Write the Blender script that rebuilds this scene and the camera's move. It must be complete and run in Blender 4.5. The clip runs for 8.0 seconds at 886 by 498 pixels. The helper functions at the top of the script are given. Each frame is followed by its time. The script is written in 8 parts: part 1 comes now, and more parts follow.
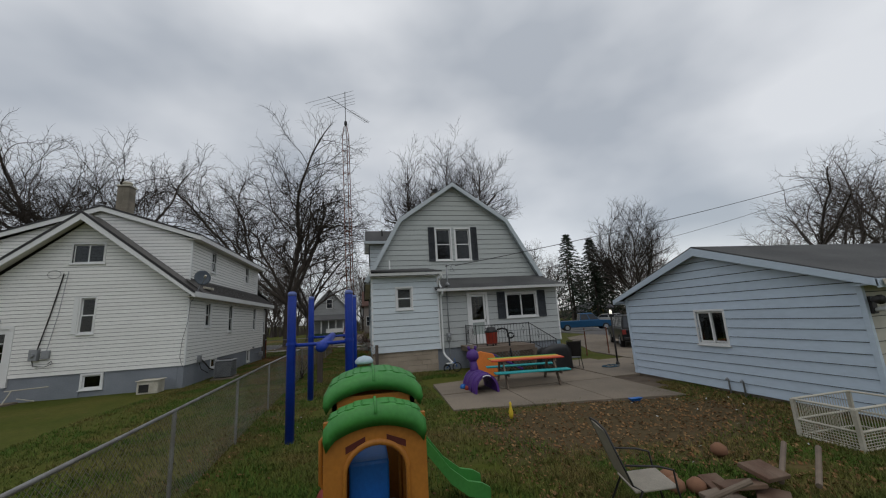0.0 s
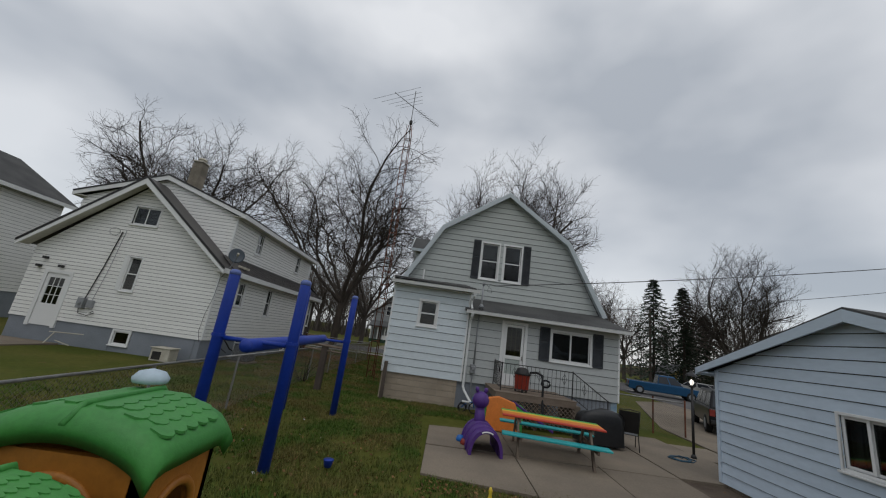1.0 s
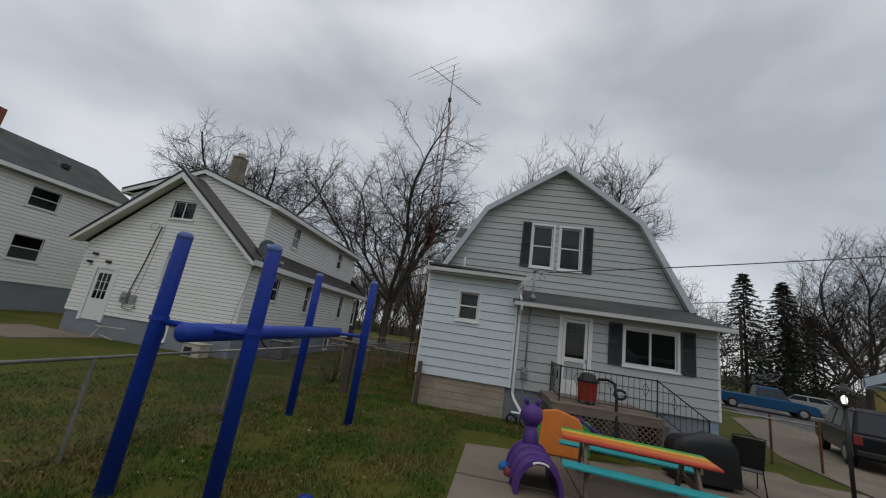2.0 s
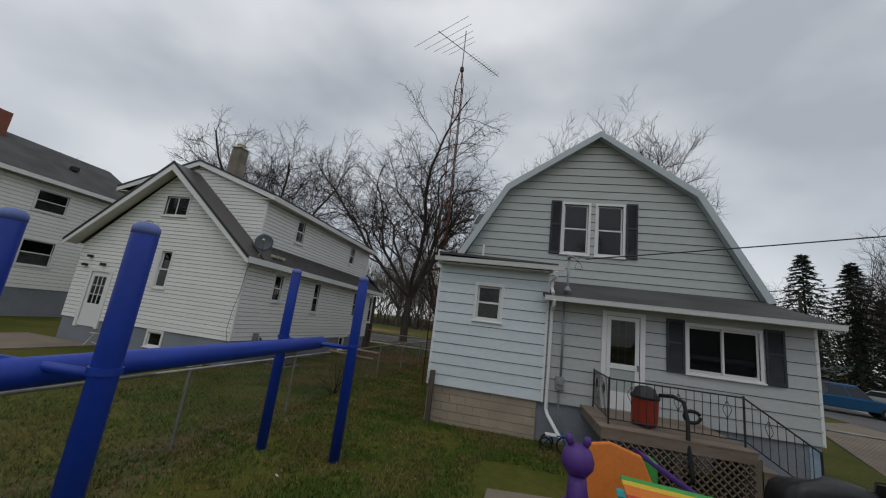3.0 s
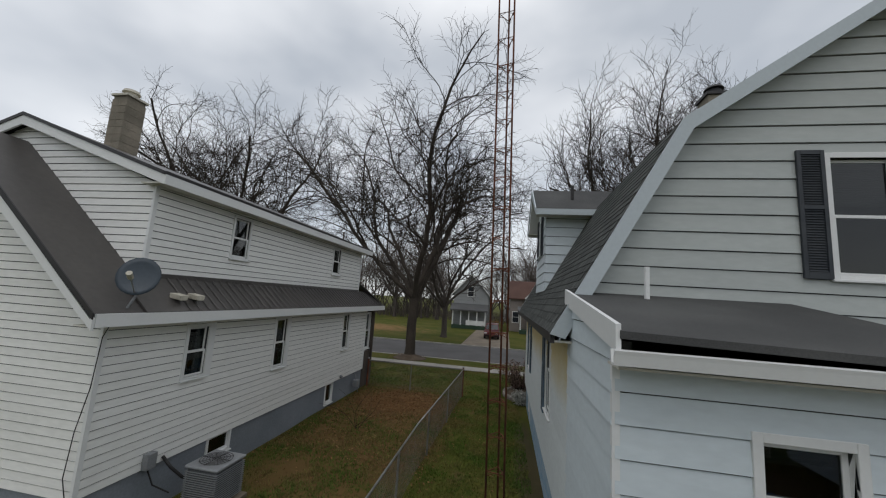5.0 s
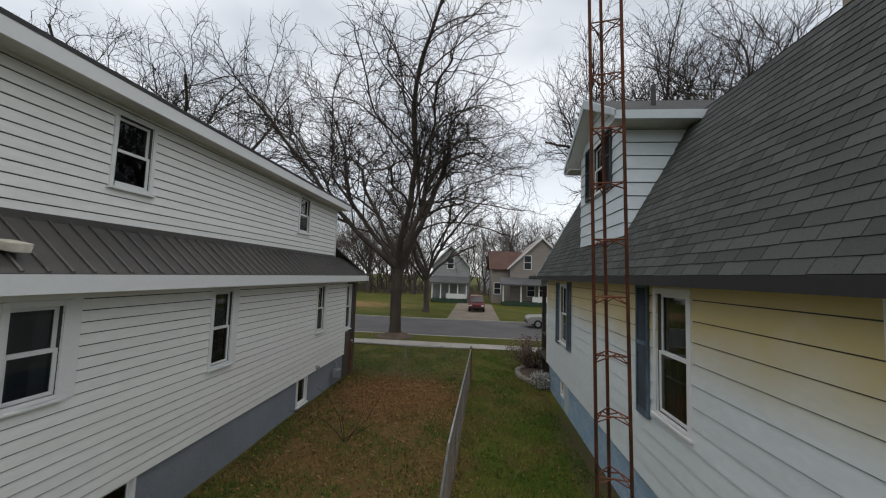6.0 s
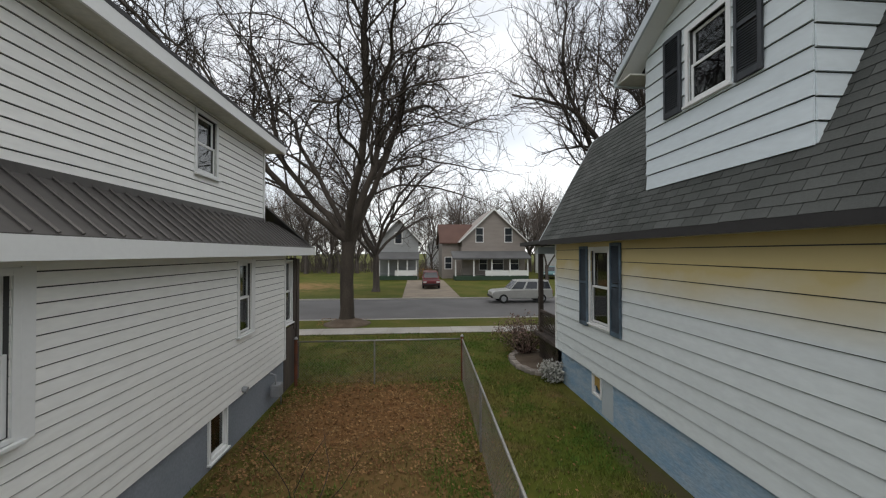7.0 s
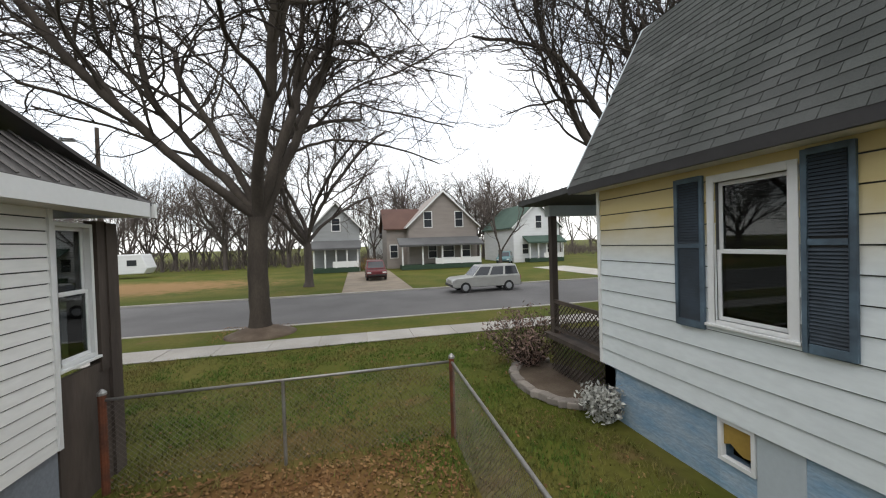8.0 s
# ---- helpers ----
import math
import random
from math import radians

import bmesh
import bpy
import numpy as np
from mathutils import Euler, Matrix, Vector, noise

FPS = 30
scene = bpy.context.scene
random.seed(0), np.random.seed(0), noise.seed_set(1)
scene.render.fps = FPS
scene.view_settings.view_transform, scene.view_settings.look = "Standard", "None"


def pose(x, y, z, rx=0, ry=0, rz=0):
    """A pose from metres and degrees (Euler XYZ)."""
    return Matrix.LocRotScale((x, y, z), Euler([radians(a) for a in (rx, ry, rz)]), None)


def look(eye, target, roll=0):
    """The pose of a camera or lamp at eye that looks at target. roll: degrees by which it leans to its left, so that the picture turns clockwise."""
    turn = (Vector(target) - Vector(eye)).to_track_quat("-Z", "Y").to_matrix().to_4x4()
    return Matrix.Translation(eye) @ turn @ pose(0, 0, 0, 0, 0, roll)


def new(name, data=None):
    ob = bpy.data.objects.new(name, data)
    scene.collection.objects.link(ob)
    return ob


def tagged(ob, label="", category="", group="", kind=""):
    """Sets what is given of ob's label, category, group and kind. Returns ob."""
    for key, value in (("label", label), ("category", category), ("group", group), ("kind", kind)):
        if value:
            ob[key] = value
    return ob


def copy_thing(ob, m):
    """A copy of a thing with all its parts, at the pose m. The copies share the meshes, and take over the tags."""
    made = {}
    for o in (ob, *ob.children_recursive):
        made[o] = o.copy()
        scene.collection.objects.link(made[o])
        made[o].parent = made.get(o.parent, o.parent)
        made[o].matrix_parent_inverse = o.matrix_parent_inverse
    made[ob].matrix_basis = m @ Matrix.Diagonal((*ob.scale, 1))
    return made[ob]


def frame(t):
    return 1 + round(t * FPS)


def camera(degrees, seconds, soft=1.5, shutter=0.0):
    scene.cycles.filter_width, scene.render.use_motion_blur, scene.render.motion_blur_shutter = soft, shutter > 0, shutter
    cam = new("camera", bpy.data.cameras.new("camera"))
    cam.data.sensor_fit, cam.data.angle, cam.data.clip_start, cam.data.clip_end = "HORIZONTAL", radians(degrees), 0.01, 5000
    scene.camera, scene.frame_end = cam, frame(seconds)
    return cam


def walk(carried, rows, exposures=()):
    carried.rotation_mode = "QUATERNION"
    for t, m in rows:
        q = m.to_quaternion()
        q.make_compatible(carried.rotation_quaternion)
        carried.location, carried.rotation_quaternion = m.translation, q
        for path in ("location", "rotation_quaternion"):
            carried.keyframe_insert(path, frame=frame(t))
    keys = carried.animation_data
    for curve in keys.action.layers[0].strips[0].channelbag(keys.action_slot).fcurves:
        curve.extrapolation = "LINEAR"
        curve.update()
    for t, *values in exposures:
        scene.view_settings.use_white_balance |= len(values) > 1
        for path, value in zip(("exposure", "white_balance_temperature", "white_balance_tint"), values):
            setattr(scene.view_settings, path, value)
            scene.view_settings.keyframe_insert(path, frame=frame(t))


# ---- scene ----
cam = camera(102.1, 8.0, soft=1.15)
PATH = [
    (0, (-0.492, 0.557, 2.18), (-0.054, 2.472, 2.552), -3.4),
    (0.5, (0.569, 1.545, 2.248), (0.844, 3.475, 2.693), 2.6),
    (1, (1.365, 2.552, 2.242), (1.372, 4.494, 2.722), 8.0),
    (1.5, (1.719, 3.657, 2.122), (1.545, 5.592, 2.597), 9.0),
    (3, (1.885, 6.51, 2.431), (1.465, 8.426, 2.825), 7.2),
    (3.5, (1.552, 7.751, 2.924), (1.105, 9.66, 3.316), 6.9),
    (4, (0.824, 9.372, 3.75), (0.367, 11.286, 4.109), 6.2),
    (4.2, (0.388, 10.034, 3.942), (-0.051, 11.949, 4.317), 6.1),
    (5.3, (-1.496, 13.556, 4.441), (-1.823, 15.516, 4.662), 3.0),
    (5.5, (-1.792, 14.209, 4.287), (-2.092, 16.177, 4.485), 2.8),
    (6, (-2.759, 15.964, 3.94), (-2.946, 17.95, 4.085), 1.9),
    (6.5, (-3.642, 17.708, 3.786), (-3.671, 19.706, 3.856), 0.8),
    (7, (-4.191, 19.498, 3.658), (-4.039, 21.493, 3.68), -0.1),
    (7.5, (-4.362, 21.647, 3.481), (-4.056, 23.624, 3.46), -0.7),
    (8, (-4.272, 24.248, 3.075), (-3.801, 26.191, 3.043), -1.8),
]
walk(cam, [(t, look(eye, target, roll)) for t, eye, target, roll in PATH],
     [(0.0, -0.27, 6550, 10), (3.5, -0.33, 6550, 10), (5.5, 0.14, 6600, 10), (6.5, 0.46, 6750, 10), (7.0, 0.62, 6800, 10), (8.0, 1.14, 6750, 10)])

# ---- world, sun, exposure ----
world = bpy.data.worlds.new("overcast_sky")
scene.world = world
world.use_nodes = True
wn, wl = world.node_tree.nodes, world.node_tree.links
wn.clear()
w_out = wn.new("ShaderNodeOutputWorld")
w_bg = wn.new("ShaderNodeBackground")
w_sky = wn.new("ShaderNodeTexSky")
w_sky.sky_type, w_sky.sun_disc = "NISHITA", False
w_sky.sun_elevation, w_sky.sun_rotation = radians(60), radians(190)
w_tc = wn.new("ShaderNodeTexCoord")
w_map = wn.new("ShaderNodeMapping")
w_map.inputs["Scale"].default_value = (1.0, 1.0, 1.7)
w_map.inputs["Location"].default_value = (1.35, 0.75, 0.4)
w_n1 = wn.new("ShaderNodeTexNoise")
w_n1.inputs["Scale"].default_value, w_n1.inputs["Detail"].default_value = 2.4, 4.0
w_n1.inputs["Roughness"].default_value, w_n1.inputs["Distortion"].default_value = 0.42, 0.0
w_ramp = wn.new("ShaderNodeValToRGB")
w_ramp.color_ramp.elements[0].position, w_ramp.color_ramp.elements[0].color = 0.34, (0.46, 0.49, 0.525, 1)
w_ramp.color_ramp.elements[1].position, w_ramp.color_ramp.elements[1].color = 0.66, (0.83, 0.845, 0.86, 1)
w_sep = wn.new("ShaderNodeSeparateXYZ")
w_grad = wn.new("ShaderNodeMapRange")       # an overcast sky is brightest overhead
w_grad.inputs["From Min"].default_value, w_grad.inputs["From Max"].default_value = 0.0, 1.0
w_grad.inputs["To Min"].default_value, w_grad.inputs["To Max"].default_value = 0.95, 1.25
w_pow = wn.new("ShaderNodeMath")
w_pow.operation, w_pow.inputs[1].default_value = "POWER", 2.2
w_abs = wn.new("ShaderNodeMath")
w_abs.operation, w_abs.inputs[1].default_value = "MAXIMUM", 0.0
w_mul = wn.new("ShaderNodeMix")
w_mul.data_type, w_mul.blend_type, w_mul.inputs[0].default_value = "RGBA", "MULTIPLY", 1.0
w_mix = wn.new("ShaderNodeMix")
w_mix.data_type, w_mix.inputs[0].default_value = "RGBA", 0.03
wl.new(w_tc.outputs["Generated"], w_map.inputs["Vector"])
wl.new(w_map.outputs[0], w_n1.inputs["Vector"])
wl.new(w_n1.outputs["Fac"], w_ramp.inputs[0])
wl.new(w_tc.outputs["Generated"], w_sep.inputs[0])
wl.new(w_sep.outputs["Z"], w_abs.inputs[0])
wl.new(w_abs.outputs[0], w_pow.inputs[0])
wl.new(w_pow.outputs[0], w_grad.inputs["Value"])
wl.new(w_ramp.outputs[0], w_mul.inputs[6])
wl.new(w_grad.outputs[0], w_mul.inputs[7])
wl.new(w_mul.outputs[2], w_mix.inputs[6])
wl.new(w_sky.outputs[0], w_mix.inputs[7])
wl.new(w_mix.outputs[2], w_bg.inputs["Color"])
w_bg.inputs["Strength"].default_value = 1.0
wl.new(w_bg.outputs[0], w_out.inputs[0])

sun_data = bpy.data.lights.new("sun", "SUN")
sun_data.energy, sun_data.angle, sun_data.color = 0.42, radians(40), (1.0, 0.97, 0.93)
sun = new("sun", sun_data)
sun.matrix_world = look((0, 0, 60), (5, 30, 0))


# ---- materials ----
def mat(name, color, rough=0.7, color2=None, scale=1.5, fine=18.0, amount=0.5, bump=0.15, bump_scale=60.0,
        metal=0.0, rand=0.0, island=0.0, spec=0.4, stretch=(1, 1, 1), contrast=(0.35, 0.65)):
    """A surface with stains at a large scale, grain at a small one and relief; rand varies it from piece to piece."""
    m = bpy.data.materials.new(name)
    m.use_nodes = True
    n, l = m.node_tree.nodes, m.node_tree.links
    b = n["Principled BSDF"]
    color2 = color2 or tuple(c * 0.72 for c in color)
    tc, mp = n.new("ShaderNodeTexCoord"), n.new("ShaderNodeMapping")
    mp.inputs["Scale"].default_value = stretch
    l.new(tc.outputs["Object"], mp.inputs["Vector"])
    n1, n2 = n.new("ShaderNodeTexNoise"), n.new("ShaderNodeTexNoise")
    n1.inputs["Scale"].default_value, n1.inputs["Detail"].default_value = scale, 6.0
    n2.inputs["Scale"].default_value, n2.inputs["Detail"].default_value = fine, 4.0
    r1 = n.new("ShaderNodeMapRange")
    r1.inputs["From Min"].default_value, r1.inputs["From Max"].default_value = contrast
    mx = n.new("ShaderNodeMix")
    mx.data_type = "RGBA"
    mx.inputs[6].default_value, mx.inputs[7].default_value = (*color, 1), (*color2, 1)
    sc = n.new("ShaderNodeMath")
    sc.operation, sc.inputs[1].default_value = "MULTIPLY", amount
    l.new(mp.outputs[0], n1.inputs["Vector"])
    l.new(mp.outputs[0], n2.inputs["Vector"])
    l.new(n1.outputs["Fac"], r1.inputs["Value"])
    l.new(r1.outputs[0], sc.inputs[0])
    l.new(sc.outputs[0], mx.inputs[0])
    hs = n.new("ShaderNodeHueSaturation")
    vr = n.new("ShaderNodeMapRange")
    vr.inputs["From Min"].default_value, vr.inputs["From Max"].default_value = 0.3, 0.7
    vr.inputs["To Min"].default_value, vr.inputs["To Max"].default_value = 1 - 0.16 * amount, 1 + 0.14 * amount
    l.new(n2.outputs["Fac"], vr.inputs["Value"])
    val = vr.outputs[0]
    for amt, node, socket in ((rand, "ShaderNodeObjectInfo", "Random"), (island, "ShaderNodeNewGeometry", "Random Per Island")):
        if amt:
            oi, mr, mm = n.new(node), n.new("ShaderNodeMapRange"), n.new("ShaderNodeMath")
            mr.inputs["To Min"].default_value, mr.inputs["To Max"].default_value = 1 - amt, 1 + amt
            mm.operation = "MULTIPLY"
            l.new(oi.outputs[socket], mr.inputs["Value"])
            l.new(val, mm.inputs[0])
            l.new(mr.outputs[0], mm.inputs[1])
            val = mm.outputs[0]
    l.new(val, hs.inputs["Value"])
    l.new(mx.outputs[2], hs.inputs["Color"])
    l.new(hs.outputs[0], b.inputs["Base Color"])
    b.inputs["Roughness"].default_value = rough
    b.inputs["Metallic"].default_value = metal
    b.inputs["Specular IOR Level"].default_value = spec
    if bump:
        nb, bp = n.new("ShaderNodeTexNoise"), n.new("ShaderNodeBump")
        nb.inputs["Scale"].default_value, nb.inputs["Detail"].default_value = bump_scale, 5.0
        bp.inputs["Strength"].default_value, bp.inputs["Distance"].default_value = bump, 0.01
        l.new(mp.outputs[0], nb.inputs["Vector"])
        l.new(nb.outputs["Fac"], bp.inputs["Height"])
        l.new(bp.outputs[0], b.inputs["Normal"])
    return m


# The dark tint stands in for dim rooms behind the panes.
def glass(name, tint=(0.38, 0.41, 0.41)):
    m = bpy.data.materials.new(name)
    m.use_nodes = True
    n, l = m.node_tree.nodes, m.node_tree.links
    n.clear()
    out, mix = n.new("ShaderNodeOutputMaterial"), n.new("ShaderNodeMixShader")
    tr, gl, lw = n.new("ShaderNodeBsdfTransparent"), n.new("ShaderNodeBsdfGlossy"), n.new("ShaderNodeLayerWeight")
    tr.inputs[0].default_value, gl.inputs["Roughness"].default_value = (*tint, 1), 0.02
    pw, fr = n.new("ShaderNodeMath"), n.new("ShaderNodeMapRange")
    pw.operation, pw.inputs[1].default_value = "POWER", 3.0
    lw.inputs["Blend"].default_value = 0.5
    fr.inputs["To Min"].default_value, fr.inputs["To Max"].default_value = 0.045, 0.8
    l.new(lw.outputs["Facing"], pw.inputs[0])
    l.new(pw.outputs[0], fr.inputs["Value"])
    l.new(fr.outputs[0], mix.inputs[0])
    l.new(tr.outputs[0], mix.inputs[1])
    l.new(gl.outputs[0], mix.inputs[2])
    l.new(mix.outputs[0], out.inputs[0])
    return m


def siding(name, color, stain, z0, z1, amount=0.5):
    """Painted siding whose upper courses, z0 to z1, have yellowed in ragged patches."""
    m = mat(name, color, 0.45, tuple(c * 0.93 for c in color), 0.9, 6.0, 0.3, 0.03, 30.0, rand=0.045, spec=0.35, stretch=(1, 1, 3))
    n, l = m.node_tree.nodes, m.node_tree.links
    hs = [k for k in n if k.type == "HUE_SAT"][0]
    b = n["Principled BSDF"]
    tc, sp, mr, ns = n.new("ShaderNodeTexCoord"), n.new("ShaderNodeSeparateXYZ"), n.new("ShaderNodeMapRange"), n.new("ShaderNodeTexNoise")
    ns.inputs["Scale"].default_value, ns.inputs["Detail"].default_value = 0.8, 4.0
    mr.inputs["From Min"].default_value, mr.inputs["From Max"].default_value = z0, z1
    ad, cl, mx = n.new("ShaderNodeMath"), n.new("ShaderNodeMath"), n.new("ShaderNodeMix")
    ad.operation = "MULTIPLY"
    cl.operation, cl.use_clamp, cl.inputs[1].default_value = "MULTIPLY", True, amount * 2
    mx.data_type = "RGBA"
    mx.inputs[7].default_value = (*stain, 1)
    l.new(tc.outputs["Object"], sp.inputs[0])
    l.new(tc.outputs["Object"], ns.inputs["Vector"])
    l.new(sp.outputs["Z"], mr.inputs["Value"])
    l.new(mr.outputs[0], ad.inputs[0])
    l.new(ns.outputs["Fac"], ad.inputs[1])
    l.new(ad.outputs[0], cl.inputs[0])
    l.new(cl.outputs[0], mx.inputs[0])
    l.new(hs.outputs[0], mx.inputs[6])
    l.new(mx.outputs[2], b.inputs["Base Color"])
    return m


M_VINYL = mat("white_vinyl_siding", (0.79, 0.785, 0.75), 0.5, (0.70, 0.695, 0.65), 0.5, 5.0, 0.3, 0.02, 40, rand=0.03, stretch=(1, 1, 4))
M_BLUE = siding("pale_blue_siding", (0.60, 0.66, 0.685), (0.55, 0.55, 0.44), 5.5, 9.5, 0.5)
M_WEST = siding("yellowed_pale_siding", (0.67, 0.71, 0.71), (0.57, 0.46, 0.22), 2.7, 3.55, 1.25)
# Gable end: same siding as the other walls, its shade put into the colour.
M_GABLESHADE = siding("shaded_grey_green_siding", (0.43, 0.455, 0.435), (0.42, 0.42, 0.36), 6.5, 9.5, 0.5)
# Lean-to wall: the shadow under its eave is put into the colour.
M_LEANSHADE = siding("shaded_grey_siding", (0.43, 0.45, 0.44), (0.45, 0.45, 0.4), 2.8, 3.6, 0.5)
M_GARAGE = siding("garage_blue_siding", (0.53, 0.62, 0.71), (0.5, 0.56, 0.6), 2.0, 4.0, 0.3)
M_TRIM = mat("white_trim_paint", (0.72, 0.725, 0.71), 0.5, (0.69, 0.69, 0.67), 1.2, 20, 0.12, 0.01)
M_TRIMG = mat("grey_trim_paint", (0.47, 0.52, 0.54), 0.5, (0.44, 0.48, 0.50), 1.2, 20, 0.2, 0.02)
M_SOFFIT = mat("soffit_panel", (0.62, 0.60, 0.54), 0.6, (0.45, 0.43, 0.37), 0.8, 12, 0.6, 0.05)
M_SHUT = mat("dark_shutter_paint", (0.028, 0.033, 0.04), 0.55, (0.05, 0.055, 0.06), 3, 20, 0.7, 0.1)
M_SHUTD = mat("dark_louvre_paint", (0.028, 0.036, 0.045), 0.6, (0.06, 0.085, 0.11), 2.5, 12, 0.5, 0.1)
M_SHUTB = mat("faded_blue_shutter_paint", (0.055, 0.075, 0.095), 0.6, (0.11, 0.17, 0.22), 2.5, 12, 0.8, 0.1)
M_SHINGLE = mat("asphalt_shingle", (0.075, 0.078, 0.074), 0.92, (0.045, 0.05, 0.045), 0.7, 70, 0.8, 0.5, 180, rand=0.22, island=0.2, spec=0.25)
M_SHINGLE2 = mat("grey_roof_felt", (0.085, 0.085, 0.082), 0.9, (0.05, 0.05, 0.05), 0.7, 60, 0.8, 0.4, 150, island=0.15, spec=0.25)
M_METALROOF = mat("brown_ribbed_roof_metal", (0.085, 0.078, 0.072), 0.42, (0.06, 0.055, 0.052), 0.8, 10, 0.6, 0.04, 30, metal=0.15)
M_DARKEDGE = mat("dark_edge_flashing", (0.03, 0.028, 0.028), 0.5, None, 2, 20, 0.4, 0.05)
M_FOUNDG = mat("grey_painted_foundation", (0.235, 0.255, 0.285), 0.8, (0.17, 0.19, 0.21), 1.1, 25, 0.6, 0.25, 50)
M_FOUNDB = mat("flaking_blue_stone_foundation", (0.22, 0.345, 0.46), 0.85, (0.36, 0.43, 0.48), 2.2, 14, 0.8, 1.0, 7, rand=0.12, stretch=(1, 1, 3))
M_FOUNDT = mat("tan_concrete_block", (0.40, 0.33, 0.25), 0.88, (0.30, 0.25, 0.19), 1.5, 40, 0.7, 0.4, 80, rand=0.06)
M_MORTAR = mat("mortar", (0.33, 0.30, 0.26), 0.9, None, 3, 40, 0.5, 0.3)
M_GLASS = glass("window_glass")
# Near-black in place of shade: unlit rooms, and wall bodies under the laps.
M_ROOMSHADE = mat("room_and_lap_shade", (0.07, 0.07, 0.07), 0.9)
M_CURTAIN = mat("curtain_cloth", (0.42, 0.43, 0.42), 0.9, (0.28, 0.29, 0.28), 6, 30, 0.6, 0.1)
M_BLIND = mat("window_blind", (0.19, 0.19, 0.18), 0.7)
M_GRASSBLADE = mat("grass_blade", (0.062, 0.112, 0.016), 0.8, (0.15, 0.125, 0.04), 0.75, 9, 1.0, 0, island=0.45, spec=0.2, contrast=(0.42, 0.6))
M_LEAF = mat("dead_leaf", (0.15, 0.074, 0.03), 0.85, (0.22, 0.135, 0.06), 3, 30, 0.9, 0, island=0.45, spec=0.2)
M_CONC = mat("weathered_concrete", (0.215, 0.175, 0.13), 0.9, (0.14, 0.115, 0.088), 0.8, 30, 0.7, 0.3, 90, rand=0.08)
M_WALKC = mat("pavement_concrete", (0.36, 0.34, 0.31), 0.9, (0.26, 0.245, 0.22), 0.8, 30, 0.7, 0.3, 90, rand=0.08)
M_ASPH = mat("worn_asphalt", (0.125, 0.12, 0.118), 0.93, (0.085, 0.082, 0.08), 0.35, 60, 0.7, 0.35, 150)
M_BARK = mat("grey_brown_bark", (0.075, 0.062, 0.05), 0.95, (0.042, 0.035, 0.03), 2.2, 25, 0.8, 0.8, 22, spec=0.15, stretch=(1, 1, 0.35))
M_TWIG = mat("twig_bark", (0.038, 0.031, 0.026), 0.95, (0.025, 0.021, 0.018), 1, 8, 0.6, 0, spec=0.15)
# Paler than the near bark and twigs: distance haze put into the colour.
M_BARKHAZE = mat("hazed_far_bark", (0.10, 0.085, 0.075), 0.95, (0.065, 0.055, 0.05), 2.2, 25, 0.8, 0.4, 22, spec=0.15, stretch=(1, 1, 0.35))
M_TWIGHAZE = mat("hazed_far_twig_bark", (0.12, 0.10, 0.088), 0.95, (0.08, 0.066, 0.058), 1, 8, 0.6, 0, spec=0.15)
M_BLUEP = mat("blue_play_plastic", (0.008, 0.042, 0.34), 0.42, (0.006, 0.032, 0.25), 1.5, 25, 0.6, 0.05, 40)
M_GREENP = mat("green_play_plastic", (0.055, 0.26, 0.05), 0.5, (0.04, 0.19, 0.045), 2, 25, 0.6, 0.12, 60)
M_ORANGEP = mat("orange_play_plastic", (0.40, 0.155, 0.022), 0.5, (0.33, 0.12, 0.018), 2, 25, 0.6, 0.12, 60)
M_REDP = mat("red_play_plastic", (0.25, 0.03, 0.02), 0.5, (0.18, 0.022, 0.016), 2, 25, 0.6, 0.1, 60)
M_SKYP = mat("bright_blue_plastic", (0.01, 0.13, 0.43), 0.45, (0.01, 0.10, 0.34), 2, 25, 0.6, 0.06)
M_PURPLE = mat("purple_play_plastic", (0.085, 0.03, 0.20), 0.5, (0.06, 0.02, 0.15), 2, 25, 0.6, 0.1)
M_TEAL = mat("turquoise_paint", (0.02, 0.36, 0.37), 0.5, (0.02, 0.26, 0.28), 3, 25, 0.6, 0.1)
M_YELLOWP = mat("yellow_paint", (0.70, 0.50, 0.04), 0.5, None, 3, 25, 0.5, 0.1)
M_ORANGE = mat("orange_paint", (0.70, 0.20, 0.03), 0.5, None, 3, 25, 0.4, 0.1)
M_LIME = mat("green_paint", (0.06, 0.34, 0.07), 0.5, None, 3, 25, 0.4, 0.1)
M_WOOD = mat("weathered_grey_wood", (0.20, 0.155, 0.115), 0.85, (0.12, 0.09, 0.068), 1.5, 14, 0.8, 0.4, 30, rand=0.15, stretch=(0.25, 1, 1))
M_OLDWOOD = mat("dark_rotten_wood", (0.055, 0.042, 0.035), 0.9, (0.12, 0.095, 0.075), 2, 14, 0.7, 0.5, 30, stretch=(1, 1, 0.25))
M_GALV = mat("galvanized_steel", (0.32, 0.32, 0.31), 0.5, (0.2, 0.18, 0.16), 3, 30, 0.7, 0.1, 60, metal=0.6)
M_RUST = mat("rusty_steel", (0.19, 0.062, 0.03), 0.85, (0.09, 0.042, 0.028), 3.5, 30, 0.9, 0.4, 70, metal=0.15)
M_BLACK = mat("black_metal", (0.016, 0.016, 0.017), 0.5, (0.04, 0.035, 0.03), 4, 30, 0.6, 0.1)
M_COVER = mat("black_vinyl_cover", (0.012, 0.012, 0.013), 0.42, (0.02, 0.02, 0.02), 3, 12, 0.6, 0.5, 7)
M_GREYMETAL = mat("grey_metal", (0.30, 0.31, 0.32), 0.5, (0.22, 0.225, 0.23), 3, 30, 0.5, 0.05, metal=0.3)
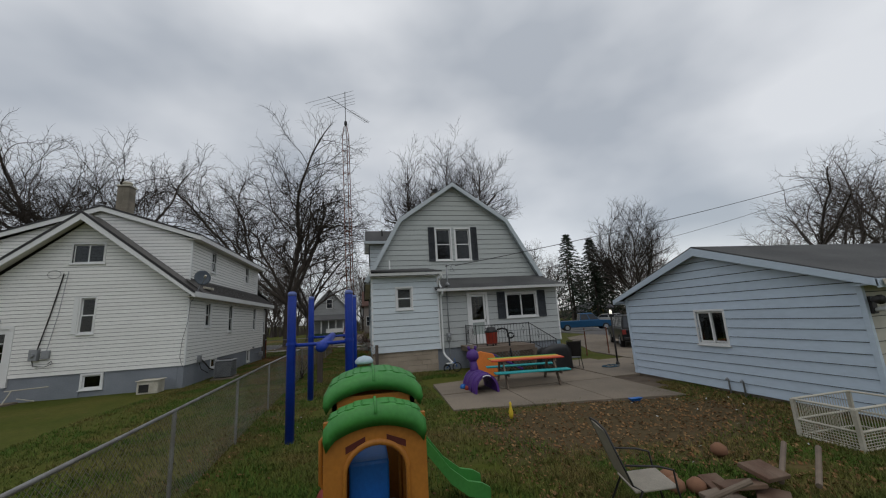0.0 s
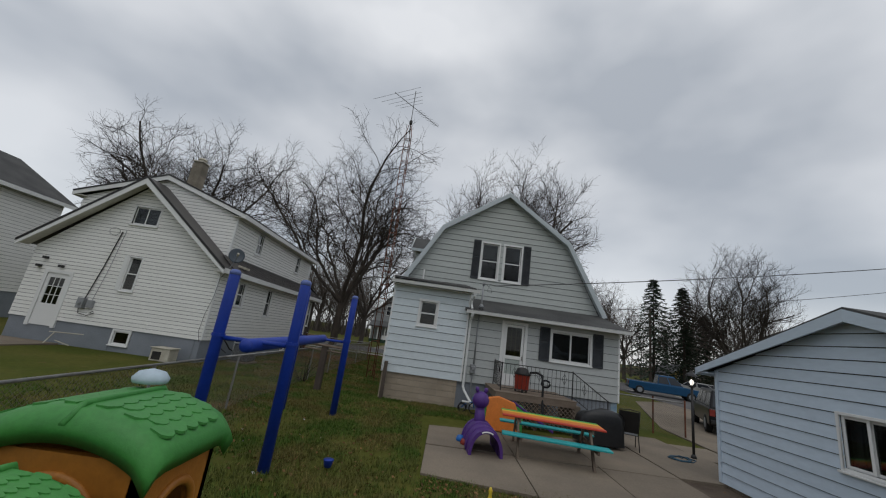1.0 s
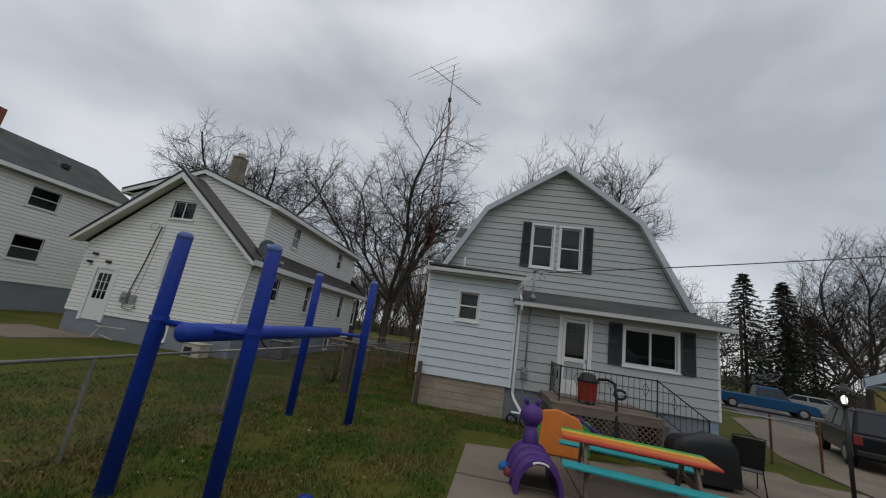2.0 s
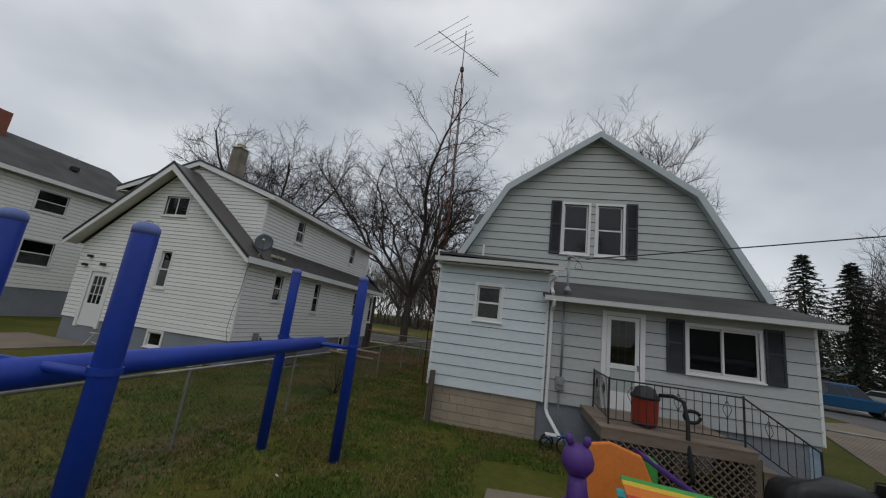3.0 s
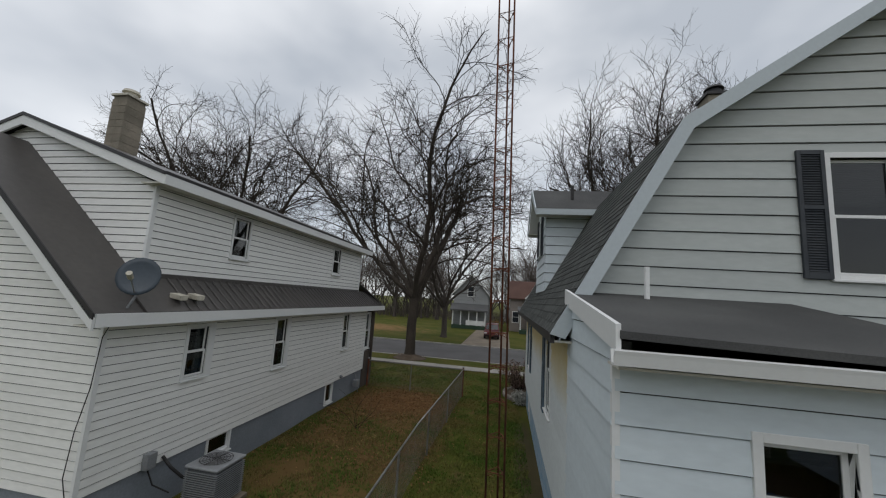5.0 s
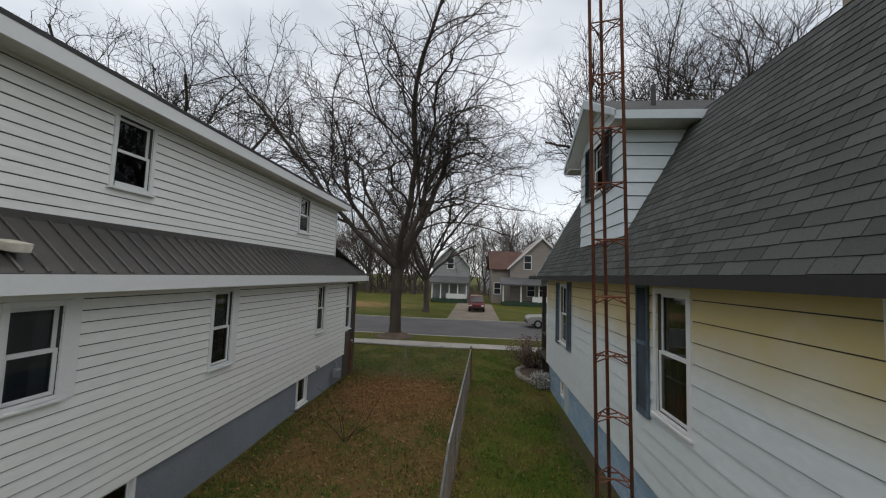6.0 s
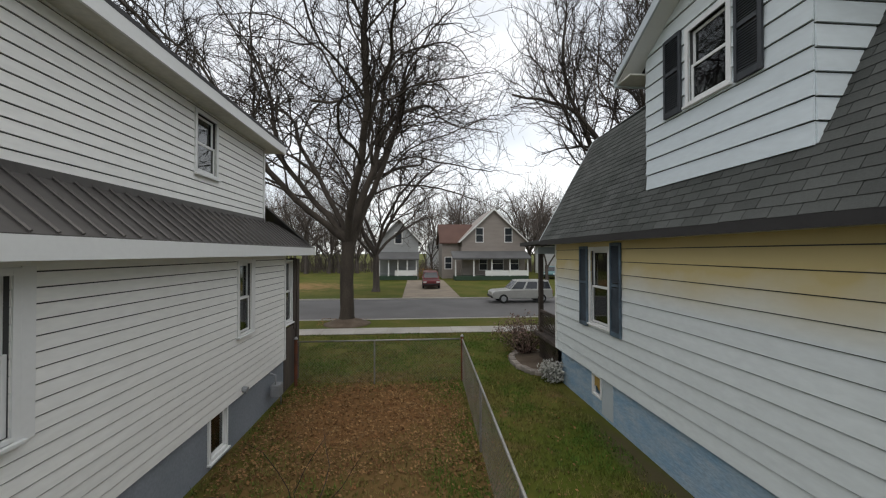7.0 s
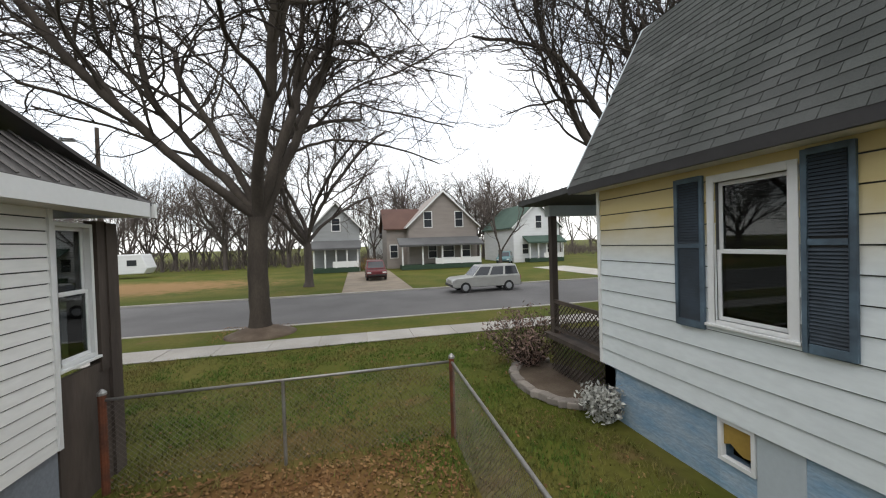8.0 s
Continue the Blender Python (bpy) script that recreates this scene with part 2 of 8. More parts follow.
M_RUBBER = mat("black_rubber", (0.015, 0.015, 0.015), 0.8)
M_CHIMNEY = mat("grey_tan_chimney_block", (0.27, 0.235, 0.185), 0.92, (0.15, 0.135, 0.105), 1.4, 25, 0.8, 0.5, 40, rand=0.1)
M_CREAM = mat("stained_white_plastic", (0.52, 0.49, 0.41), 0.6, (0.36, 0.33, 0.26), 3, 25, 0.7, 0.1)
M_ANT = mat("dull_aluminium", (0.20, 0.20, 0.20), 0.5, None, 3, 20, 0.4, 0, metal=0.5)
M_SOIL = mat("bare_soil", (0.075, 0.052, 0.036), 0.95, (0.13, 0.10, 0.07), 2, 25, 0.8, 0.8, 30)
M_STONE = mat("edging_stone", (0.26, 0.23, 0.20), 0.9, (0.17, 0.15, 0.13), 3, 25, 0.7, 0.5, 40, rand=0.2)
M_FENCEW = mat("chain_link_wire", (0.19, 0.175, 0.15), 0.6, (0.13, 0.10, 0.08), 1.5, 20, 0.8, 0, metal=0.4)


def ground_material():
    """Winter lawn: olive turf, straw-brown thatch, bare soil where play has worn it away."""
    m = mat("winter_lawn", (0.060, 0.074, 0.010), 0.95, (0.105, 0.095, 0.022), 0.33, 7, 0.85, 0.9, 24, spec=0.12, contrast=(0.4, 0.63))
    n, l = m.node_tree.nodes, m.node_tree.links
    b = n["Principled BSDF"]
    hs = [k for k in n if k.type == "HUE_SAT"][0]
    tc, last = n.new("ShaderNodeTexCoord"), hs.outputs[0]
    ns = n.new("ShaderNodeTexNoise")
    ns.inputs["Scale"].default_value, ns.inputs["Detail"].default_value = 1.1, 7.0
    l.new(tc.outputs["Object"], ns.inputs["Vector"])
    # worn places: centre, half size, colour, strength
    for cx, cy, sx, sy, col, strength in ((4.6, 7.2, 5.0, 3.0, (0.085, 0.058, 0.034), 0.85), (-5.3, 24.5, 3.4, 9.0, (0.125, 0.072, 0.030), 0.85),
                                          (-5.2, 28.0, 2.7, 2.2, (0.15, 0.075, 0.03), 0.8), (-3.0, 12.5, 1.0, 5.0, (0.11, 0.09, 0.05), 0.7),
                                          (-0.3, 23.0, 0.5, 6.0, (0.075, 0.058, 0.035), 0.8), (-27, 60, 20, 9, (0.24, 0.14, 0.065), 0.85)):
        mp, ln, mr, mu, mx = (n.new("ShaderNodeMapping"), n.new("ShaderNodeVectorMath"), n.new("ShaderNodeMapRange"), n.new("ShaderNodeMath"), n.new("ShaderNodeMix"))
        mp.vector_type = "TEXTURE"
        mp.inputs["Location"].default_value, mp.inputs["Scale"].default_value = (cx, cy, 0), (sx, sy, 1000)
        ln.operation = "LENGTH"
        mr.inputs["From Min"].default_value, mr.inputs["From Max"].default_value = 1.0, 0.35
        mr.inputs["To Min"].default_value, mr.inputs["To Max"].default_value = -0.7, 1.0
        mu.operation = "MULTIPLY_ADD"
        mu.inputs[1].default_value, mu.use_clamp = 2.6, True
        sb = n.new("ShaderNodeMath")
        sb.operation, sb.inputs[1].default_value = "SUBTRACT", 0.95
        fc = n.new("ShaderNodeMath")
        fc.operation, fc.inputs[1].default_value = "MULTIPLY", strength
        l.new(tc.outputs["Object"], mp.inputs["Vector"])
        l.new(mp.outputs[0], ln.inputs[0])
        l.new(ln.outputs["Value"], mr.inputs["Value"])
        l.new(mr.outputs[0], sb.inputs[0])
        l.new(ns.outputs["Fac"], mu.inputs[0])
        l.new(sb.outputs[0], mu.inputs[2])
        l.new(mu.outputs[0], fc.inputs[0])
        l.new(fc.outputs[0], mx.inputs[0])
        mx.data_type = "RGBA"
        mx.inputs[7].default_value = (*col, 1)
        l.new(last, mx.inputs[6])
        last = mx.outputs[2]
    l.new(last, b.inputs["Base Color"])
    return m


M_LAWN = ground_material()


# ---- mesh tools ----
class Shape:
    """Collects boxes, prisms and tubes, and becomes one mesh."""

    def __init__(self):
        self.v, self.f, self.b = [], [], []

    def hexa(self, p):
        """Eight corners: four below, four above, each going round."""
        self.b.append((len(self.v), len(self.f)))
        i = len(self.v)
        self.v += [tuple(q) for q in p]
        self.f += [(i, i + 3, i + 2, i + 1), (i + 4, i + 5, i + 6, i + 7)] + [(i + k, i + (k + 1) % 4, i + 4 + (k + 1) % 4, i + 4 + k) for k in range(4)]
        return self

    def box(self, x0, x1, y0, y1, z0, z1):
        return self.hexa([(x0, y0, z0), (x1, y0, z0), (x1, y1, z0), (x0, y1, z0), (x0, y0, z1), (x1, y0, z1), (x1, y1, z1), (x0, y1, z1)])

    def prism(self, poly, a, b, put):
        """A flat polygon (p, q) drawn out from a to b; put(p, q, s) gives the place."""
        self.b.append((len(self.v), len(self.f)))
        i, n = len(self.v), len(poly)
        self.v += [tuple(put(p, q, a)) for p, q in poly] + [tuple(put(p, q, b)) for p, q in poly]
        self.f += [tuple(range(i, i + n))[::-1], tuple(range(i + n, i + 2 * n))] + [(i + k, i + (k + 1) % n, i + n + (k + 1) % n, i + n + k) for k in range(n)]
        return self

    def tube(self, pts, r, n=6, cap=True):
        """A round bar along points; r is one radius or one for each point."""
        pts = [Vector(p) for p in pts]
        rs = r if isinstance(r, (list, tuple)) else [r] * len(pts)
        i, side = len(self.v), None
        for k, p in enumerate(pts):
            d = (pts[min(k + 1, len(pts) - 1)] - pts[max(k - 1, 0)]).normalized()
            if side is None:
                side = d.cross(Vector((0, 0, 1)) if abs(d.z) < 0.9 else Vector((1, 0, 0))).normalized()
            side = (side - d * side.dot(d)).normalized()
            up = d.cross(side)
            for j in range(n):
                a = 2 * math.pi * j / n
                self.v.append(tuple(p + (side * math.cos(a) + up * math.sin(a)) * rs[k]))
        for k in range(len(pts) - 1):
            for j in range(n):
                a, b = i + k * n + j, i + k * n + (j + 1) % n
                self.f.append((a, b, b + n, a + n))
        if cap:
            self.f += [tuple(i + j for j in range(n))[::-1], tuple(i + (len(pts) - 1) * n + j for j in range(n))]
        return self

    def lathe(self, profile, n=16, centre=(0, 0, 0)):
        """Turned round the upright axis: (radius, height) from bottom to top."""
        cx, cy, cz = centre
        return self.tube([(cx, cy, cz + h + k * 1e-5) for k, (_, h) in enumerate(profile)], [max(r, 1e-4) for r, _ in profile], n)

    def mesh(self, name, fix=True, weld=False):
        me = bpy.data.meshes.new(name)
        me.from_pydata(self.v, [], self.f)
        if fix:
            bm = bmesh.new()
            bm.from_mesh(me)
            if weld:
                bmesh.ops.remove_doubles(bm, verts=bm.verts, dist=0.0005)
            bmesh.ops.recalc_face_normals(bm, faces=bm.faces)
            bm.to_mesh(me)
            bm.free()
        return me


def thing(name, label, category, at=(0, 0, 0), group="", kind=""):
    """An Empty at a thing's base; its parts are built in the world's places."""
    ob = new(name)
    ob.matrix_basis = Matrix.Translation(at)
    return tagged(ob, label, category, group, kind)


def part(name, shape, material, parent=None, label="", bevel=0.0, smooth=False, fix=True, kind=""):
    me = shape if isinstance(shape, bpy.types.Mesh) else shape.mesh(name, fix)
    if not me.materials:
        me.materials.append(material)
    ob = new(name, me)
    if parent:
        ob.parent = parent
        ob.matrix_parent_inverse = parent.matrix_basis.inverted() if parent.data is None else Matrix.Identity(4)
    if bevel:
        bv = ob.modifiers.new("bevel", "BEVEL")
        bv.width, bv.segments, bv.limit_method = bevel, 2, "ANGLE"
    if smooth:
        for p in me.polygons:
            p.use_smooth = True
    return tagged(ob, label, kind=kind)


def parts(name, shape, material, parent, label="", bevel=0.0):
    """Each block of a shape as a part of its own."""
    ends = shape.b[1:] + [(len(shape.v), len(shape.f))]
    for (v0, f0), (v1, f1) in zip(shape.b, ends):
        s = Shape()
        s.v, s.f = shape.v[v0:v1], [tuple(k - v0 for k in f) for f in shape.f[f0:f1]]
        part(name, s, material, parent, label, bevel)


class Face:
    """A wall's plane: u along it, n out of it, z up."""

    def __init__(self, origin, u, n):
        self.o, self.u, self.n = Vector(origin), Vector(u), Vector(n)

    def at(self, u, n, z):
        return self.o + self.u * u + self.n * n + Vector((0, 0, z))

    def box(self, s, u0, u1, n0, n1, z0, z1):
        return s.hexa([self.at(u0, n0, z0), self.at(u1, n0, z0), self.at(u1, n1, z0), self.at(u0, n1, z0),
                       self.at(u0, n0, z1), self.at(u1, n0, z1), self.at(u1, n1, z1), self.at(u0, n1, z1)])


def spans(outline, za, zb, holes):
    """The stretches of a wall between the heights za and zb, as (u left below, above, u right below, above)."""
    zz = [o[0] for o in outline]
    la, lb = (float(np.interp(z, zz, [o[1] for o in outline])) for z in (za, zb))
    ra, rb = (float(np.interp(z, zz, [o[2] for o in outline])) for z in (za, zb))
    cuts = sorted((h[0], h[1]) for h in holes if h[2] < zb - 1e-4 and h[3] > za + 1e-4)
    out, pa, pb = [], la, lb
    for c0, c1 in cuts:
        out.append((pa, pb, c0, c0))
        pa = pb = c1
    out.append((pa, pb, ra, rb))
    return [s for s in out if s[2] - s[0] > 0.01 or s[3] - s[1] > 0.01]


def wall(house, name, face, outline, holes, course, material, thick=0.14, proud=0.022, label="", shade_groove=0.015):
    """A solid wall with its openings cut through, and its lapped boards, course by course."""
    z0, z1 = outline[0][0], outline[-1][0]
    s = Shape()
    zs = sorted({z0, z1, *(o[0] for o in outline), *(h[k] for h in holes for k in (2, 3) if z0 < h[k] < z1)})
    for za, zb in zip(zs, zs[1:]):
        for a, b, c, d in spans(outline, za, zb, holes):
            s.hexa([face.at(a, 0, za), face.at(c, 0, za), face.at(c, -thick, za), face.at(a, -thick, za), face.at(b, 0, zb), face.at(d, 0, zb), face.at(d, -thick, zb), face.at(b, -thick, zb)])
    body = part(name, s, M_ROOMSHADE, house, label)
    count = max(1, round((z1 - z0) / course))
    step = (z1 - z0) / count
    for k in range(count):
        a0, a1 = z0 + k * step, z0 + (k + 1) * step
        zs = sorted({a0, a1, *(o[0] for o in outline if a0 < o[0] < a1), *(h[j] for h in holes for j in (2, 3) if a0 < h[j] < a1)})
        pieces = []
        for band, (za, zb) in enumerate(zip(zs, zs[1:])):
            # A gap bares the dark wall body, standing for the shadow under each lap.
            zt = zb - shade_groove if zb == a1 else zb
            da, db = (0.006 + proud * (1 - (z - a0) / step) for z in (za, zt))
            for a, b, c, d in spans(outline, za, zb, holes):
                pieces.append((band, a, c, [face.at(a, da, za), face.at(c, da, za), face.at(c, 0.001, za), face.at(a, 0.001, za), face.at(b, db, zt), face.at(d, db, zt), face.at(d, 0.001, zt), face.at(b, 0.001, zt)]))
        runs = []
        for pc in pieces:
            near = [r for r in runs if any(q[0] == pc[0] - 1 and q[1] < pc[2] - 0.01 and q[2] > pc[1] + 0.01 for q in r)]
            runs = [r for r in runs if r not in near] + [[q for r in near for q in r] + [pc]]
        for r in runs:
            s = Shape()
            for q in r:
                s.hexa(q[3])
            part("board", s.mesh("board", weld=len(r) > 1), material, body)
    return body


def window(house, face, u0, u1, z0, z1, style="hung", casing=0.075, blind=None, frame_mat=None, label="", panes_lower=None):
    """A window in its opening: casing, sill, sashes and panes, with what hangs behind them."""
    fm = frame_mat or M_TRIM
    s = Shape()
    for a, b, c, d in ((u0 - casing, u0, z0 - 0.05, z1 + casing), (u1, u1 + casing, z0 - 0.05, z1 + casing), (u0, u1, z1, z1 + casing), (u0, u1, z0 - 0.05, z0)):
        face.box(s, a, b, -0.10, 0.035, c, d)
    w = part("window", s.mesh("window", weld=True), fm, house, label, bevel=0.006)
    s = Shape()
    face.box(s, u0 - casing - 0.02, u1 + casing + 0.02, 0.0, 0.075, z0 - 0.085, z0 - 0.05)
    part("sill", s, fm, w, bevel=0.006)
    sw = 0.045
    if style == "hung":
        zm = (z0 + z1) / 2
        sashes = ((u0, u1, zm - 0.02, z1, -0.045), (u0, u1, z0, zm + 0.02, -0.01))
    elif style == "slider":
        um = (u0 + u1) / 2
        sashes = ((u0, um + 0.02, z0, z1, -0.045), (um - 0.02, u1, z0, z1, -0.01))
    else:
        sashes = ((u0, u1, z0, z1, -0.02),)
    for a, b, c, d, n in sashes:
        s = Shape()
        for e in ((a, a + sw, c, d), (b - sw, b, c, d), (a + sw, b - sw, c, c + sw), (a + sw, b - sw, d - sw, d)):
            face.box(s, e[0], e[1], n - 0.03, n, e[2], e[3])
        sash = part("sash", s, fm, w, bevel=0.004)
        s = Shape()
        face.box(s, a + sw, b - sw, n - 0.018, n - 0.012, c + sw, d - sw)
        p = part("pane", s, M_GLASS, w)
        p.visible_shadow = False
    if blind:
        kind, low = blind
        s = Shape()
        if kind == "blind":
            z = z1 - 0.03
            while z > z0 + low * (z1 - z0):
                face.box(s, u0 + 0.03, u1 - 0.03, -0.135, -0.115, z - 0.026, z)
                z -= 0.032
            part("blind", s, M_BLIND, w, "drawn slatted blind")
        else:
            for a, b in ((u0, u0 + (u1 - u0) * low), (u1 - (u1 - u0) * low, u1)):
                k = a
                while k < b - 0.01:
                    face.box(s, k, min(k + 0.05, b), -0.16 + 0.02 * math.sin(k * 60), -0.13 + 0.02 * math.sin(k * 60), z0, z1)
                    k += 0.05
            part("curtain", s, M_CURTAIN, w, "pale hanging curtain")
    return w


def shutter(house, face, u0, u1, z0, z1, material, label="", slat=None):
    """A louvred shutter: stiles, rails and slats."""
    s = Shape()
    zm = z0 + 0.53 * (z1 - z0)
    for e in ((u0, u0 + 0.05, z0, z1), (u1 - 0.05, u1, z0, z1), (u0 + 0.05, u1 - 0.05, z0, z0 + 0.09), (u0 + 0.05, u1 - 0.05, z1 - 0.06, z1)):
        face.box(s, e[0], e[1], 0.026, 0.062, e[2], e[3])
    sh = part("shutter", s.mesh("shutter", weld=True), material, house, label, bevel=0.004)
    part("middle_rail", face.box(Shape(), u0 + 0.05, u1 - 0.05, 0.026, 0.062, zm, zm + 0.06), material, sh)
    s = Shape()
    face.box(s, u0 + 0.05, u1 - 0.05, 0.022, 0.030, z0 + 0.05, z1 - 0.05)
    part("backing", s, M_DARKEDGE, sh)
    z = z0 + 0.1
    s = Shape()
    while z < z1 - 0.08:
        if not zm - 0.02 < z < zm + 0.06:
            s.hexa([face.at(u0 + 0.05, 0.056, z), face.at(u1 - 0.05, 0.056, z), face.at(u1 - 0.05, 0.048, z), face.at(u0 + 0.05, 0.048, z),
                    face.at(u0 + 0.05, 0.036, z + 0.03), face.at(u1 - 0.05, 0.036, z + 0.03), face.at(u1 - 0.05, 0.03, z + 0.03), face.at(u0 + 0.05, 0.03, z + 0.03)])
        z += 0.035
    part("louvre", s, slat or material, sh)
    return sh


def sloped(s, p, q, r, t, thick):
    """A slab: corners p q r t going round, thickened downwards."""
    d = Vector((0, 0, -thick))
    c = [Vector(k) for k in (p, q, r, t)]
    return s.hexa([k + d for k in c] + c)


# ---- the ground and the streets ----
def sheet(name, x0, x1, y0, y1, z, thick, material, label="", bevel=0.0, parent=None):
    return part(name, Shape().box(x0, x1, y0, y1, z - thick, z), material, parent, label, bevel, kind="" if parent else "structure")


def lawn():
    s, n = Shape(), 90
    xs = np.concatenate([np.linspace(-900, -32, 8), np.linspace(-30, 30, n), np.linspace(32, 900, 8)])
    ys = np.concatenate([np.linspace(-300, -8, 6), np.linspace(-6, 39.6, n)])
    for y in ys:
        for x in xs:
            near = -30 <= x <= 30 and -6 <= y <= 36
            s.v.append((float(x), float(y), 0.045 * noise.noise((x * 0.5, y * 0.5, 0)) - 0.02 if near else -0.02))
    w = len(xs)
    for j in range(len(ys) - 1):
        for i in range(w - 1):
            a = j * w + i
            s.f.append((a, a + 1, a + w + 1, a + w))
    ob = part("ground", s, M_LAWN, label="winter lawn with bare patches and dead leaves", smooth=True, kind="structure")
    far = Shape()
    far.v = [(-900, 48.7, -0.03), (900, 48.7, -0.03), (900, 1500, -0.03), (-900, 1500, -0.03)]
    far.f = [(0, 1, 2, 3)]
    part("ground", far, M_LAWN, label="lawn across the street reaching the distance", kind="structure")
    return ob


lawn()
sheet("road", -900, 900, 39.6, 48.7, -0.09, 0.3, M_ASPH, "worn grey asphalt street")
sheet("road", 18.4, 25.5, -200, 39.6, 0.012, 0.04, M_ASPH, "worn asphalt side street beside the lots")
for y0, y1 in ((39.5, 39.66), (48.64, 48.8)):
    sheet("kerb", -900, 900, y0, y1, 0.012, 0.25, M_WALKC, "low concrete kerb along the street", 0.02)
pavement = sheet("pavement", -900, 900, 35.92, 37.2, -0.004, 0.1, M_MORTAR, "concrete pavement with cut joints")
sheet("driveway", -5.3, -0.5, 48.8, 68, 0.0, 0.1, M_CONC, "grey-brown concrete driveway across the street")
sheet("driveway", 15.5, 19.5, 48.8, 62, -0.004, 0.1, M_WALKC, "concrete driveway of the white house")
drive = part("driveway", Shape().prism([(10.4, 12.2), (13.2, 12.2), (18.4, 22.5), (18.4, 29.0), (15.2, 27.0), (10.9, 17.6)], -0.08, 0.012, lambda p, q, z: (p, q, z)), M_CONC,
             label="stained concrete driveway beside the garage", kind="structure")


# ---- the gambrel house ----
HX0, HX1, HY0, HY1 = -0.05, 8.34, 18.08, 29.80
HC = (HX0 + HX1) / 2
house = thing("gambrel_house", "pale blue-white gambrel house with grey shingle roof and a rear lean-to", "house", (HC, 23.5, 0))
F_WEST = Face((HX0, 0, 0), (0, 1, 0), (-1, 0, 0))
F_EAST = Face((HX1, 0, 0), (0, 1, 0), (1, 0, 0))
F_GABLE = Face((0, HY0, 0), (1, 0, 0), (0, -1, 0))
F_FRONT = Face((0, HY1, 0), (1, 0, 0), (0, 1, 0))
F_BACK = Face((0, 15.98, 0), (1, 0, 0), (0, -1, 0))
F_BUMP = Face((0, 15.90, 0), (1, 0, 0), (0, -1, 0))
F_BUMPW = Face((-0.15, 0, 0), (0, 1, 0), (-1, 0, 0))
C1 = 0.262
# the roof's section: eave, break and ridge, from the middle
EAVE_X, EAVE_Z, BRK_X, BRK_Z, RIDGE_Z = 4.58, 4.03, 2.87, 7.08, 9.05

west_holes = [(20.85, 21.62, 2.08, 3.77), (26.91, 27.67, 2.05, 3.70)]
wall(house, "wall", F_WEST, [(0.87, HY0, HY1), (4.0, HY0, HY1)], west_holes, C1, M_WEST)
wall(house, "wall", F_EAST, [(0.87, HY0, HY1), (4.0, HY0, HY1)], [], C1, M_BLUE)
gab = [(4.0, HC - 4.40, HC + 4.40), (BRK_Z - 0.14, HC - BRK_X + 0.06, HC + BRK_X - 0.06), (RIDGE_Z - 0.13, HC - 0.03, HC + 0.03)]
gable_holes = [(3.18, 3.92, 5.02, 6.62), (4.20, 4.94, 5.02, 6.62)]
wall(house, "wall", F_GABLE, gab, gable_holes, C1, M_GABLESHADE)
wall(house, "wall", F_FRONT, [(0.87, HX0, HX1), (3.99, HX0, HX1)] + gab, [], C1, M_BLUE)
wall(house, "wall", F_BUMP, [(0.87, -0.15, 2.66), (4.0, -0.15, 2.66)], [(0.90, 1.50, 2.62, 3.47)], C1, M_BLUE)
wall(house, "wall", F_BUMPW, [(0.87, 15.90, HY0), (4.14, 15.90, HY0), (4.5, 17.9, HY0)], [], C1, M_BLUE)
wall(house, "wall", Face((2.66, 0, 0), (0, 1, 0), (1, 0, 0)), [(0.87, 15.90, 15.98 + 0.02), (3.3, 15.9, 16.0), (4.05, 15.90, HY0), (4.5, 17.5, HY0)], [], C1, M_BLUE)
back_holes = [(4.08, 4.82, 0.96, 3.08), (5.85, 7.26, 2.02, 3.03)]
wall(house, "wall", F_BACK, [(0.87, 2.66, HX1), (3.33, 2.66, HX1)], back_holes, C1, M_LEANSHADE)
wall(house, "wall", Face((HX1, 0, 0), (0, 1, 0), (1, 0, 0)), [(0.87, 15.98, HY0 - 0.002), (3.28, 15.98, HY0 - 0.002), (3.92, 17.6, HY0 - 0.002)], [], C1, M_BLUE)

# corner boards
for x, y, z1 in ((-0.17, 15.88, 4.0), (2.64, 15.88, 3.95), (HX1 - 0.03, 15.955, 3.32)):
    part("corner_board", Shape().box(x, x + 0.06, y, y + 0.06, 0.86, z1), M_TRIM, house)
for y in (HY0 + 0.45, HY1 - 0.05):
    part("corner_board", Shape().box(HX0 - 0.035, HX0 + 0.03, y, y + 0.07, 0.87, 3.98), M_TRIM, house)

# foundations
s = Shape()
for y0, y1 in ((18.1, 26.84), (27.70, 29.77)):
    s.box(HX0 + 0.03, HX0 + 0.25, y0, y1, -0.3, 0.87)
s.box(HX0 + 0.03, HX0 + 0.25, 26.84, 27.70, -0.3, 0.34).box(HX0 + 0.03, HX1 - 0.03, HY1 - 0.3, HY1 - 0.03, -0.3, 0.87).box(HX1 - 0.25, HX1 - 0.03, 16.0, HY1 - 0.3, -0.3, 0.87)
parts("foundation", s, M_FOUNDB, house, "flaking blue-painted stone foundation")
part("foundation", Shape().box(2.5, HX1 - 0.03, 16.02, 16.24, -0.3, 0.87), M_FOUNDG, house, "dark grey painted foundation")
found = part("foundation", Shape().box(-0.11, 2.53, 15.97, 16.2, -0.3, 0.87).box(-0.11, 0.03, 16.2, 18.1, -0.3, 0.87), M_MORTAR, house, "tan concrete block foundation")
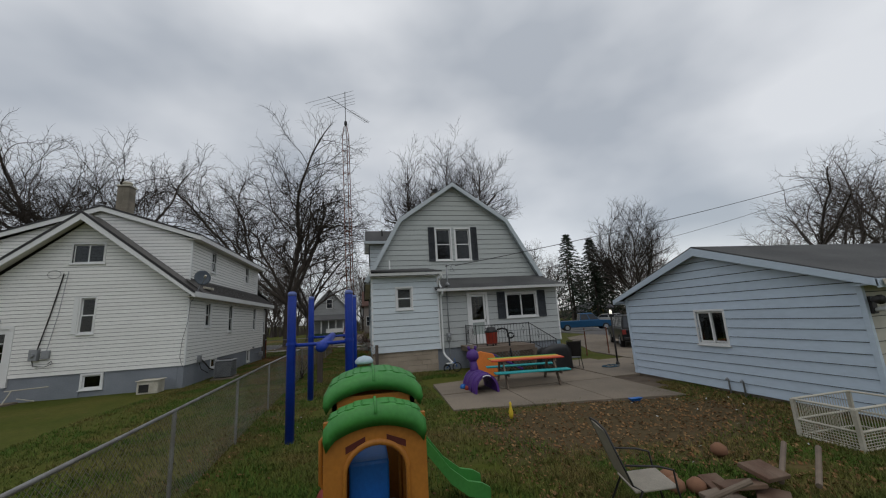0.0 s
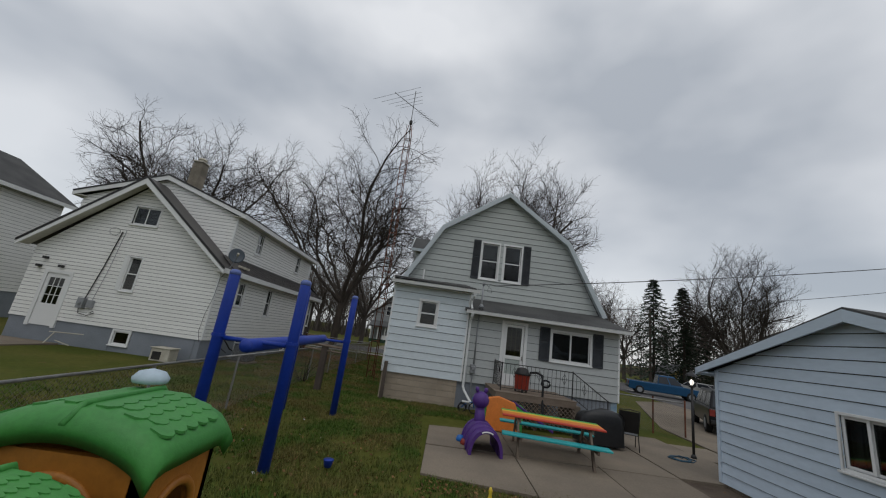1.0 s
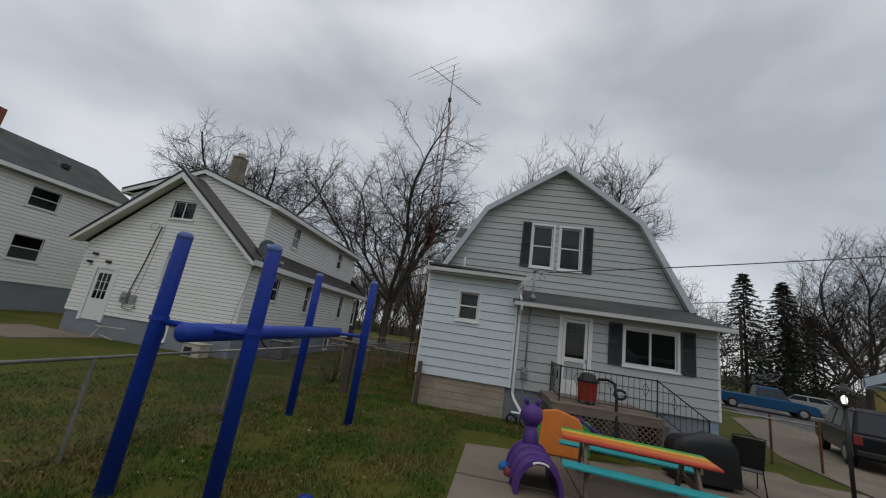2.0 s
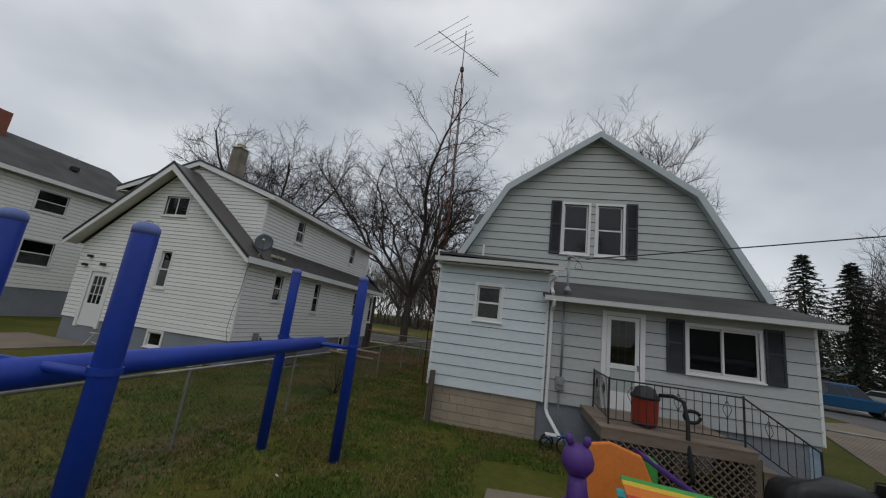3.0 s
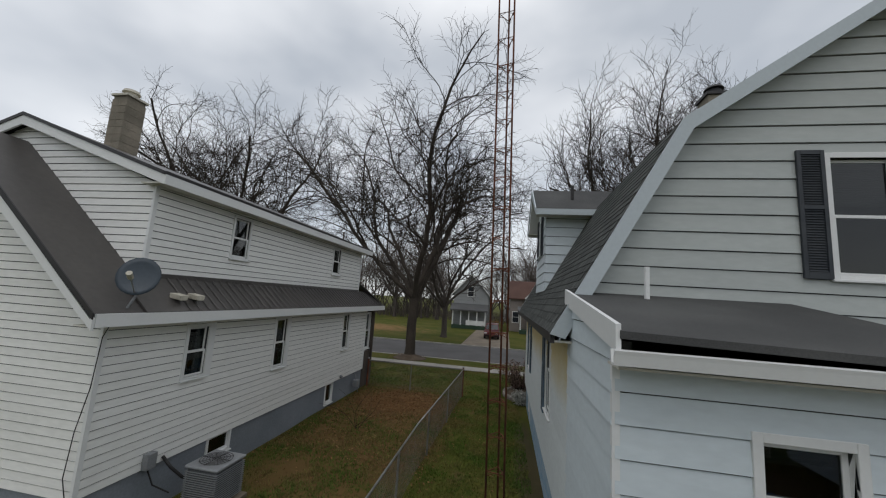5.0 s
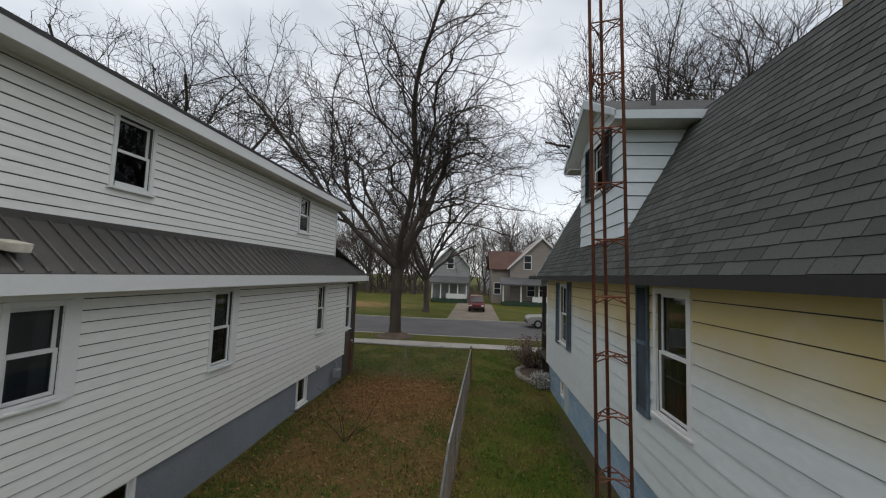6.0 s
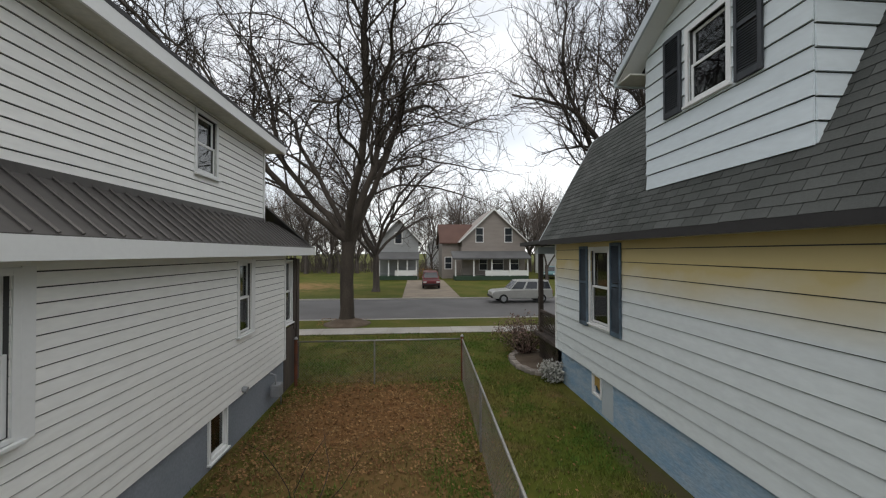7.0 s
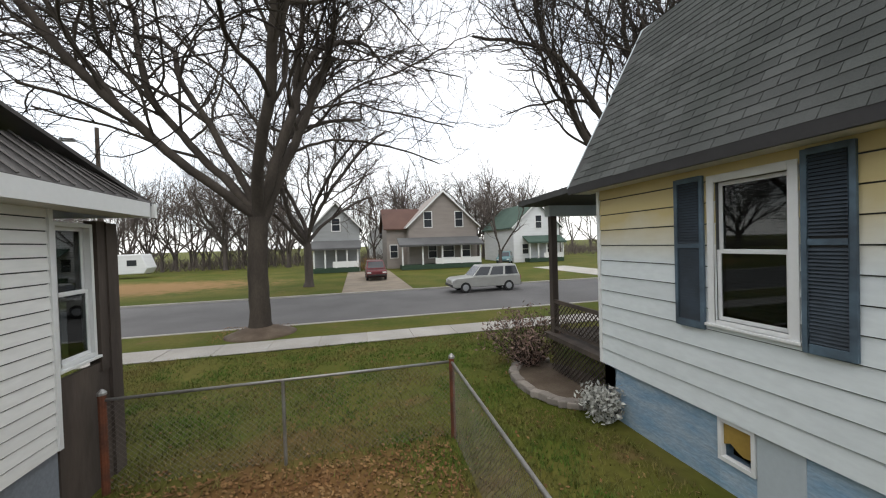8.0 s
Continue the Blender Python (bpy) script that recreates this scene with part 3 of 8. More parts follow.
for row in range(5):
    z = -0.12 + row * 0.2
    x = -0.13 - (0.2 if row % 2 else 0.0)
    while x < 2.54:
        a, b = max(x, -0.13), min(x + 0.39, 2.55)
        if b - a > 0.04:
            part("block", Shape().box(a, b, 15.945, 16.0, z, min(z + 0.188, 0.868)), M_FOUNDT, found)
        x += 0.40
    y = 15.96 + (0.2 if row % 2 else 0.0)
    while y < 18.0:
        part("block", Shape().box(-0.135, -0.09, y, min(y + 0.39, 18.05), z, min(z + 0.188, 0.868)), M_FOUNDT, found)
        y += 0.40

# floor, ceiling and inner walls close the rooms, coloured near black for shade
part("floor_slab", Shape().box(HX0 + 0.15, HX1 - 0.15, 16.15, HY1 - 0.15, 0.9, 0.98), M_ROOMSHADE, house)
part("attic_floor", Shape().box(HX0 + 0.15, HX1 - 0.15, HY0 + 0.15, HY1 - 0.15, 3.9, 3.98), M_ROOMSHADE, house)
part("inner_wall", Shape().box(HX0 + 0.15, HX1 - 0.15, 18.24, 18.3, 0.98, 3.9).box(HX0 + 2.2, HX0 + 2.3, 18.3, HY1 - 0.15, 0.98, 3.9), M_ROOMSHADE, house)
part("inner_wall", Shape().box(2.62, 2.68, 16.14, 18.2, 0.98, 3.3).box(-0.15, 2.4, 17.2, 17.26, 0.9, 3.9), M_ROOMSHADE, house)

# windows and shutters
window(house, F_GABLE, 3.18, 3.92, 5.02, 6.62, blind=("blind", 0.62))
window(house, F_GABLE, 4.20, 4.94, 5.02, 6.62, blind=("blind", 0.62))
for u in (2.77, 5.03):
    shutter(house, F_GABLE, u, u + 0.33, 4.96, 6.72, M_SHUT, "dark slate shutter")
window(house, F_BUMP, 0.90, 1.50, 2.62, 3.47, blind=("blind", 0.8))
window(house, F_BACK, 5.85, 7.26, 2.02, 3.03, "slider", blind=("blind", 0.03))
for u in (5.38, 7.36):
    shutter(house, F_BACK, u, u + 0.38, 1.95, 3.15, M_SHUT, "black louvred shutter")
for a, b, c, d in west_holes:
    window(house, F_WEST, a, b, c, d, blind=("curtain", 0.42) if a < 25 else ("blind", 0.04), casing=0.09)
shutter(house, F_WEST, 21.83, 22.24, 1.86, 3.90, M_SHUTB, "faded blue louvred shutter", M_SHUTD)
shutter(house, F_WEST, 26.39, 26.79, 1.92, 3.86, M_SHUTB, "faded blue louvred shutter", M_SHUTD)
shutter(house, F_WEST, 27.79, 28.20, 1.90, 3.81, M_SHUTB, "faded blue louvred shutter", M_SHUTD)
# basement window with a broken yellow pane
FB = Face((HX0 + 0.03, 0, 0), (0, 1, 0), (-1, 0, 0))
s = Shape()
for e in ((27.28, 27.32, 0.34, 0.86), (27.66, 27.70, 0.34, 0.86), (27.32, 27.66, 0.81, 0.86), (27.32, 27.66, 0.34, 0.39)):
    FB.box(s, e[0], e[1], -0.05, 0.03, e[2], e[3])
bw = part("window", s, M_TRIM, house, "basement window with a broken yellowed board")
s = Shape()
s.prism([(27.32, 0.81), (27.66, 0.81), (27.66, 0.53), (27.58, 0.57), (27.50, 0.51), (27.43, 0.48), (27.32, 0.50)], -0.02, -0.03, lambda p, q, n: FB.at(p, n, q))
part("pane", s, mat("yellowed_board", (0.42, 0.27, 0.06), 0.6), bw, "broken yellowed board")
FB_panel = Shape()
FB.box(FB_panel, 26.82, 27.27, -0.04, 0.012, 0.05, 0.86)
part("panel", FB_panel, M_TRIMG, bw, "pale blue painted panel")

# rear door
F_DOOR = Face((-0.06, 15.98, -0.08), (1, 0, 0), (0, -1, 0))
s = Shape()
for e in ((4.03, 4.14, 0.98, 3.26), (4.88, 4.99, 0.98, 3.26), (4.14, 4.88, 3.16, 3.26)):
    F_DOOR.box(s, e[0], e[1], -0.1, 0.045, e[2], e[3])
door = part("door", s, M_TRIM, house, "white storm door with a nine-pane glazed door behind", bevel=0.005)
s = Shape()
for e in ((4.15, 4.24, 1.0, 3.15), (4.78, 4.87, 1.0, 3.15), (4.24, 4.78, 1.0, 1.42), (4.24, 4.78, 1.93, 2.05), (4.24, 4.78, 3.06, 3.15)):
    F_DOOR.box(s, e[0], e[1], -0.02, 0.015, e[2], e[3])
part("storm_frame", s, M_TRIM, door, bevel=0.004)
s = Shape()
F_DOOR.box(s, 4.24, 4.78, -0.012, -0.006, 1.42, 1.93)
part("lower_panel", s, mat("frosted_door_glass", (0.42, 0.47, 0.44), 0.25), door, "grey-green lower pane")
s = Shape()
F_DOOR.box(s, 4.24, 4.78, -0.006, -0.002, 2.05, 3.06)
part("pane", s, M_GLASS, door).visible_shadow = False
s = Shape()
for k in range(4):
    F_DOOR.box(s, 4.24 + k * 0.168, 4.27 + k * 0.168, -0.08, -0.05, 2.05, 3.06)
    F_DOOR.box(s, 4.24, 4.78, -0.078, -0.052, 2.05 + k * 0.327, 2.08 + k * 0.327)
part("muntin", s, mat("tan_door_wood", (0.36, 0.27, 0.13), 0.6), door, "tan wooden glazing bars")
s = Shape()
F_DOOR.box(s, 4.24, 4.78, -0.13, -0.12, 1.0, 3.1)
part("back_panel", s, mat("brown_curtain", (0.10, 0.055, 0.025), 0.9), door)
part("door_handle", Shape().tube([F_DOOR.at(4.83, 0.02, 2.05), F_DOOR.at(4.83, 0.07, 2.05), F_DOOR.at(4.83, 0.07, 1.93)], 0.012, 6), M_BLACK, door)

# gambrel roof: two slopes a side, with boards at the rakes
YS0, YS1 = HY0 - 0.30, HY1 + 0.32
roof = Shape()
for sg in (-1, 1):
    e, b, r = (HC + sg * EAVE_X, EAVE_Z), (HC + sg * BRK_X, BRK_Z), (HC, RIDGE_Z)
    y1 = YS1
    for p, q in ((e, b), (b, r)):
        sloped(roof, (p[0], YS0, p[1]), (p[0], y1, p[1]), (q[0], y1, q[1]), (q[0], YS0, q[1]), 0.09)
roof_ob = part("roof", roof, M_SHINGLE2, house, "weathered dark grey asphalt shingle roof")
s = Shape()
for y0, y1 in ((YS0 - 0.03, YS0), (YS1, YS1 + 0.03)):
    for sg in (-1, 1):
        pts = [(HC + sg * (EAVE_X + 0.02), EAVE_Z - 0.02), (HC + sg * BRK_X, BRK_Z + 0.02), (HC, RIDGE_Z + 0.02), (HC, RIDGE_Z - 0.19), (HC + sg * (BRK_X - 0.12), BRK_Z - 0.14), (HC + sg * (EAVE_X - 0.18), EAVE_Z - 0.07)]
        part("rake_board", Shape().prism(pts, y0, y1, lambda p, q, n: (p, n, q)), M_TRIMG, roof_ob, "pale grey rake board")
s = Shape()
for sg in (-1, 1):
    for p, q in (((EAVE_X - 0.1, EAVE_Z - 0.09), (BRK_X - 0.06, BRK_Z - 0.11)), ((BRK_X - 0.06, BRK_Z - 0.11), (0, RIDGE_Z - 0.1))):
        sloped(s, (HC + sg * p[0], YS0, p[1]), (HC + sg * p[0], HY0 - 0.01, p[1]), (HC + sg * q[0], HY0 - 0.01, q[1]), (HC + sg * q[0], YS0, q[1]), 0.03)
parts("soffit", s, M_TRIMG, roof_ob)
s = Shape()
for sg in (-1, 1):
    x0, x1 = sorted((HC + sg * (EAVE_X - 0.04), HC + sg * 4.13))
    s.box(x0, x1, YS0 + 0.02, YS1, EAVE_Z - 0.13, EAVE_Z - 0.10)
parts("soffit", s, M_SOFFIT, roof_ob)
s = Shape()
for sg in (-1, 1):
    x0, x1 = sorted((HC + sg * (EAVE_X - 0.045), HC + sg * (EAVE_X + 0.015)))
    s.box(x0, x1, YS0, YS1, EAVE_Z - 0.14, EAVE_Z - 0.005)
parts("fascia", s, M_DARKEDGE, roof_ob, "dark drip edge and fascia")

# lean-to roofs, gutters and downspouts
s = Shape()
sloped(s, (2.54, 15.52, 3.37), (HX1 + 0.2, 15.52, 3.37), (HX1 + 0.2, HY0, 4.08), (2.54, HY0, 4.08), 0.07)
lean = part("lean_to_roof", s, M_SHINGLE2, house, "low dark felt roof over the rear door")
s = Shape()
sloped(s, (-0.19, 15.58, 4.24), (2.84, 15.58, 4.16), (2.62, HY0, 4.62), (-0.12, HY0, 4.62), 0.06)
bumproof = part("lean_to_roof", s, M_SHINGLE2, house, "low dark felt roof over the rear room")
s = Shape()
s.prism([(15.60, 4.08), (15.60, 4.29), (HY0, 4.64), (HY0, 4.43), (15.9, 4.12)], -0.22, -0.18, lambda p, q, n: (n, p, q))
s.prism([(15.60, 3.96), (15.60, 4.07), (17.9, 4.52), (17.9, 4.34), (15.9, 3.96)], 2.69, 2.73, lambda p, q, n: (n, p, q))
parts("rake_board", s, M_TRIM, bumproof)
part("soffit", Shape().box(-0.2, 2.66, 15.6, 15.9, 3.95, 3.97), M_SOFFIT, bumproof)
part("soffit", Shape().box(2.69, HX1 + 0.16, 15.54, 15.98, 3.27, 3.29), M_SOFFIT, lean)
GUT = [(0, 0), (0.02, -0.11), (0.09, -0.11), (0.11, -0.03), (0.12, 0.0), (0.10, 0.0), (0.08, -0.095), (0.03, -0.095), (0.015, 0.0)]
part("gutter", Shape().prism([(15.60 - p, 4.10 + q) for p, q in GUT], -0.26, 2.98, lambda p, q, n: (n, p, q)), M_TRIM, bumproof, "white metal gutter")
part("gutter", Shape().prism([(15.54 - p, 3.36 + q) for p, q in GUT], 2.56, HX1 + 0.22, lambda p, q, n: (n, p, q)), M_TRIM, lean, "white metal gutter")
part("downspout", Shape().tube([(2.80, 15.50, 3.96), (2.80, 15.53, 3.86), (2.74, 15.80, 3.76), (2.74, 15.82, 3.58), (2.76, 15.6, 3.42)], 0.042, 8), M_TRIM, bumproof)
part("downspout", Shape().tube([(2.78, 15.45, 3.26), (2.78, 15.50, 3.15), (2.78, 15.86, 3.03), (2.78, 15.90, 2.9), (2.78, 15.90, 0.72), (2.82, 15.82, 0.6), (3.10, 15.25, 0.22)], 0.042, 8), M_TRIM, lean, "white downspout kicking out over the yard")

# dormer facing the side yard
dormer = part("dormer", Shape().box(0.06, 1.0, 22.98, 25.58, 4.71, 4.77), M_ROOMSHADE, house, "gabled dormer with a shuttered window")
F_DOR = Face((-0.02, 0, 0), (0, 1, 0), (-1, 0, 0))
dor_hole = [(23.96, 24.62, 5.95, 7.02)]
wall(house, "dormer_wall", F_DOR, [(4.78, 22.92, 25.65), (7.12, 22.92, 25.65), (7.95, 24.13, 24.43)], dor_hole, C1, M_BLUE)
for y, n in ((22.92, -1), (25.65, 1)):
    wall(house, "dormer_wall", Face((0, y, 0), (1, 0, 0), (0, n, 0)), [(4.78, -0.02, 0.10), (7.1, -0.02, 1.35)], [], C1, M_BLUE)
window(house, F_DOR, 23.96, 24.62, 5.95, 7.02, blind=("blind", 0.5))
for u in (23.44, 24.76):
    shutter(house, F_DOR, u, u + 0.38, 5.86, 7.14, M_SHUT, "dark slate shutter")
s = Shape()
for sg in (-1, 1):
    sloped(s, (-0.32, 24.28 + sg * 1.80, 6.98), (1.6, 24.28 + sg * 1.80, 6.98), (2.9, 24.28, 8.08), (-0.32, 24.28, 8.08), 0.07)
dr = part("dormer_roof", s, M_SHINGLE2, house, "small shingled dormer roof")
s = Shape()
for sg in (-1, 1):
    s.prism([(24.28 + sg * 1.84, 6.90), (24.28 + sg * 1.84, 7.02), (24.28, 8.12), (24.28, 7.90)], -0.375, -0.342, lambda p, q, n: (n, p, q))
    y0, y1 = sorted((24.28 + sg * 1.80, 24.28 + sg * 1.84))
    s.box(-0.36, 1.55, y0, y1, 6.84, 7.0)
parts("rake_board", s, M_TRIMG, dr, "pale grey rake boards")
s = Shape()
for sg in (-1, 1):
    y0, y1 = sorted((24.28 + sg * 1.38, 24.28 + sg * 1.80))
    s.box(-0.32, 1.45, y0, y1, 6.87, 6.9)
parts("soffit", s, M_SOFFIT, dr)
s = Shape()
for sg in (-1, 1):
    sloped(s, (-0.33, 24.28 + sg * 1.78, 6.91), (0.03, 24.28 + sg * 1.78, 6.91), (0.03, 24.28, 7.995), (-0.33, 24.28, 7.995), 0.02)
parts("soffit", s, M_TRIM, dr, "pale boarded soffit")
part("vent_pipe", Shape().tube([(0.75, 23.38, 7.2), (0.75, 23.38, 7.95)], 0.05, 10).tube([(0.75, 23.38, 7.28), (0.75, 23.38, 7.42)], [0.14, 0.06], 10), M_BLACK, dr, "black plumbing vent")
part("vent_pipe", Shape().tube([(0.75, 17.7, 4.5), (0.75, 17.7, 4.98)], 0.035, 8), M_TRIM, bumproof, "white plastic vent pipe")

# chimney on the far slope
ch = thing("chimney", "tan brick chimney with a metal cap on the gambrel roof", "chimney", (4.3, 22.75, 8.8))
part("shaft", Shape().box(4.0, 4.55, 22.48, 23.03, 8.3, 10.2), M_CHIMNEY, ch, bevel=0.01)
part("cap", Shape().box(3.95, 4.60, 22.43, 23.08, 10.2, 10.28).lathe([(0.17, 0), (0.17, 0.18), (0.24, 0.2), (0.2, 0.26)], 12, (4.28, 22.75, 10.28)), M_BLACK, ch)

# front porch seen past the corner
porch = part("porch", Shape().box(HX0 + 0.02, 5.5, HY1 + 0.02, 31.9, 0.82, 0.92), M_OLDWOOD, house, "dark wooden front porch with lattice")
part("post", Shape().box(0.10, 0.24, 31.66, 31.80, 0.9, 3.72), M_OLDWOOD, porch, "dark wooden porch post")
part("beam", Shape().box(0.04, 5.5, 31.62, 31.84, 3.62, 3.86), M_TRIMG, porch)
part("porch_roof", sloped(Shape(), (-0.42, YS1 - 0.02, EAVE_Z + 0.03), (-0.42, 32.25, EAVE_Z - 0.02), (5.6, 32.25, EAVE_Z - 0.02), (5.6, YS1 - 0.02, EAVE_Z + 0.6), 0.12), M_SHINGLE2, porch)
s = Shape()
s.box(0.11, 0.17, HY1 + 0.03, 31.66, 1.62, 1.70).box(0.11, 0.17, HY1 + 0.03, 31.66, 1.02, 1.08)
for k in range(-9, 24):
    for z0, z1, y0, y1 in ((1.06, 1.62, HY1 + 0.05, 31.64), (0.02, 0.82, HY1 + 0.05, 31.8)):
        for sg in (-1, 1):
            a = y0 + k * 0.12 if sg > 0 else y1 - k * 0.12
            b = a + sg * (z1 - z0)
            t0, t1 = 0.0, 1.0
            lo, hi = sorted((a, b))
            if hi < y0 or lo > y1:
                continue
            ta, tb = sorted(((y0 - a) / (b - a), (y1 - a) / (b - a)))
            t0, t1 = max(0.0, ta), min(1.0, tb)
            if t1 - t0 > 0.05:
                s.tube([(0.13 + 0.012 * sg, a + (b - a) * t0, z0 + (z1 - z0) * t0), (0.13 + 0.012 * sg, a + (b - a) * t1, z0 + (z1 - z0) * t1)], 0.014, 4)
part("lattice", s, M_OLDWOOD, porch, "crossed lattice panels")

# ---- the neighbour's white house ----
LX, LY0, LY1, LC = -7.64, 17.65, 29.25, -11.5
nhouse = thing("white_house", "white vinyl-sided house with brown metal roof and raised upper storey", "house", (LC, 24, 0))
G_W = Face((LX, 0, 0), (0, 1, 0), (1, 0, 0))
G_S = Face((0, LY0, 0), (1, 0, 0), (0, -1, 0))
G_UW = Face((-7.97, 0, 0), (0, 1, 0), (1, 0, 0))
G_US = Face((0, 18.38, 0), (1, 0, 0), (0, -1, 0))
C2 = 0.147
LW = 2 * LC - LX
w_holes = [(19.33, 19.84, 2.40, 3.43), (22.32, 22.82, 2.10, 3.47), (26.77, 27.26, 2.08, 3.45)]
wall(nhouse, "wall", G_W, [(0.86, LY0, LY1), (3.65, LY0, LY1)], w_holes, C2, M_VINYL, proud=0.014)
s_holes = [(-11.92, -10.84, 5.18, 5.94), (-11.66, -10.95, 2.38, 3.74), (-14.48, -13.58, 0.6, 2.68)]
wall(nhouse, "wall", G_S, [(0.86, LW, LX), (3.75, LW, LX), (6.93, LC - 0.06, LC + 0.06)], s_holes, C2, M_VINYL, proud=0.014)
wall(nhouse, "wall", Face((LW, 0, 0), (0, 1, 0), (-1, 0, 0)), [(0.86, LY0, LY1), (3.65, LY0, LY1)], [], C2 * 2, M_VINYL)
u_holes = [(20.54, 21.10, 5.10, 6.1), (25.96, 26.56, 5.10, 6.1)]
wall(nhouse, "upper_wall", G_UW, [(4.35, 18.38, 28.72), (6.35, 18.38, 28.72)], u_holes, C2, M_VINYL, proud=0.014)
wall(nhouse, "upper_wall", G_US, [(4.2, 2 * LC + 7.97, -7.97), (6.3, 2 * LC + 7.97, -7.97), (7.6, LC - 0.1, LC + 0.1)], [], C2, M_VINYL, proud=0.014)
wall(nhouse, "upper_wall", Face((0, 28.72, 0), (1, 0, 0), (0, 1, 0)), [(4.2, 2 * LC + 7.97, -7.97), (6.3, 2 * LC + 7.97, -7.97), (7.6, LC - 0.1, LC + 0.1)], [], C2 * 2, M_VINYL)
for e in ((LX - 0.03, LX + 0.03, LY0 - 0.03, LY0 + 0.05, 0.86, 3.65), (LX - 0.03, LX + 0.035, LY1 - 0.06, LY1, 0.86, 3.65), (-8.0, -7.94, 18.35, 18.43, 4.3, 6.3), (-8.0, -7.935, 28.66, 28.73, 4.35, 6.3)):
    part("corner_board", Shape().box(*e), M_TRIM, nhouse)
s = Shape()
b_holes = [(20.28, 21.03, 0.40, 0.84), (25.80, 26.42, 0.12, 0.84)]
last = LY0 + 0.03
for a, b, c, d in b_holes:
    s.box(LX - 0.25, LX - 0.03, last, a, -0.3, 0.86).box(LX - 0.25, LX - 0.03, a, b, -0.3, c).box(LX - 0.25, LX - 0.03, a, b, d, 0.86)
    last = b
s.box(LX - 0.25, LX - 0.03, last, LY1, -0.3, 0.86).box(LX - 0.03 - 3.5, LX - 0.26, LY0 + 0.03, LY0 + 0.25, -0.3, 0.25).box(LX - 2.75, LX - 0.26, LY0 + 0.03, LY0 + 0.25, 0.25, 0.86)
s.box(LW + 0.03, LX - 3.55, LY0 + 0.03, LY0 + 0.25, -0.3, 0.86).box(LX - 3.55, LX - 2.75, LY0 + 0.03, LY0 + 0.25, 0.78, 0.86)
parts("foundation", s, M_FOUNDG, nhouse, "grey-blue painted foundation")
# near-black inner walls and ceilings, the rooms' shade put into the colour
part("inner_wall", Shape().box(LX - 1.6, LX - 1.5, LY0 + 0.2, LY1, 0.0, 3.5).box(LW + 0.2, LX - 0.2, LY0 + 1.6, LY0 + 1.7, 0, 3.6).box(-13.5, -9.5, LY0 + 0.8, LY0 + 0.86, 3.7, 5.8).box(-10.2, -10.1, 18.8, 28.6, 4.3, 6.3), M_ROOMSHADE, nhouse)
part("ceiling_slab", Shape().box(LW + 0.15, LX - 0.15, LY0 + 0.15, LY1, 3.66, 3.7).box(-14.8, -8.3, 18.8, 28.6, 6.3, 6.34), M_ROOMSHADE, nhouse)
for k, (a, b, c, d) in enumerate(w_holes):
    window(nhouse, G_W, a, b, c, d, casing=0.07, blind=(("curtain", 0.3), ("curtain", 0.42), None)[k])
    s = Shape()
    G_W.box(s, b + 0.07, b + 0.19, 0.004, 0.03, c - 0.08, d + 0.08)
    part("casing_panel", s, M_TRIM, nhouse)
for a, b, c, d in u_holes:
    window(nhouse, G_UW, a, b, c, d, casing=0.06, blind=("blind", 0.5))
window(nhouse, G_S, -11.92, -10.84, 5.18, 5.94, "slider", casing=0.06, blind=("curtain", 0.15))
window(nhouse, G_S, -11.42, -10.95, 2.38, 3.74, casing=0.06)
s = Shape()
G_S.box(s, -11.66, -11.49, -0.05, 0.03, 2.36, 3.8)
part("casing_panel", s, M_TRIM, nhouse)
for a, b, c, d in b_holes:
    window(nhouse, Face((LX - 0.03, 0, 0), (0, 1, 0), (1, 0, 0)), a + 0.05, b - 0.05, c + 0.05, d, "fixed", casing=0.045)
window(nhouse, Face((0, LY0 + 0.03, 0), (1, 0, 0), (0, -1, 0)), LX - 3.45, LX - 2.85, 0.28, 0.76, "fixed", casing=0.08)

# rear door
s = Shape()
for e in ((-14.62, -14.48, 0.55, 2.80), (-13.58, -13.44, 0.55, 2.80), (-14.48, -13.58, 2.68, 2.80)):
    G_S.box(s, e[0], e[1], -0.1, 0.04, e[2], e[3])
nd = part("door", s, M_TRIM, nhouse, "white half-glazed rear door")
s = Shape()
for e in ((-14.48, -14.34, 0.6, 2.68), (-13.72, -13.58, 0.6, 2.68), (-14.34, -13.72, 0.6, 1.45), (-14.34, -13.72, 2.5, 2.68)):
    G_S.box(s, e[0], e[1], -0.05, 0.0, e[2], e[3])
part("leaf", s, M_TRIM, nd)
s = Shape()
for k in range(1, 3):
    G_S.box(s, -14.34 + k * 0.207 - 0.012, -14.34 + k * 0.207 + 0.012, -0.04, -0.01, 1.45, 2.5)
    G_S.box(s, -14.34, -13.72, -0.038, -0.012, 1.45 + k * 0.35 - 0.012, 1.45 + k * 0.35 + 0.012)
part("muntin", s, M_TRIM, nd)
s = Shape()
G_S.box(s, -14.34, -13.72, -0.03, -0.025, 1.45, 2.5)
part("pane", s, M_GLASS, nd).visible_shadow = False

# roofs: rear gable, side skirt, raised upper roof
s = Shape()
sl = (7.28 - 3.78) / (LC - LX + 0.0) * -1
for sg in (-1, 1):
    sloped(s, (LC + sg * 4.22, LY0 - 0.5, 3.80), (LC + sg * 4.22, 18.9, 3.80), (LC, 18.9, 7.21), (LC, LY0 - 0.5, 7.21), 0.07)
nroof = part("roof", s, M_METALROOF, nhouse, "brown ribbed metal rear gable roof")
s = Shape()
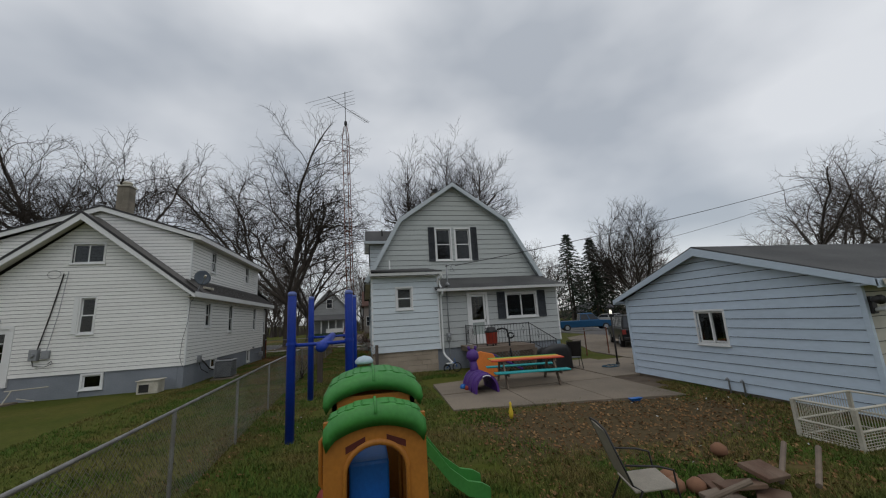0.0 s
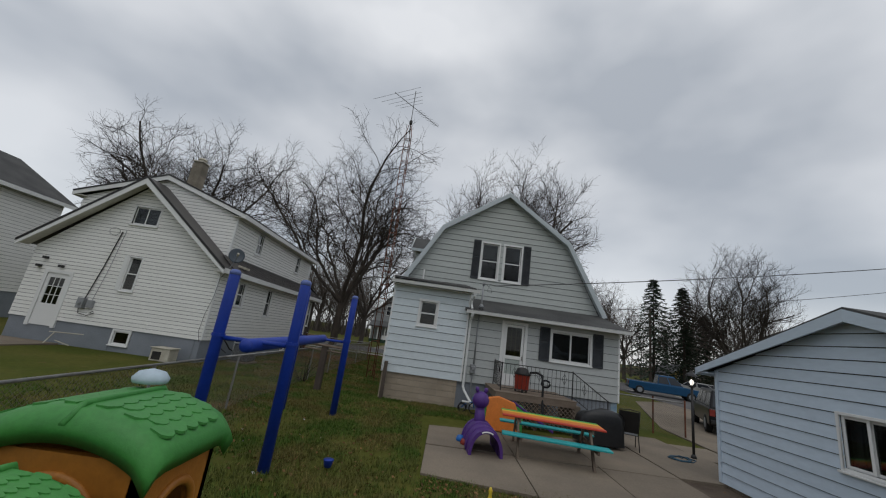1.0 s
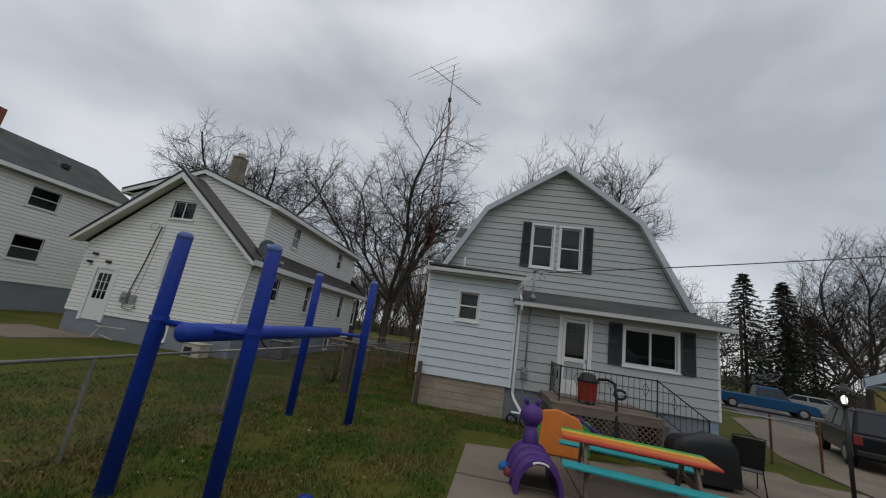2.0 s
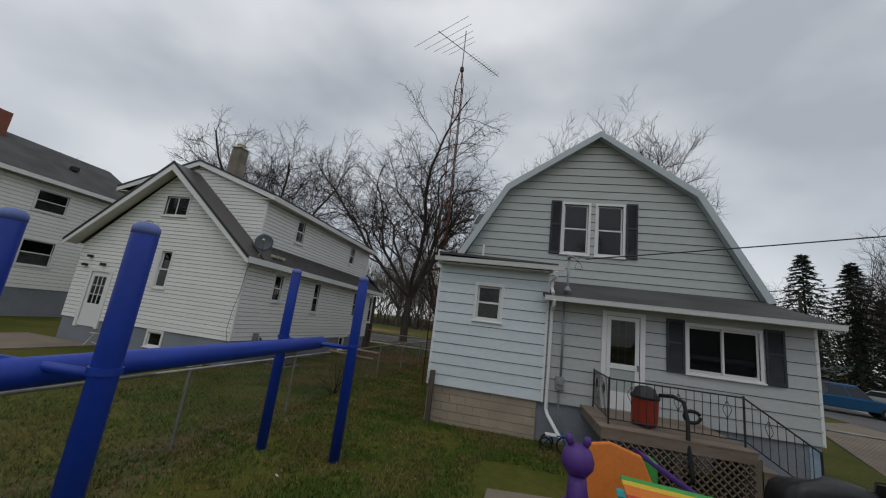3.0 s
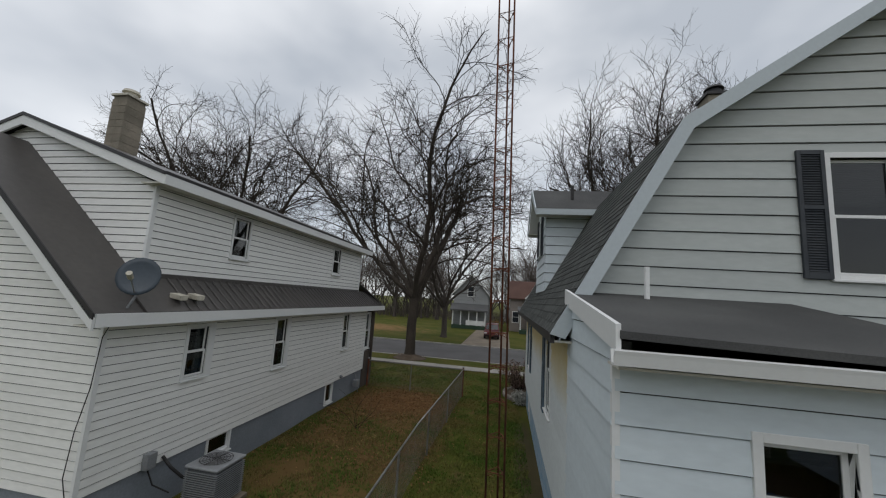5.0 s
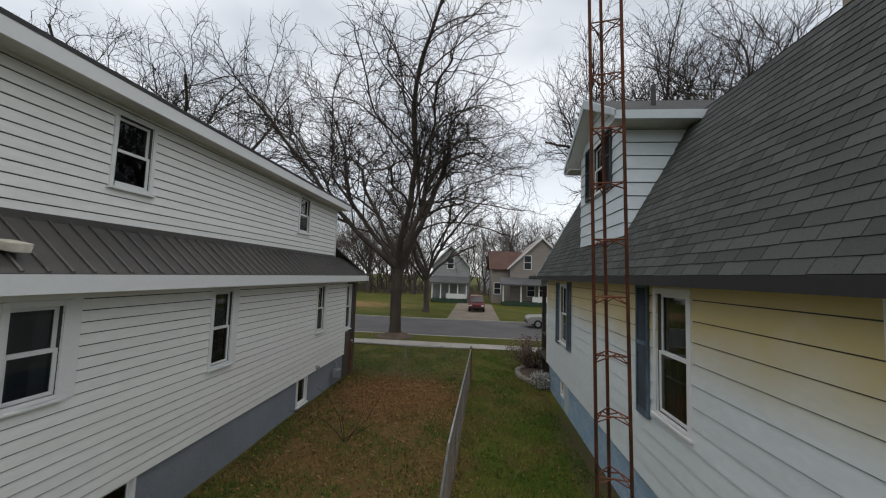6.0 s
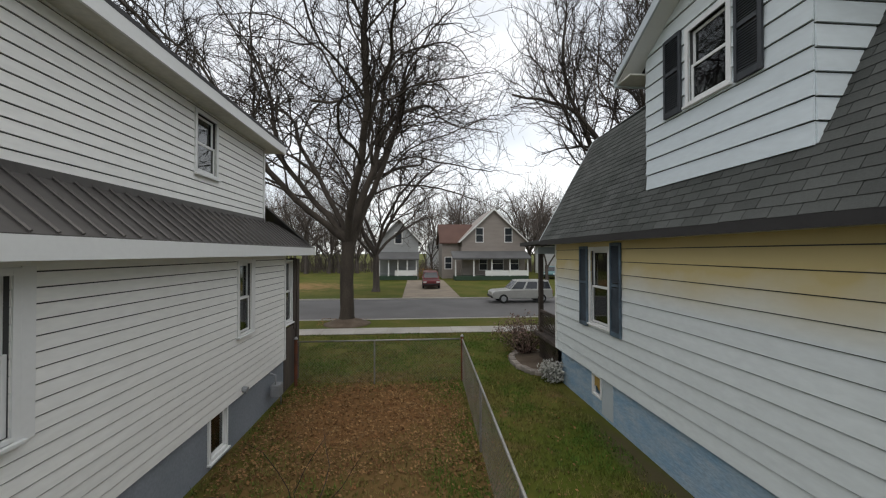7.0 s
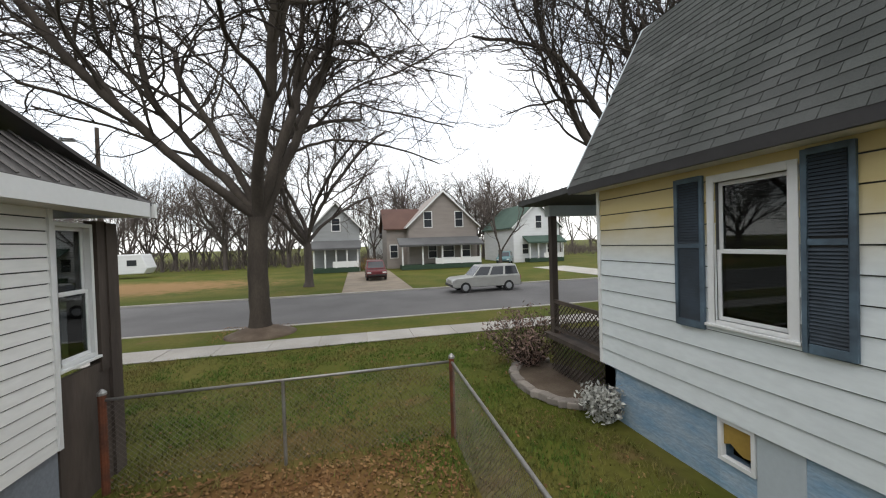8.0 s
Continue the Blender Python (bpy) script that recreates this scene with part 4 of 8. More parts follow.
for sg in (-1, 1):
    s.prism([(LC + sg * 4.26, 3.56), (LC + sg * 4.26, 3.74), (LC, 7.14), (LC, 6.87)], LY0 - 0.5, LY0 - 0.46, lambda p, q, n: (p, n, q))
parts("rake_board", s, M_TRIM, nroof, "white rake boards")
s = Shape()
for sg in (-1, 1):
    s.prism([(LC + sg * 4.27, 3.73), (LC + sg * 4.27, 3.83), (LC, 7.25), (LC, 7.13)], LY0 - 0.515, LY0 - 0.495, lambda p, q, n: (p, n, q))
parts("drip_edge", s, M_DARKEDGE, nroof, "dark drip edge")
s = Shape()
for sg in (-1, 1):
    sloped(s, (LC + sg * 4.2, LY0 - 0.48, 3.70), (LC + sg * 4.2, LY0 - 0.02, 3.70), (LC, LY0 - 0.02, 7.09), (LC, LY0 - 0.48, 7.09), 0.03)
parts("soffit", s, M_SOFFIT, nroof)
s = Shape()
sloped(s, (-7.24, 18.0, 3.82), (-7.24, 30.55, 3.82), (-7.98, 29.6, 4.46), (-7.98, 18.0, 4.46), 0.05)
skirt = part("skirt_roof", s, M_METALROOF, nhouse, "brown ribbed metal skirt roof")
s = Shape()
y = 18.9
while y < 30.3:
    s.tube([(-7.235, y, 3.84), (-7.97, min(y, 29.55), 4.475)], 0.014, 4)
    y += 0.23
part("rib", s, M_METALROOF, skirt)
s = Shape()
for x0, x1, z0, z1, mt in ((-7.27, -7.235, 3.60, 3.81, 0),):
    s.box(x0, x1, 17.2, 30.47, z0, z1)
parts("fascia", s, M_TRIM, skirt, "white fascia board")
part("soffit", Shape().box(LX - 0.01, -7.26, 17.2, 30.45, 3.60, 3.625), M_SOFFIT, skirt)
part("flashing", Shape().box(-7.975, -7.935, 18.36, 28.77, 4.36, 4.52), M_METALROOF, skirt)
# front hip of the skirt over the enclosed porch
part("porch_roof", sloped(Shape(), (-7.24, 30.55, 3.82), (-15.8, 30.55, 3.82), (-15.0, 28.76, 4.9), (-7.98, 28.76, 4.9), 0.05), M_METALROOF, skirt)
part("fascia", Shape().box(-15.8, -7.2, 30.53, 30.58, 3.60, 3.80), M_TRIM, skirt)
UPX, UPZ, UPR = 3.90, 6.46, 7.80
s = Shape()
for sg in (-1, 1):
    sloped(s, (LC + sg * UPX, 18.2, UPZ), (LC + sg * UPX, 29.1, UPZ), (LC, 29.1, UPR), (LC, 18.2, UPR), 0.06)
uroof = part("upper_roof", s, M_METALROOF, nhouse, "low-pitched brown metal upper roof")
s = Shape()
for sg in (-1, 1):
    s.prism([(LC + sg * UPX, UPZ - 0.24), (LC + sg * UPX, UPZ - 0.06), (LC, UPR - 0.06), (LC, UPR - 0.26)], 18.18, 18.22, lambda p, q, n: (p, n, q))
    s.prism([(LC + sg * UPX, UPZ - 0.24), (LC + sg * UPX, UPZ - 0.06), (LC, UPR - 0.06), (LC, UPR - 0.26)], 29.08, 29.12, lambda p, q, n: (p, n, q))
    x0, x1 = sorted((LC + sg * (UPX - 0.0), LC + sg * (UPX + 0.035)))
    s.box(x0, x1, 18.18, 29.12, UPZ - 0.24, UPZ - 0.05)
parts("fascia", s, M_TRIM, uroof, "white fascia and rake boards")
s = Shape()
for sg in (-1, 1):
    x0, x1 = sorted((LC + sg * (UPX + 0.04), LC + sg * (UPX - 0.02)))
    s.box(x0, x1, 18.17, 29.13, UPZ - 0.05, UPZ + 0.012)
    s.prism([(LC + sg * UPX, UPZ - 0.05), (LC + sg * UPX, UPZ + 0.015), (LC, UPR + 0.015), (LC, UPR - 0.06)], 18.16, 18.2, lambda p, q, n: (p, n, q))
parts("drip_edge", s, M_DARKEDGE, uroof, "dark drip edge")
s = Shape()
for sg in (-1, 1):
    x0, x1 = sorted((LC + sg * UPX, LC + sg * 3.36))
    s.box(x0, x1, 18.2, 29.1, UPZ - 0.22, UPZ - 0.19)
parts("soffit", s, M_SOFFIT, uroof)
# enclosed front porch with an old window between dark posts
np_ = part("front_porch", Shape().box(LX - 0.08, LX - 0.02, LY1 + 0.02, 30.3, -0.1, 1.62).box(LX - 0.5, LX - 0.02, 30.2, 30.3, 1.6, 3.5), M_OLDWOOD, nhouse, "rotten dark wood porch wall")
part("post", Shape().box(LX - 0.14, LX + 0.0, 30.0, 30.2, 1.5, 3.52), M_OLDWOOD, np_)
part("post", Shape().box(LX - 0.14, LX + 0.02, 30.16, 30.38, -0.1, 3.5), M_OLDWOOD, np_)
window(nhouse, Face((LX - 0.06, 0, 0), (0, 1, 0), (1, 0, 0)), 29.36, 29.92, 1.78, 3.42, blind=("blind", 0.45), casing=0.05, label="old porch window with a broken blind")

# chimney
ch = thing("chimney", "stained grey block chimney with a white metal cap", "chimney", (-11.95, 20.5, 7.4))
part("shaft", Shape().box(-12.18, -11.70, 20.25, 20.75, 6.9, 9.45), M_CHIMNEY, ch, bevel=0.01)
s = Shape()
for row in range(11):
    z = 7.05 + row * 0.21
    for k in range(2):
        part("block", Shape().box(-12.195 + k * 0.255, -12.195 + k * 0.255 + 0.248, 20.235, 20.765, z, z + 0.2), M_CHIMNEY, ch)
part("cap", Shape().box(-12.23, -11.65, 20.2, 20.8, 9.45, 9.51).lathe([(0.16, 0), (0.16, 0.12), (0.22, 0.14), (0.18, 0.22), (0.05, 0.26)], 14, (-11.94, 20.5, 9.51)), M_CREAM, ch, "pale metal chimney cap")


# ---- garage ----
GX, GY0, GY1 = 8.10, 5.2, 11.08
garage = thing("garage", "pale blue-sided garage with a low grey roof", "garage", (12, 8.6, 0))
F_G = Face((GX, 0, 0), (0, 1, 0), (-1, 0, 0))
wall(garage, "wall", F_G, [(0.06, GY0, GY1), (2.40, GY0, GY1), (3.42, 8.02, 8.26)], [(7.82, 8.56, 1.15, 1.92)], 0.205, M_GARAGE)
wall(garage, "wall", Face((0, GY0, 0), (1, 0, 0), (0, -1, 0)), [(0.06, GX, 16), (2.4, GX, 16)], [], 0.205, mat("dusty_cream_siding", (0.48, 0.46, 0.38), 0.5, None, 1, 8, 0.5, 0.05, rand=0.04))
wall(garage, "wall", Face((0, GY1, 0), (1, 0, 0), (0, 1, 0)), [(0.06, GX, 16), (2.4, GX, 16)], [], 0.205, M_GARAGE)
wall(garage, "wall", Face((16, 0, 0), (0, 1, 0), (1, 0, 0)), [(0.06, GY0, GY1), (2.40, GY0, GY1), (3.42, 8.02, 8.26)], [], 0.205, M_GARAGE)
part("footing", Shape().box(GX + 0.02, 15.98, GY0 + 0.02, GY1 - 0.02, -0.3, 0.06), M_CONC, garage)
window(garage, F_G, 7.82, 8.56, 1.15, 1.92, "slider", casing=0.05, blind=("curtain", 0.3))
s = Shape()
gm = (GY0 + GY1) / 2
for sg in (-1, 1):
    sloped(s, (GX - 0.22, gm + sg * 3.28, 2.42), (16.3, gm + sg * 3.28, 2.42), (16.3, gm, 3.60), (GX - 0.22, gm, 3.60), 0.06)
groof = part("roof", s, M_SHINGLE2, garage, "low grey shingle roof")
s = Shape()
for sg in (-1, 1):
    s.prism([(gm + sg * 3.30, 2.26), (gm + sg * 3.30, 2.39), (gm, 3.56), (gm, 3.36)], GX - 0.24, GX - 0.20, lambda p, q, n: (n, p, q))
    y0, y1 = sorted((gm + sg * 3.28, gm + sg * 3.32))
    s.box(GX - 0.24, 16.3, y0, y1, 2.24, 2.39)
parts("fascia", s, M_GARAGE, groof)
for y in (GY0 - 0.03, GY1 - 0.05):
    part("corner_board", Shape().box(GX - 0.04, GX + 0.03, y, y + 0.08, 0.06, 2.38), M_GARAGE, garage)
parts("soffit", Shape().box(GX - 0.2, 16.2, GY0 - 0.36, GY0, 2.29, 2.32).box(GX - 0.2, 16.2, GY1, GY1 + 0.36, 2.29, 2.32), M_GARAGE, groof)
part("gutter", Shape().prism([(GY0 - 0.40 - p, 2.38 + q) for p, q in GUT], GX - 0.2, 16.3, lambda p, q, n: (n, p, q)), M_CREAM, groof)


# ---- bare trees ----
def grow(seed, fork, crown, trunk=0.40, limbs=5, rise=(48, 72), gaps=(0.8, 0.45, 0.26), droop=0.3, tip=0.011, twig=0.8, arch=0.05):
    """A bare tree at the origin: limbs arch out of a fork, branch and branch again, and end at a lumpy crown (radius, middle, half height)."""
    rnd = random.Random(seed)
    rx, zc, rz = crown
    wood, twigs = Shape(), Shape()

    def room(p):
        """Under 1 inside the crown."""
        q = Vector((p.x / rx, p.y / rx, (p.z - zc) / rz))
        u = q.normalized() * 2.1
        return q.length / (1 + 0.20 * noise.noise((u.x + seed, u.y, u.z)) + 0.08 * noise.noise((u.x * 2.6, u.y * 2.6 + seed, u.z * 2.6)))

    def side_of(d, turn, up):
        a = d.cross(Vector((0, 0, 1)) if abs(d.z) < 0.95 else Vector((1, 0, 0))).normalized()
        b = a.cross(d)
        return (a * math.cos(turn) + b * math.sin(turn) + Vector((0, 0, up))).normalized()

    def branch(p, d, r, length, level):
        step = (0.5, 0.42, 0.34, 0.25)[level]
        n = max(3, int(length / step))
        wig = (0.05, 0.085, 0.15, 0.22)[level]
        pts, rs, turn, due = [p], [r], rnd.uniform(0, 6.28), rnd.uniform(0.7, 1.2) * (0.20 * length if level == 1 else 0.22 * length if level == 2 else 0.15)
        for k in range(n):
            f = (k + 1) / n
            out = Vector((p.x, p.y, 0))
            out = out.normalized() if out.length > 0.3 else Vector((0, 0, 0))
            pull = arch * (f if level == 1 else 0.6 if level > 1 else 0)
            d = (d + Vector((rnd.gauss(0, wig), rnd.gauss(0, wig), rnd.gauss(0, wig * 0.8))) + out * pull - Vector((0, 0, droop * 0.06 * f if level > 1 else pull * 0.5))).normalized()
            q = p + d * step
            if level and room(q) > (1.0 if level < 3 else 1.06) and room(q) > room(p):
                break
            p = q
            pts.append(p)
            now = max(tip, r * (1 - f) ** 0.75 + tip * f)
            rs.append(now)
            due -= step
            while due <= 0 and 0 < level:
                due += gaps[level - 1] * rnd.uniform(0.7, 1.3)
                turn += 2.4 + rnd.uniform(-0.5, 0.5)
                a = radians(rnd.uniform(32, 62))
                e = (d * math.cos(a) + side_of(d, turn, 0.25 if droop > 0 else 0.55) * math.sin(a)).normalized()
                if level < 3:
                    ln = (length * (1 - 0.72 * f) * rnd.uniform(0.36, 0.62) + 0.5) if level == 1 else (length * (1 - 0.6 * f) * rnd.uniform(0.35, 0.6) + 0.35)
                    branch(p, e, max(tip, now * (rnd.uniform(0.30, 0.46) if level == 1 else rnd.uniform(0.38, 0.55))), ln, level + 1)
                else:
                    t, g, m = [p], e, rnd.uniform(0.45, 1.1) * twig
                    for j in range(2):
                        t.append(t[-1] + g * m / 2)
                        g = (g + Vector((rnd.gauss(0, .2), rnd.gauss(0, .2), -droop * (0.5 + 0.6 * j) + rnd.gauss(0, .15)))).normalized()
                    twigs.tube(t, [tip * 0.75, tip * 0.6, tip * 0.35], 3, cap=False)
        if level == 1 and len(pts) > 6:
            k = int(len(pts) * rnd.uniform(0.28, 0.42))
            d0 = (pts[k + 1] - pts[k]).normalized()
            branch(pts[k], (d0 + side_of(d0, rnd.uniform(0, 6.28), 0.2) * 0.55).normalized(), rs[k] * 0.62, length * 0.55, 2)
        (wood if level < 2 or r > 0.03 else twigs).tube(pts, rs, (12, 8, 5, 3)[level], cap=False)
        return p, d

    pts, rs, p = [], [], Vector((0, 0, 0))
    steps = max(4, int(fork / 0.4))
    for k in range(steps + 1):
        f = k / steps
        pts.append(p.copy())
        rs.append(trunk * (1.0 - 0.10 * f + 0.40 * max(0.0, 1 - f * 6) ** 2))
        p = p + Vector((rnd.gauss(0, .02), rnd.gauss(0, .02), fork / steps))
    wood.tube(pts, rs, 14, cap=False)
    a0 = rnd.uniform(0, 6.28)
    for k in range(limbs):
        a = a0 + 2 * math.pi * (k + rnd.uniform(-0.2, 0.2)) / limbs
        el = radians(rnd.uniform(*rise) + (8 if k % 2 else -4))
        d = Vector((math.cos(a) * math.cos(el), math.sin(a) * math.cos(el), math.sin(el)))
        base = pts[-1 - k % 2] - Vector((0, 0, 0.05))
        branch(base, d, trunk * rnd.uniform(0.42, 0.58), (rz + rx) * 1.02, 1)
    return wood, twigs


def tree_kind(name, label, far=False, *args, **more):
    wood, twigs = grow(*args, **more)
    root = thing(name, label, "tree", group="bare street trees")
    part("trunk", wood, M_BARKHAZE if far else M_BARK, root, "rough grey-brown trunk and limbs", smooth=True, fix=False)
    part("crown", twigs, M_TWIGHAZE if far else M_TWIG, root, "bare twigs", fix=False)
    return root


def put(x, y, turn=0, size=1.0, z=-0.05):
    return pose(x, y, z, 0, 0, turn) @ Matrix.Diagonal((size, size, size, 1))


oak = tree_kind("bare_tree", "large leafless tree with drooping twigs by the street", False, 11, 4.3, (9.5, 14.0, 9.8), trunk=0.36, limbs=7, rise=(46, 76), gaps=(0.60, 0.42, 0.24), droop=0.40, tip=0.0122, twig=0.8, arch=0.014)
oak.matrix_basis = put(-7.75, 38.55, 20)
ash = tree_kind("bare_tree", "tall leafless tree with upswept twigs", False, 5, 4.4, (7.8, 14.6, 9.8), trunk=0.36, limbs=7, rise=(52, 80), gaps=(0.64, 0.43, 0.28), droop=-0.2, tip=0.0112, twig=0.9, arch=0.0)
ash.matrix_basis = put(8.6, 38.5, 0, 1.0)
elm = tree_kind("bare_tree", "large leafless spreading tree beyond the lots", True, 23, 4.0, (8.2, 12.0, 8.6), trunk=0.38, limbs=7, rise=(42, 74), gaps=(0.77, 0.48, 0.32), droop=0.25, tip=0.013, twig=0.9, arch=0.012)
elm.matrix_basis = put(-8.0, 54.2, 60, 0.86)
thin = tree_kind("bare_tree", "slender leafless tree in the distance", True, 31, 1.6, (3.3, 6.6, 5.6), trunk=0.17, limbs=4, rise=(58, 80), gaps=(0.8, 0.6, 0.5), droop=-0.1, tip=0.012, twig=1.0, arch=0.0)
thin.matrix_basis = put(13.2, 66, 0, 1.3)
copy_thing(oak, put(-28, 44, 130, 1.12))
# The five with y below zero are unseen, added to darken window reflections.
for x, y, turn, size in ((-52, 40, 0, 0.95), (-46, 62, 80, 0.9), (36, 22, 120, 0.8), (44, 20, 40, 0.85), (40, 50, 200, 0.8), (32, 60, 0, 0.85), (6, 84, 30, 1.0), (18, 88, 100, 1.1), (-24, 86, 10, 1.1), (-24, -20, 10, 1.0), (-7, -26, 80, 1.1), (9, -19, 160, 0.95), (25, -24, 220, 1.1), (-38, -8, 300, 1.0)):
    copy_thing(elm, put(x, y, turn, size))
for x, y, turn, size in ((15.5, 41, 90, 0.62), (30, 36, 200, 0.62)):
    copy_thing(ash, put(x, y, turn, size))
rnd = random.Random(4)
for k in range(80):
    copy_thing(thin, put(-78 + 66 * rnd.random(), 84 + 26 * rnd.random(), rnd.uniform(0, 360), rnd.uniform(0.7, 1.35)))
for k in range(46):
    copy_thing(thin, put(-6 + 58 * rnd.random(), 92 + 24 * rnd.random(), rnd.uniform(0, 360), rnd.uniform(0.8, 1.4)))
for k in range(40):
    copy_thing(thin, put(32 + 50 * rnd.random(), 30 + 55 * rnd.random(), rnd.uniform(0, 360), rnd.uniform(0.6, 1.0)))
for k in range(10):
    copy_thing(thin, put(-70 + 26 * rnd.random(), 24 + 30 * rnd.random(), rnd.uniform(0, 360), rnd.uniform(0.9, 1.2)))

# brushwood along the far edge of the lots
s = Shape()
for k in range(9500):
    a = rnd.random()
    x, y = -100 + 200 * a, 86 + 30 * rnd.random()
    if k % 4 == 0:
        x, y = 48 + 30 * rnd.random(), 22 + 70 * rnd.random()
    h = 1.2 + 3.6 * rnd.random() * (0.6 + 0.4 * math.sin(x * 0.21))
    p, d, q = Vector((x, y, -0.1)), Vector((rnd.gauss(0, .35), rnd.gauss(0, .35), 1)), []
    for j in range(4):
        q.append(p.copy())
        p = p + d * h / 3
        d = d + Vector((rnd.gauss(0, .3), rnd.gauss(0, .3), 0))
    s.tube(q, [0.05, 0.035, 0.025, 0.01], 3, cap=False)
brush = part("brushwood", s, M_TWIGHAZE, None, "dense grey-brown leafless brush along the far lots", fix=False, kind="stuff")
tagged(brush, category="brush")


# ---- chain-link fences ----
def chain_fence(pts, posts, label, high=1.2, gap=0.075):
    f = thing("chain_link_fence", label, "fence", (*pts[0], 0))
    for a, b in zip(pts, pts[1:]):
        a, b = Vector((*a, 0)), Vector((*b, 0))
        length, d = (b - a).length, (b - a).normalized()
        part("top_rail", Shape().tube([a + Vector((0, 0, high)), b + Vector((0, 0, high))], 0.022, 8), M_GALV, f, smooth=True)
        s, k = Shape(), 0.0
        while k < length + high:
            for sg in (0, 1):
                u0, u1 = k, k - (high - 0.05)
                z0, z1 = (0.04, high - 0.01) if sg else (high - 0.01, 0.04)
                t0, t1 = 0.0, 1.0
                if u0 > length:
                    t0 = (u0 - length) / (u0 - u1)
                if u1 < 0:
                    t1 = u0 / (u0 - u1)
                if t1 > t0:
                    p0, p1 = u0 + (u1 - u0) * t0, u0 + (u1 - u0) * t1
                    s.tube([a + d * p0 + Vector((0, 0, z0 + (z1 - z0) * t0)), a + d * p1 + Vector((0, 0, z0 + (z1 - z0) * t1))], 0.0022, 3, cap=False)
            k += gap
        part("wire_mesh", s, M_FENCEW, f, "rusted diamond wire mesh", fix=False)
    for x, y, r, h in posts:
        p = part("post", Shape().tube([(x, y, -0.2), (x, y, h)], r, 10), M_GALV if r < 0.03 else M_RUST, f, smooth=False)
        if r > 0.03:
            part("cap", Shape().lathe([(r + 0.008, 0), (r + 0.008, 0.03), (r * 0.6, 0.06), (0.01, 0.075)], 10, (x, y, h - 0.01)), M_GALV, p)
    return f


line_posts = [(-3.2 + 0.012 * (y - 6) + 0.0, y, 0.022, 1.2) for y in (0.4, 3.3, 6.1, 8.8, 11.6, 14.5, 17.4, 20.3, 23.2, 26.1)]
FX1 = -2.87
fx = lambda y: float(np.interp(y, (-4, 11, 22, 29.7), (-2.55, -3.04, -3.13, FX1)))
chain_fence([(fx(-4), -4), (fx(11), 11), (fx(22), 22), (fx(29.7), 29.7)], [(fx(p[1]), p[1], 0.024, 1.2) for p in line_posts] + [(fx(29.7), 29.7, 0.042, 1.27)], "weathered chain-link fence along the lot line")
chain_fence([(fx(29.7), 29.72), (-7.5, 29.72)], [(-5.35, 29.72, 0.024, 1.2), (-7.5, 29.72, 0.045, 1.28)], "chain-link fence across the front of the side yard")
chain_fence([(8.3, 16.6), (10.9, 16.2)], [(8.4, 16.6, 0.03, 1.25), (9.85, 16.4, 0.03, 1.25), (10.9, 16.2, 0.03, 1.25)], "chain-link gate beside the driveway", 1.15)


# ---- play frame of blue posts ----
frame_set = thing("climbing_frame", "blue plastic-sleeved climbing frame with a padded beam", "climbing frame", (-1.4, 10.5, 0))
POSTS = ((-1.92, 8.46, 2.86), (-0.80, 8.59, 2.86), (-2.07, 12.39, 3.03), (-0.80, 12.52, 3.03))
for x, y, h in POSTS:
    p = part("post", Shape().tube([(x, y, -0.1), (x, y, h - 0.06), (x, y, h - 0.02), (x, y, h)], [0.085, 0.085, 0.07, 0.03], 16), M_BLUEP, frame_set, smooth=True)
    part("cap", Shape().lathe([(0.087, 0), (0.087, 0.05), (0.06, 0.085), (0.01, 0.095)], 14, (x, y, h - 0.08)), mat("pale_worn_cap", (0.12, 0.17, 0.42), 0.5), p, smooth=True)
    part("collar", Shape().lathe([(0.1, 0), (0.1, 0.05)], 14, (x, y, 1.80)), M_BLUEP, p)
for a, b in ((0, 1), (2, 3)):
    x0, y0, _ = POSTS[a]
    x1, y1, _ = POSTS[b]
    part("cross_bar", Shape().tube([(x0, y0, 1.79), (x1, y1, 1.79)], 0.036, 10), M_BLUEP, frame_set, smooth=True)
part("beam", Shape().tube([(-1.32, 8.14, 1.74), (-1.32, 8.18, 1.74), (-1.46, 12.60, 1.80), (-1.46, 12.64, 1.80)], [0.07, 0.105, 0.105, 0.07], 16), M_BLUEP, frame_set, "padded blue beam", smooth=True)

# ---- antenna tower ----
tower = thing("antenna_tower", "rusty triangular lattice antenna tower beside the house", "antenna", (-1.10, 20.45, 0))
TW, TH = 0.21, 12.75
legs = [(-1.10 + TW * math.cos(a), 20.45 + TW * math.sin(a)) for a in (radians(200), radians(320), radians(80))]
for x, y in legs:
    part("leg", Shape().tube([(x, y, -0.1), (x, y, TH), (-1.10 + (x + 1.05) * 0.35, 20.45 + (y - 20.45) * 0.35, TH + 0.7)], 0.021, 8), M_RUST, tower, smooth=True)
z, k = 0.35, 0
while z < TH - 0.1:
    s = Shape()
    for i in range(3):
        a, b = legs[i], legs[(i + 1) % 3]
        s.tube([(*a, z), (*b, z)], 0.009, 5)
        if k % 1 == 0:
            m = ((a[0] + b[0]) / 2, (a[1] + b[1]) / 2)
            s.tube([(*a, z - 0.085), (m[0], m[1], z), (*b, z - 0.085)], 0.008, 4)
    part("rung", s, M_RUST, tower)
    z, k = z + 0.68, k + 1
part("mast", Shape().tube([(-1.10, 20.45, TH + 0.2), (-1.10, 20.45, TH + 2.95)], 0.022, 8), M_ANT, tower)
part("rotor", Shape().lathe([(0.05, 0), (0.09, 0.06), (0.09, 0.22), (0.05, 0.28)], 10, (-1.10, 20.45, TH + 0.75)), M_BLACK, tower)
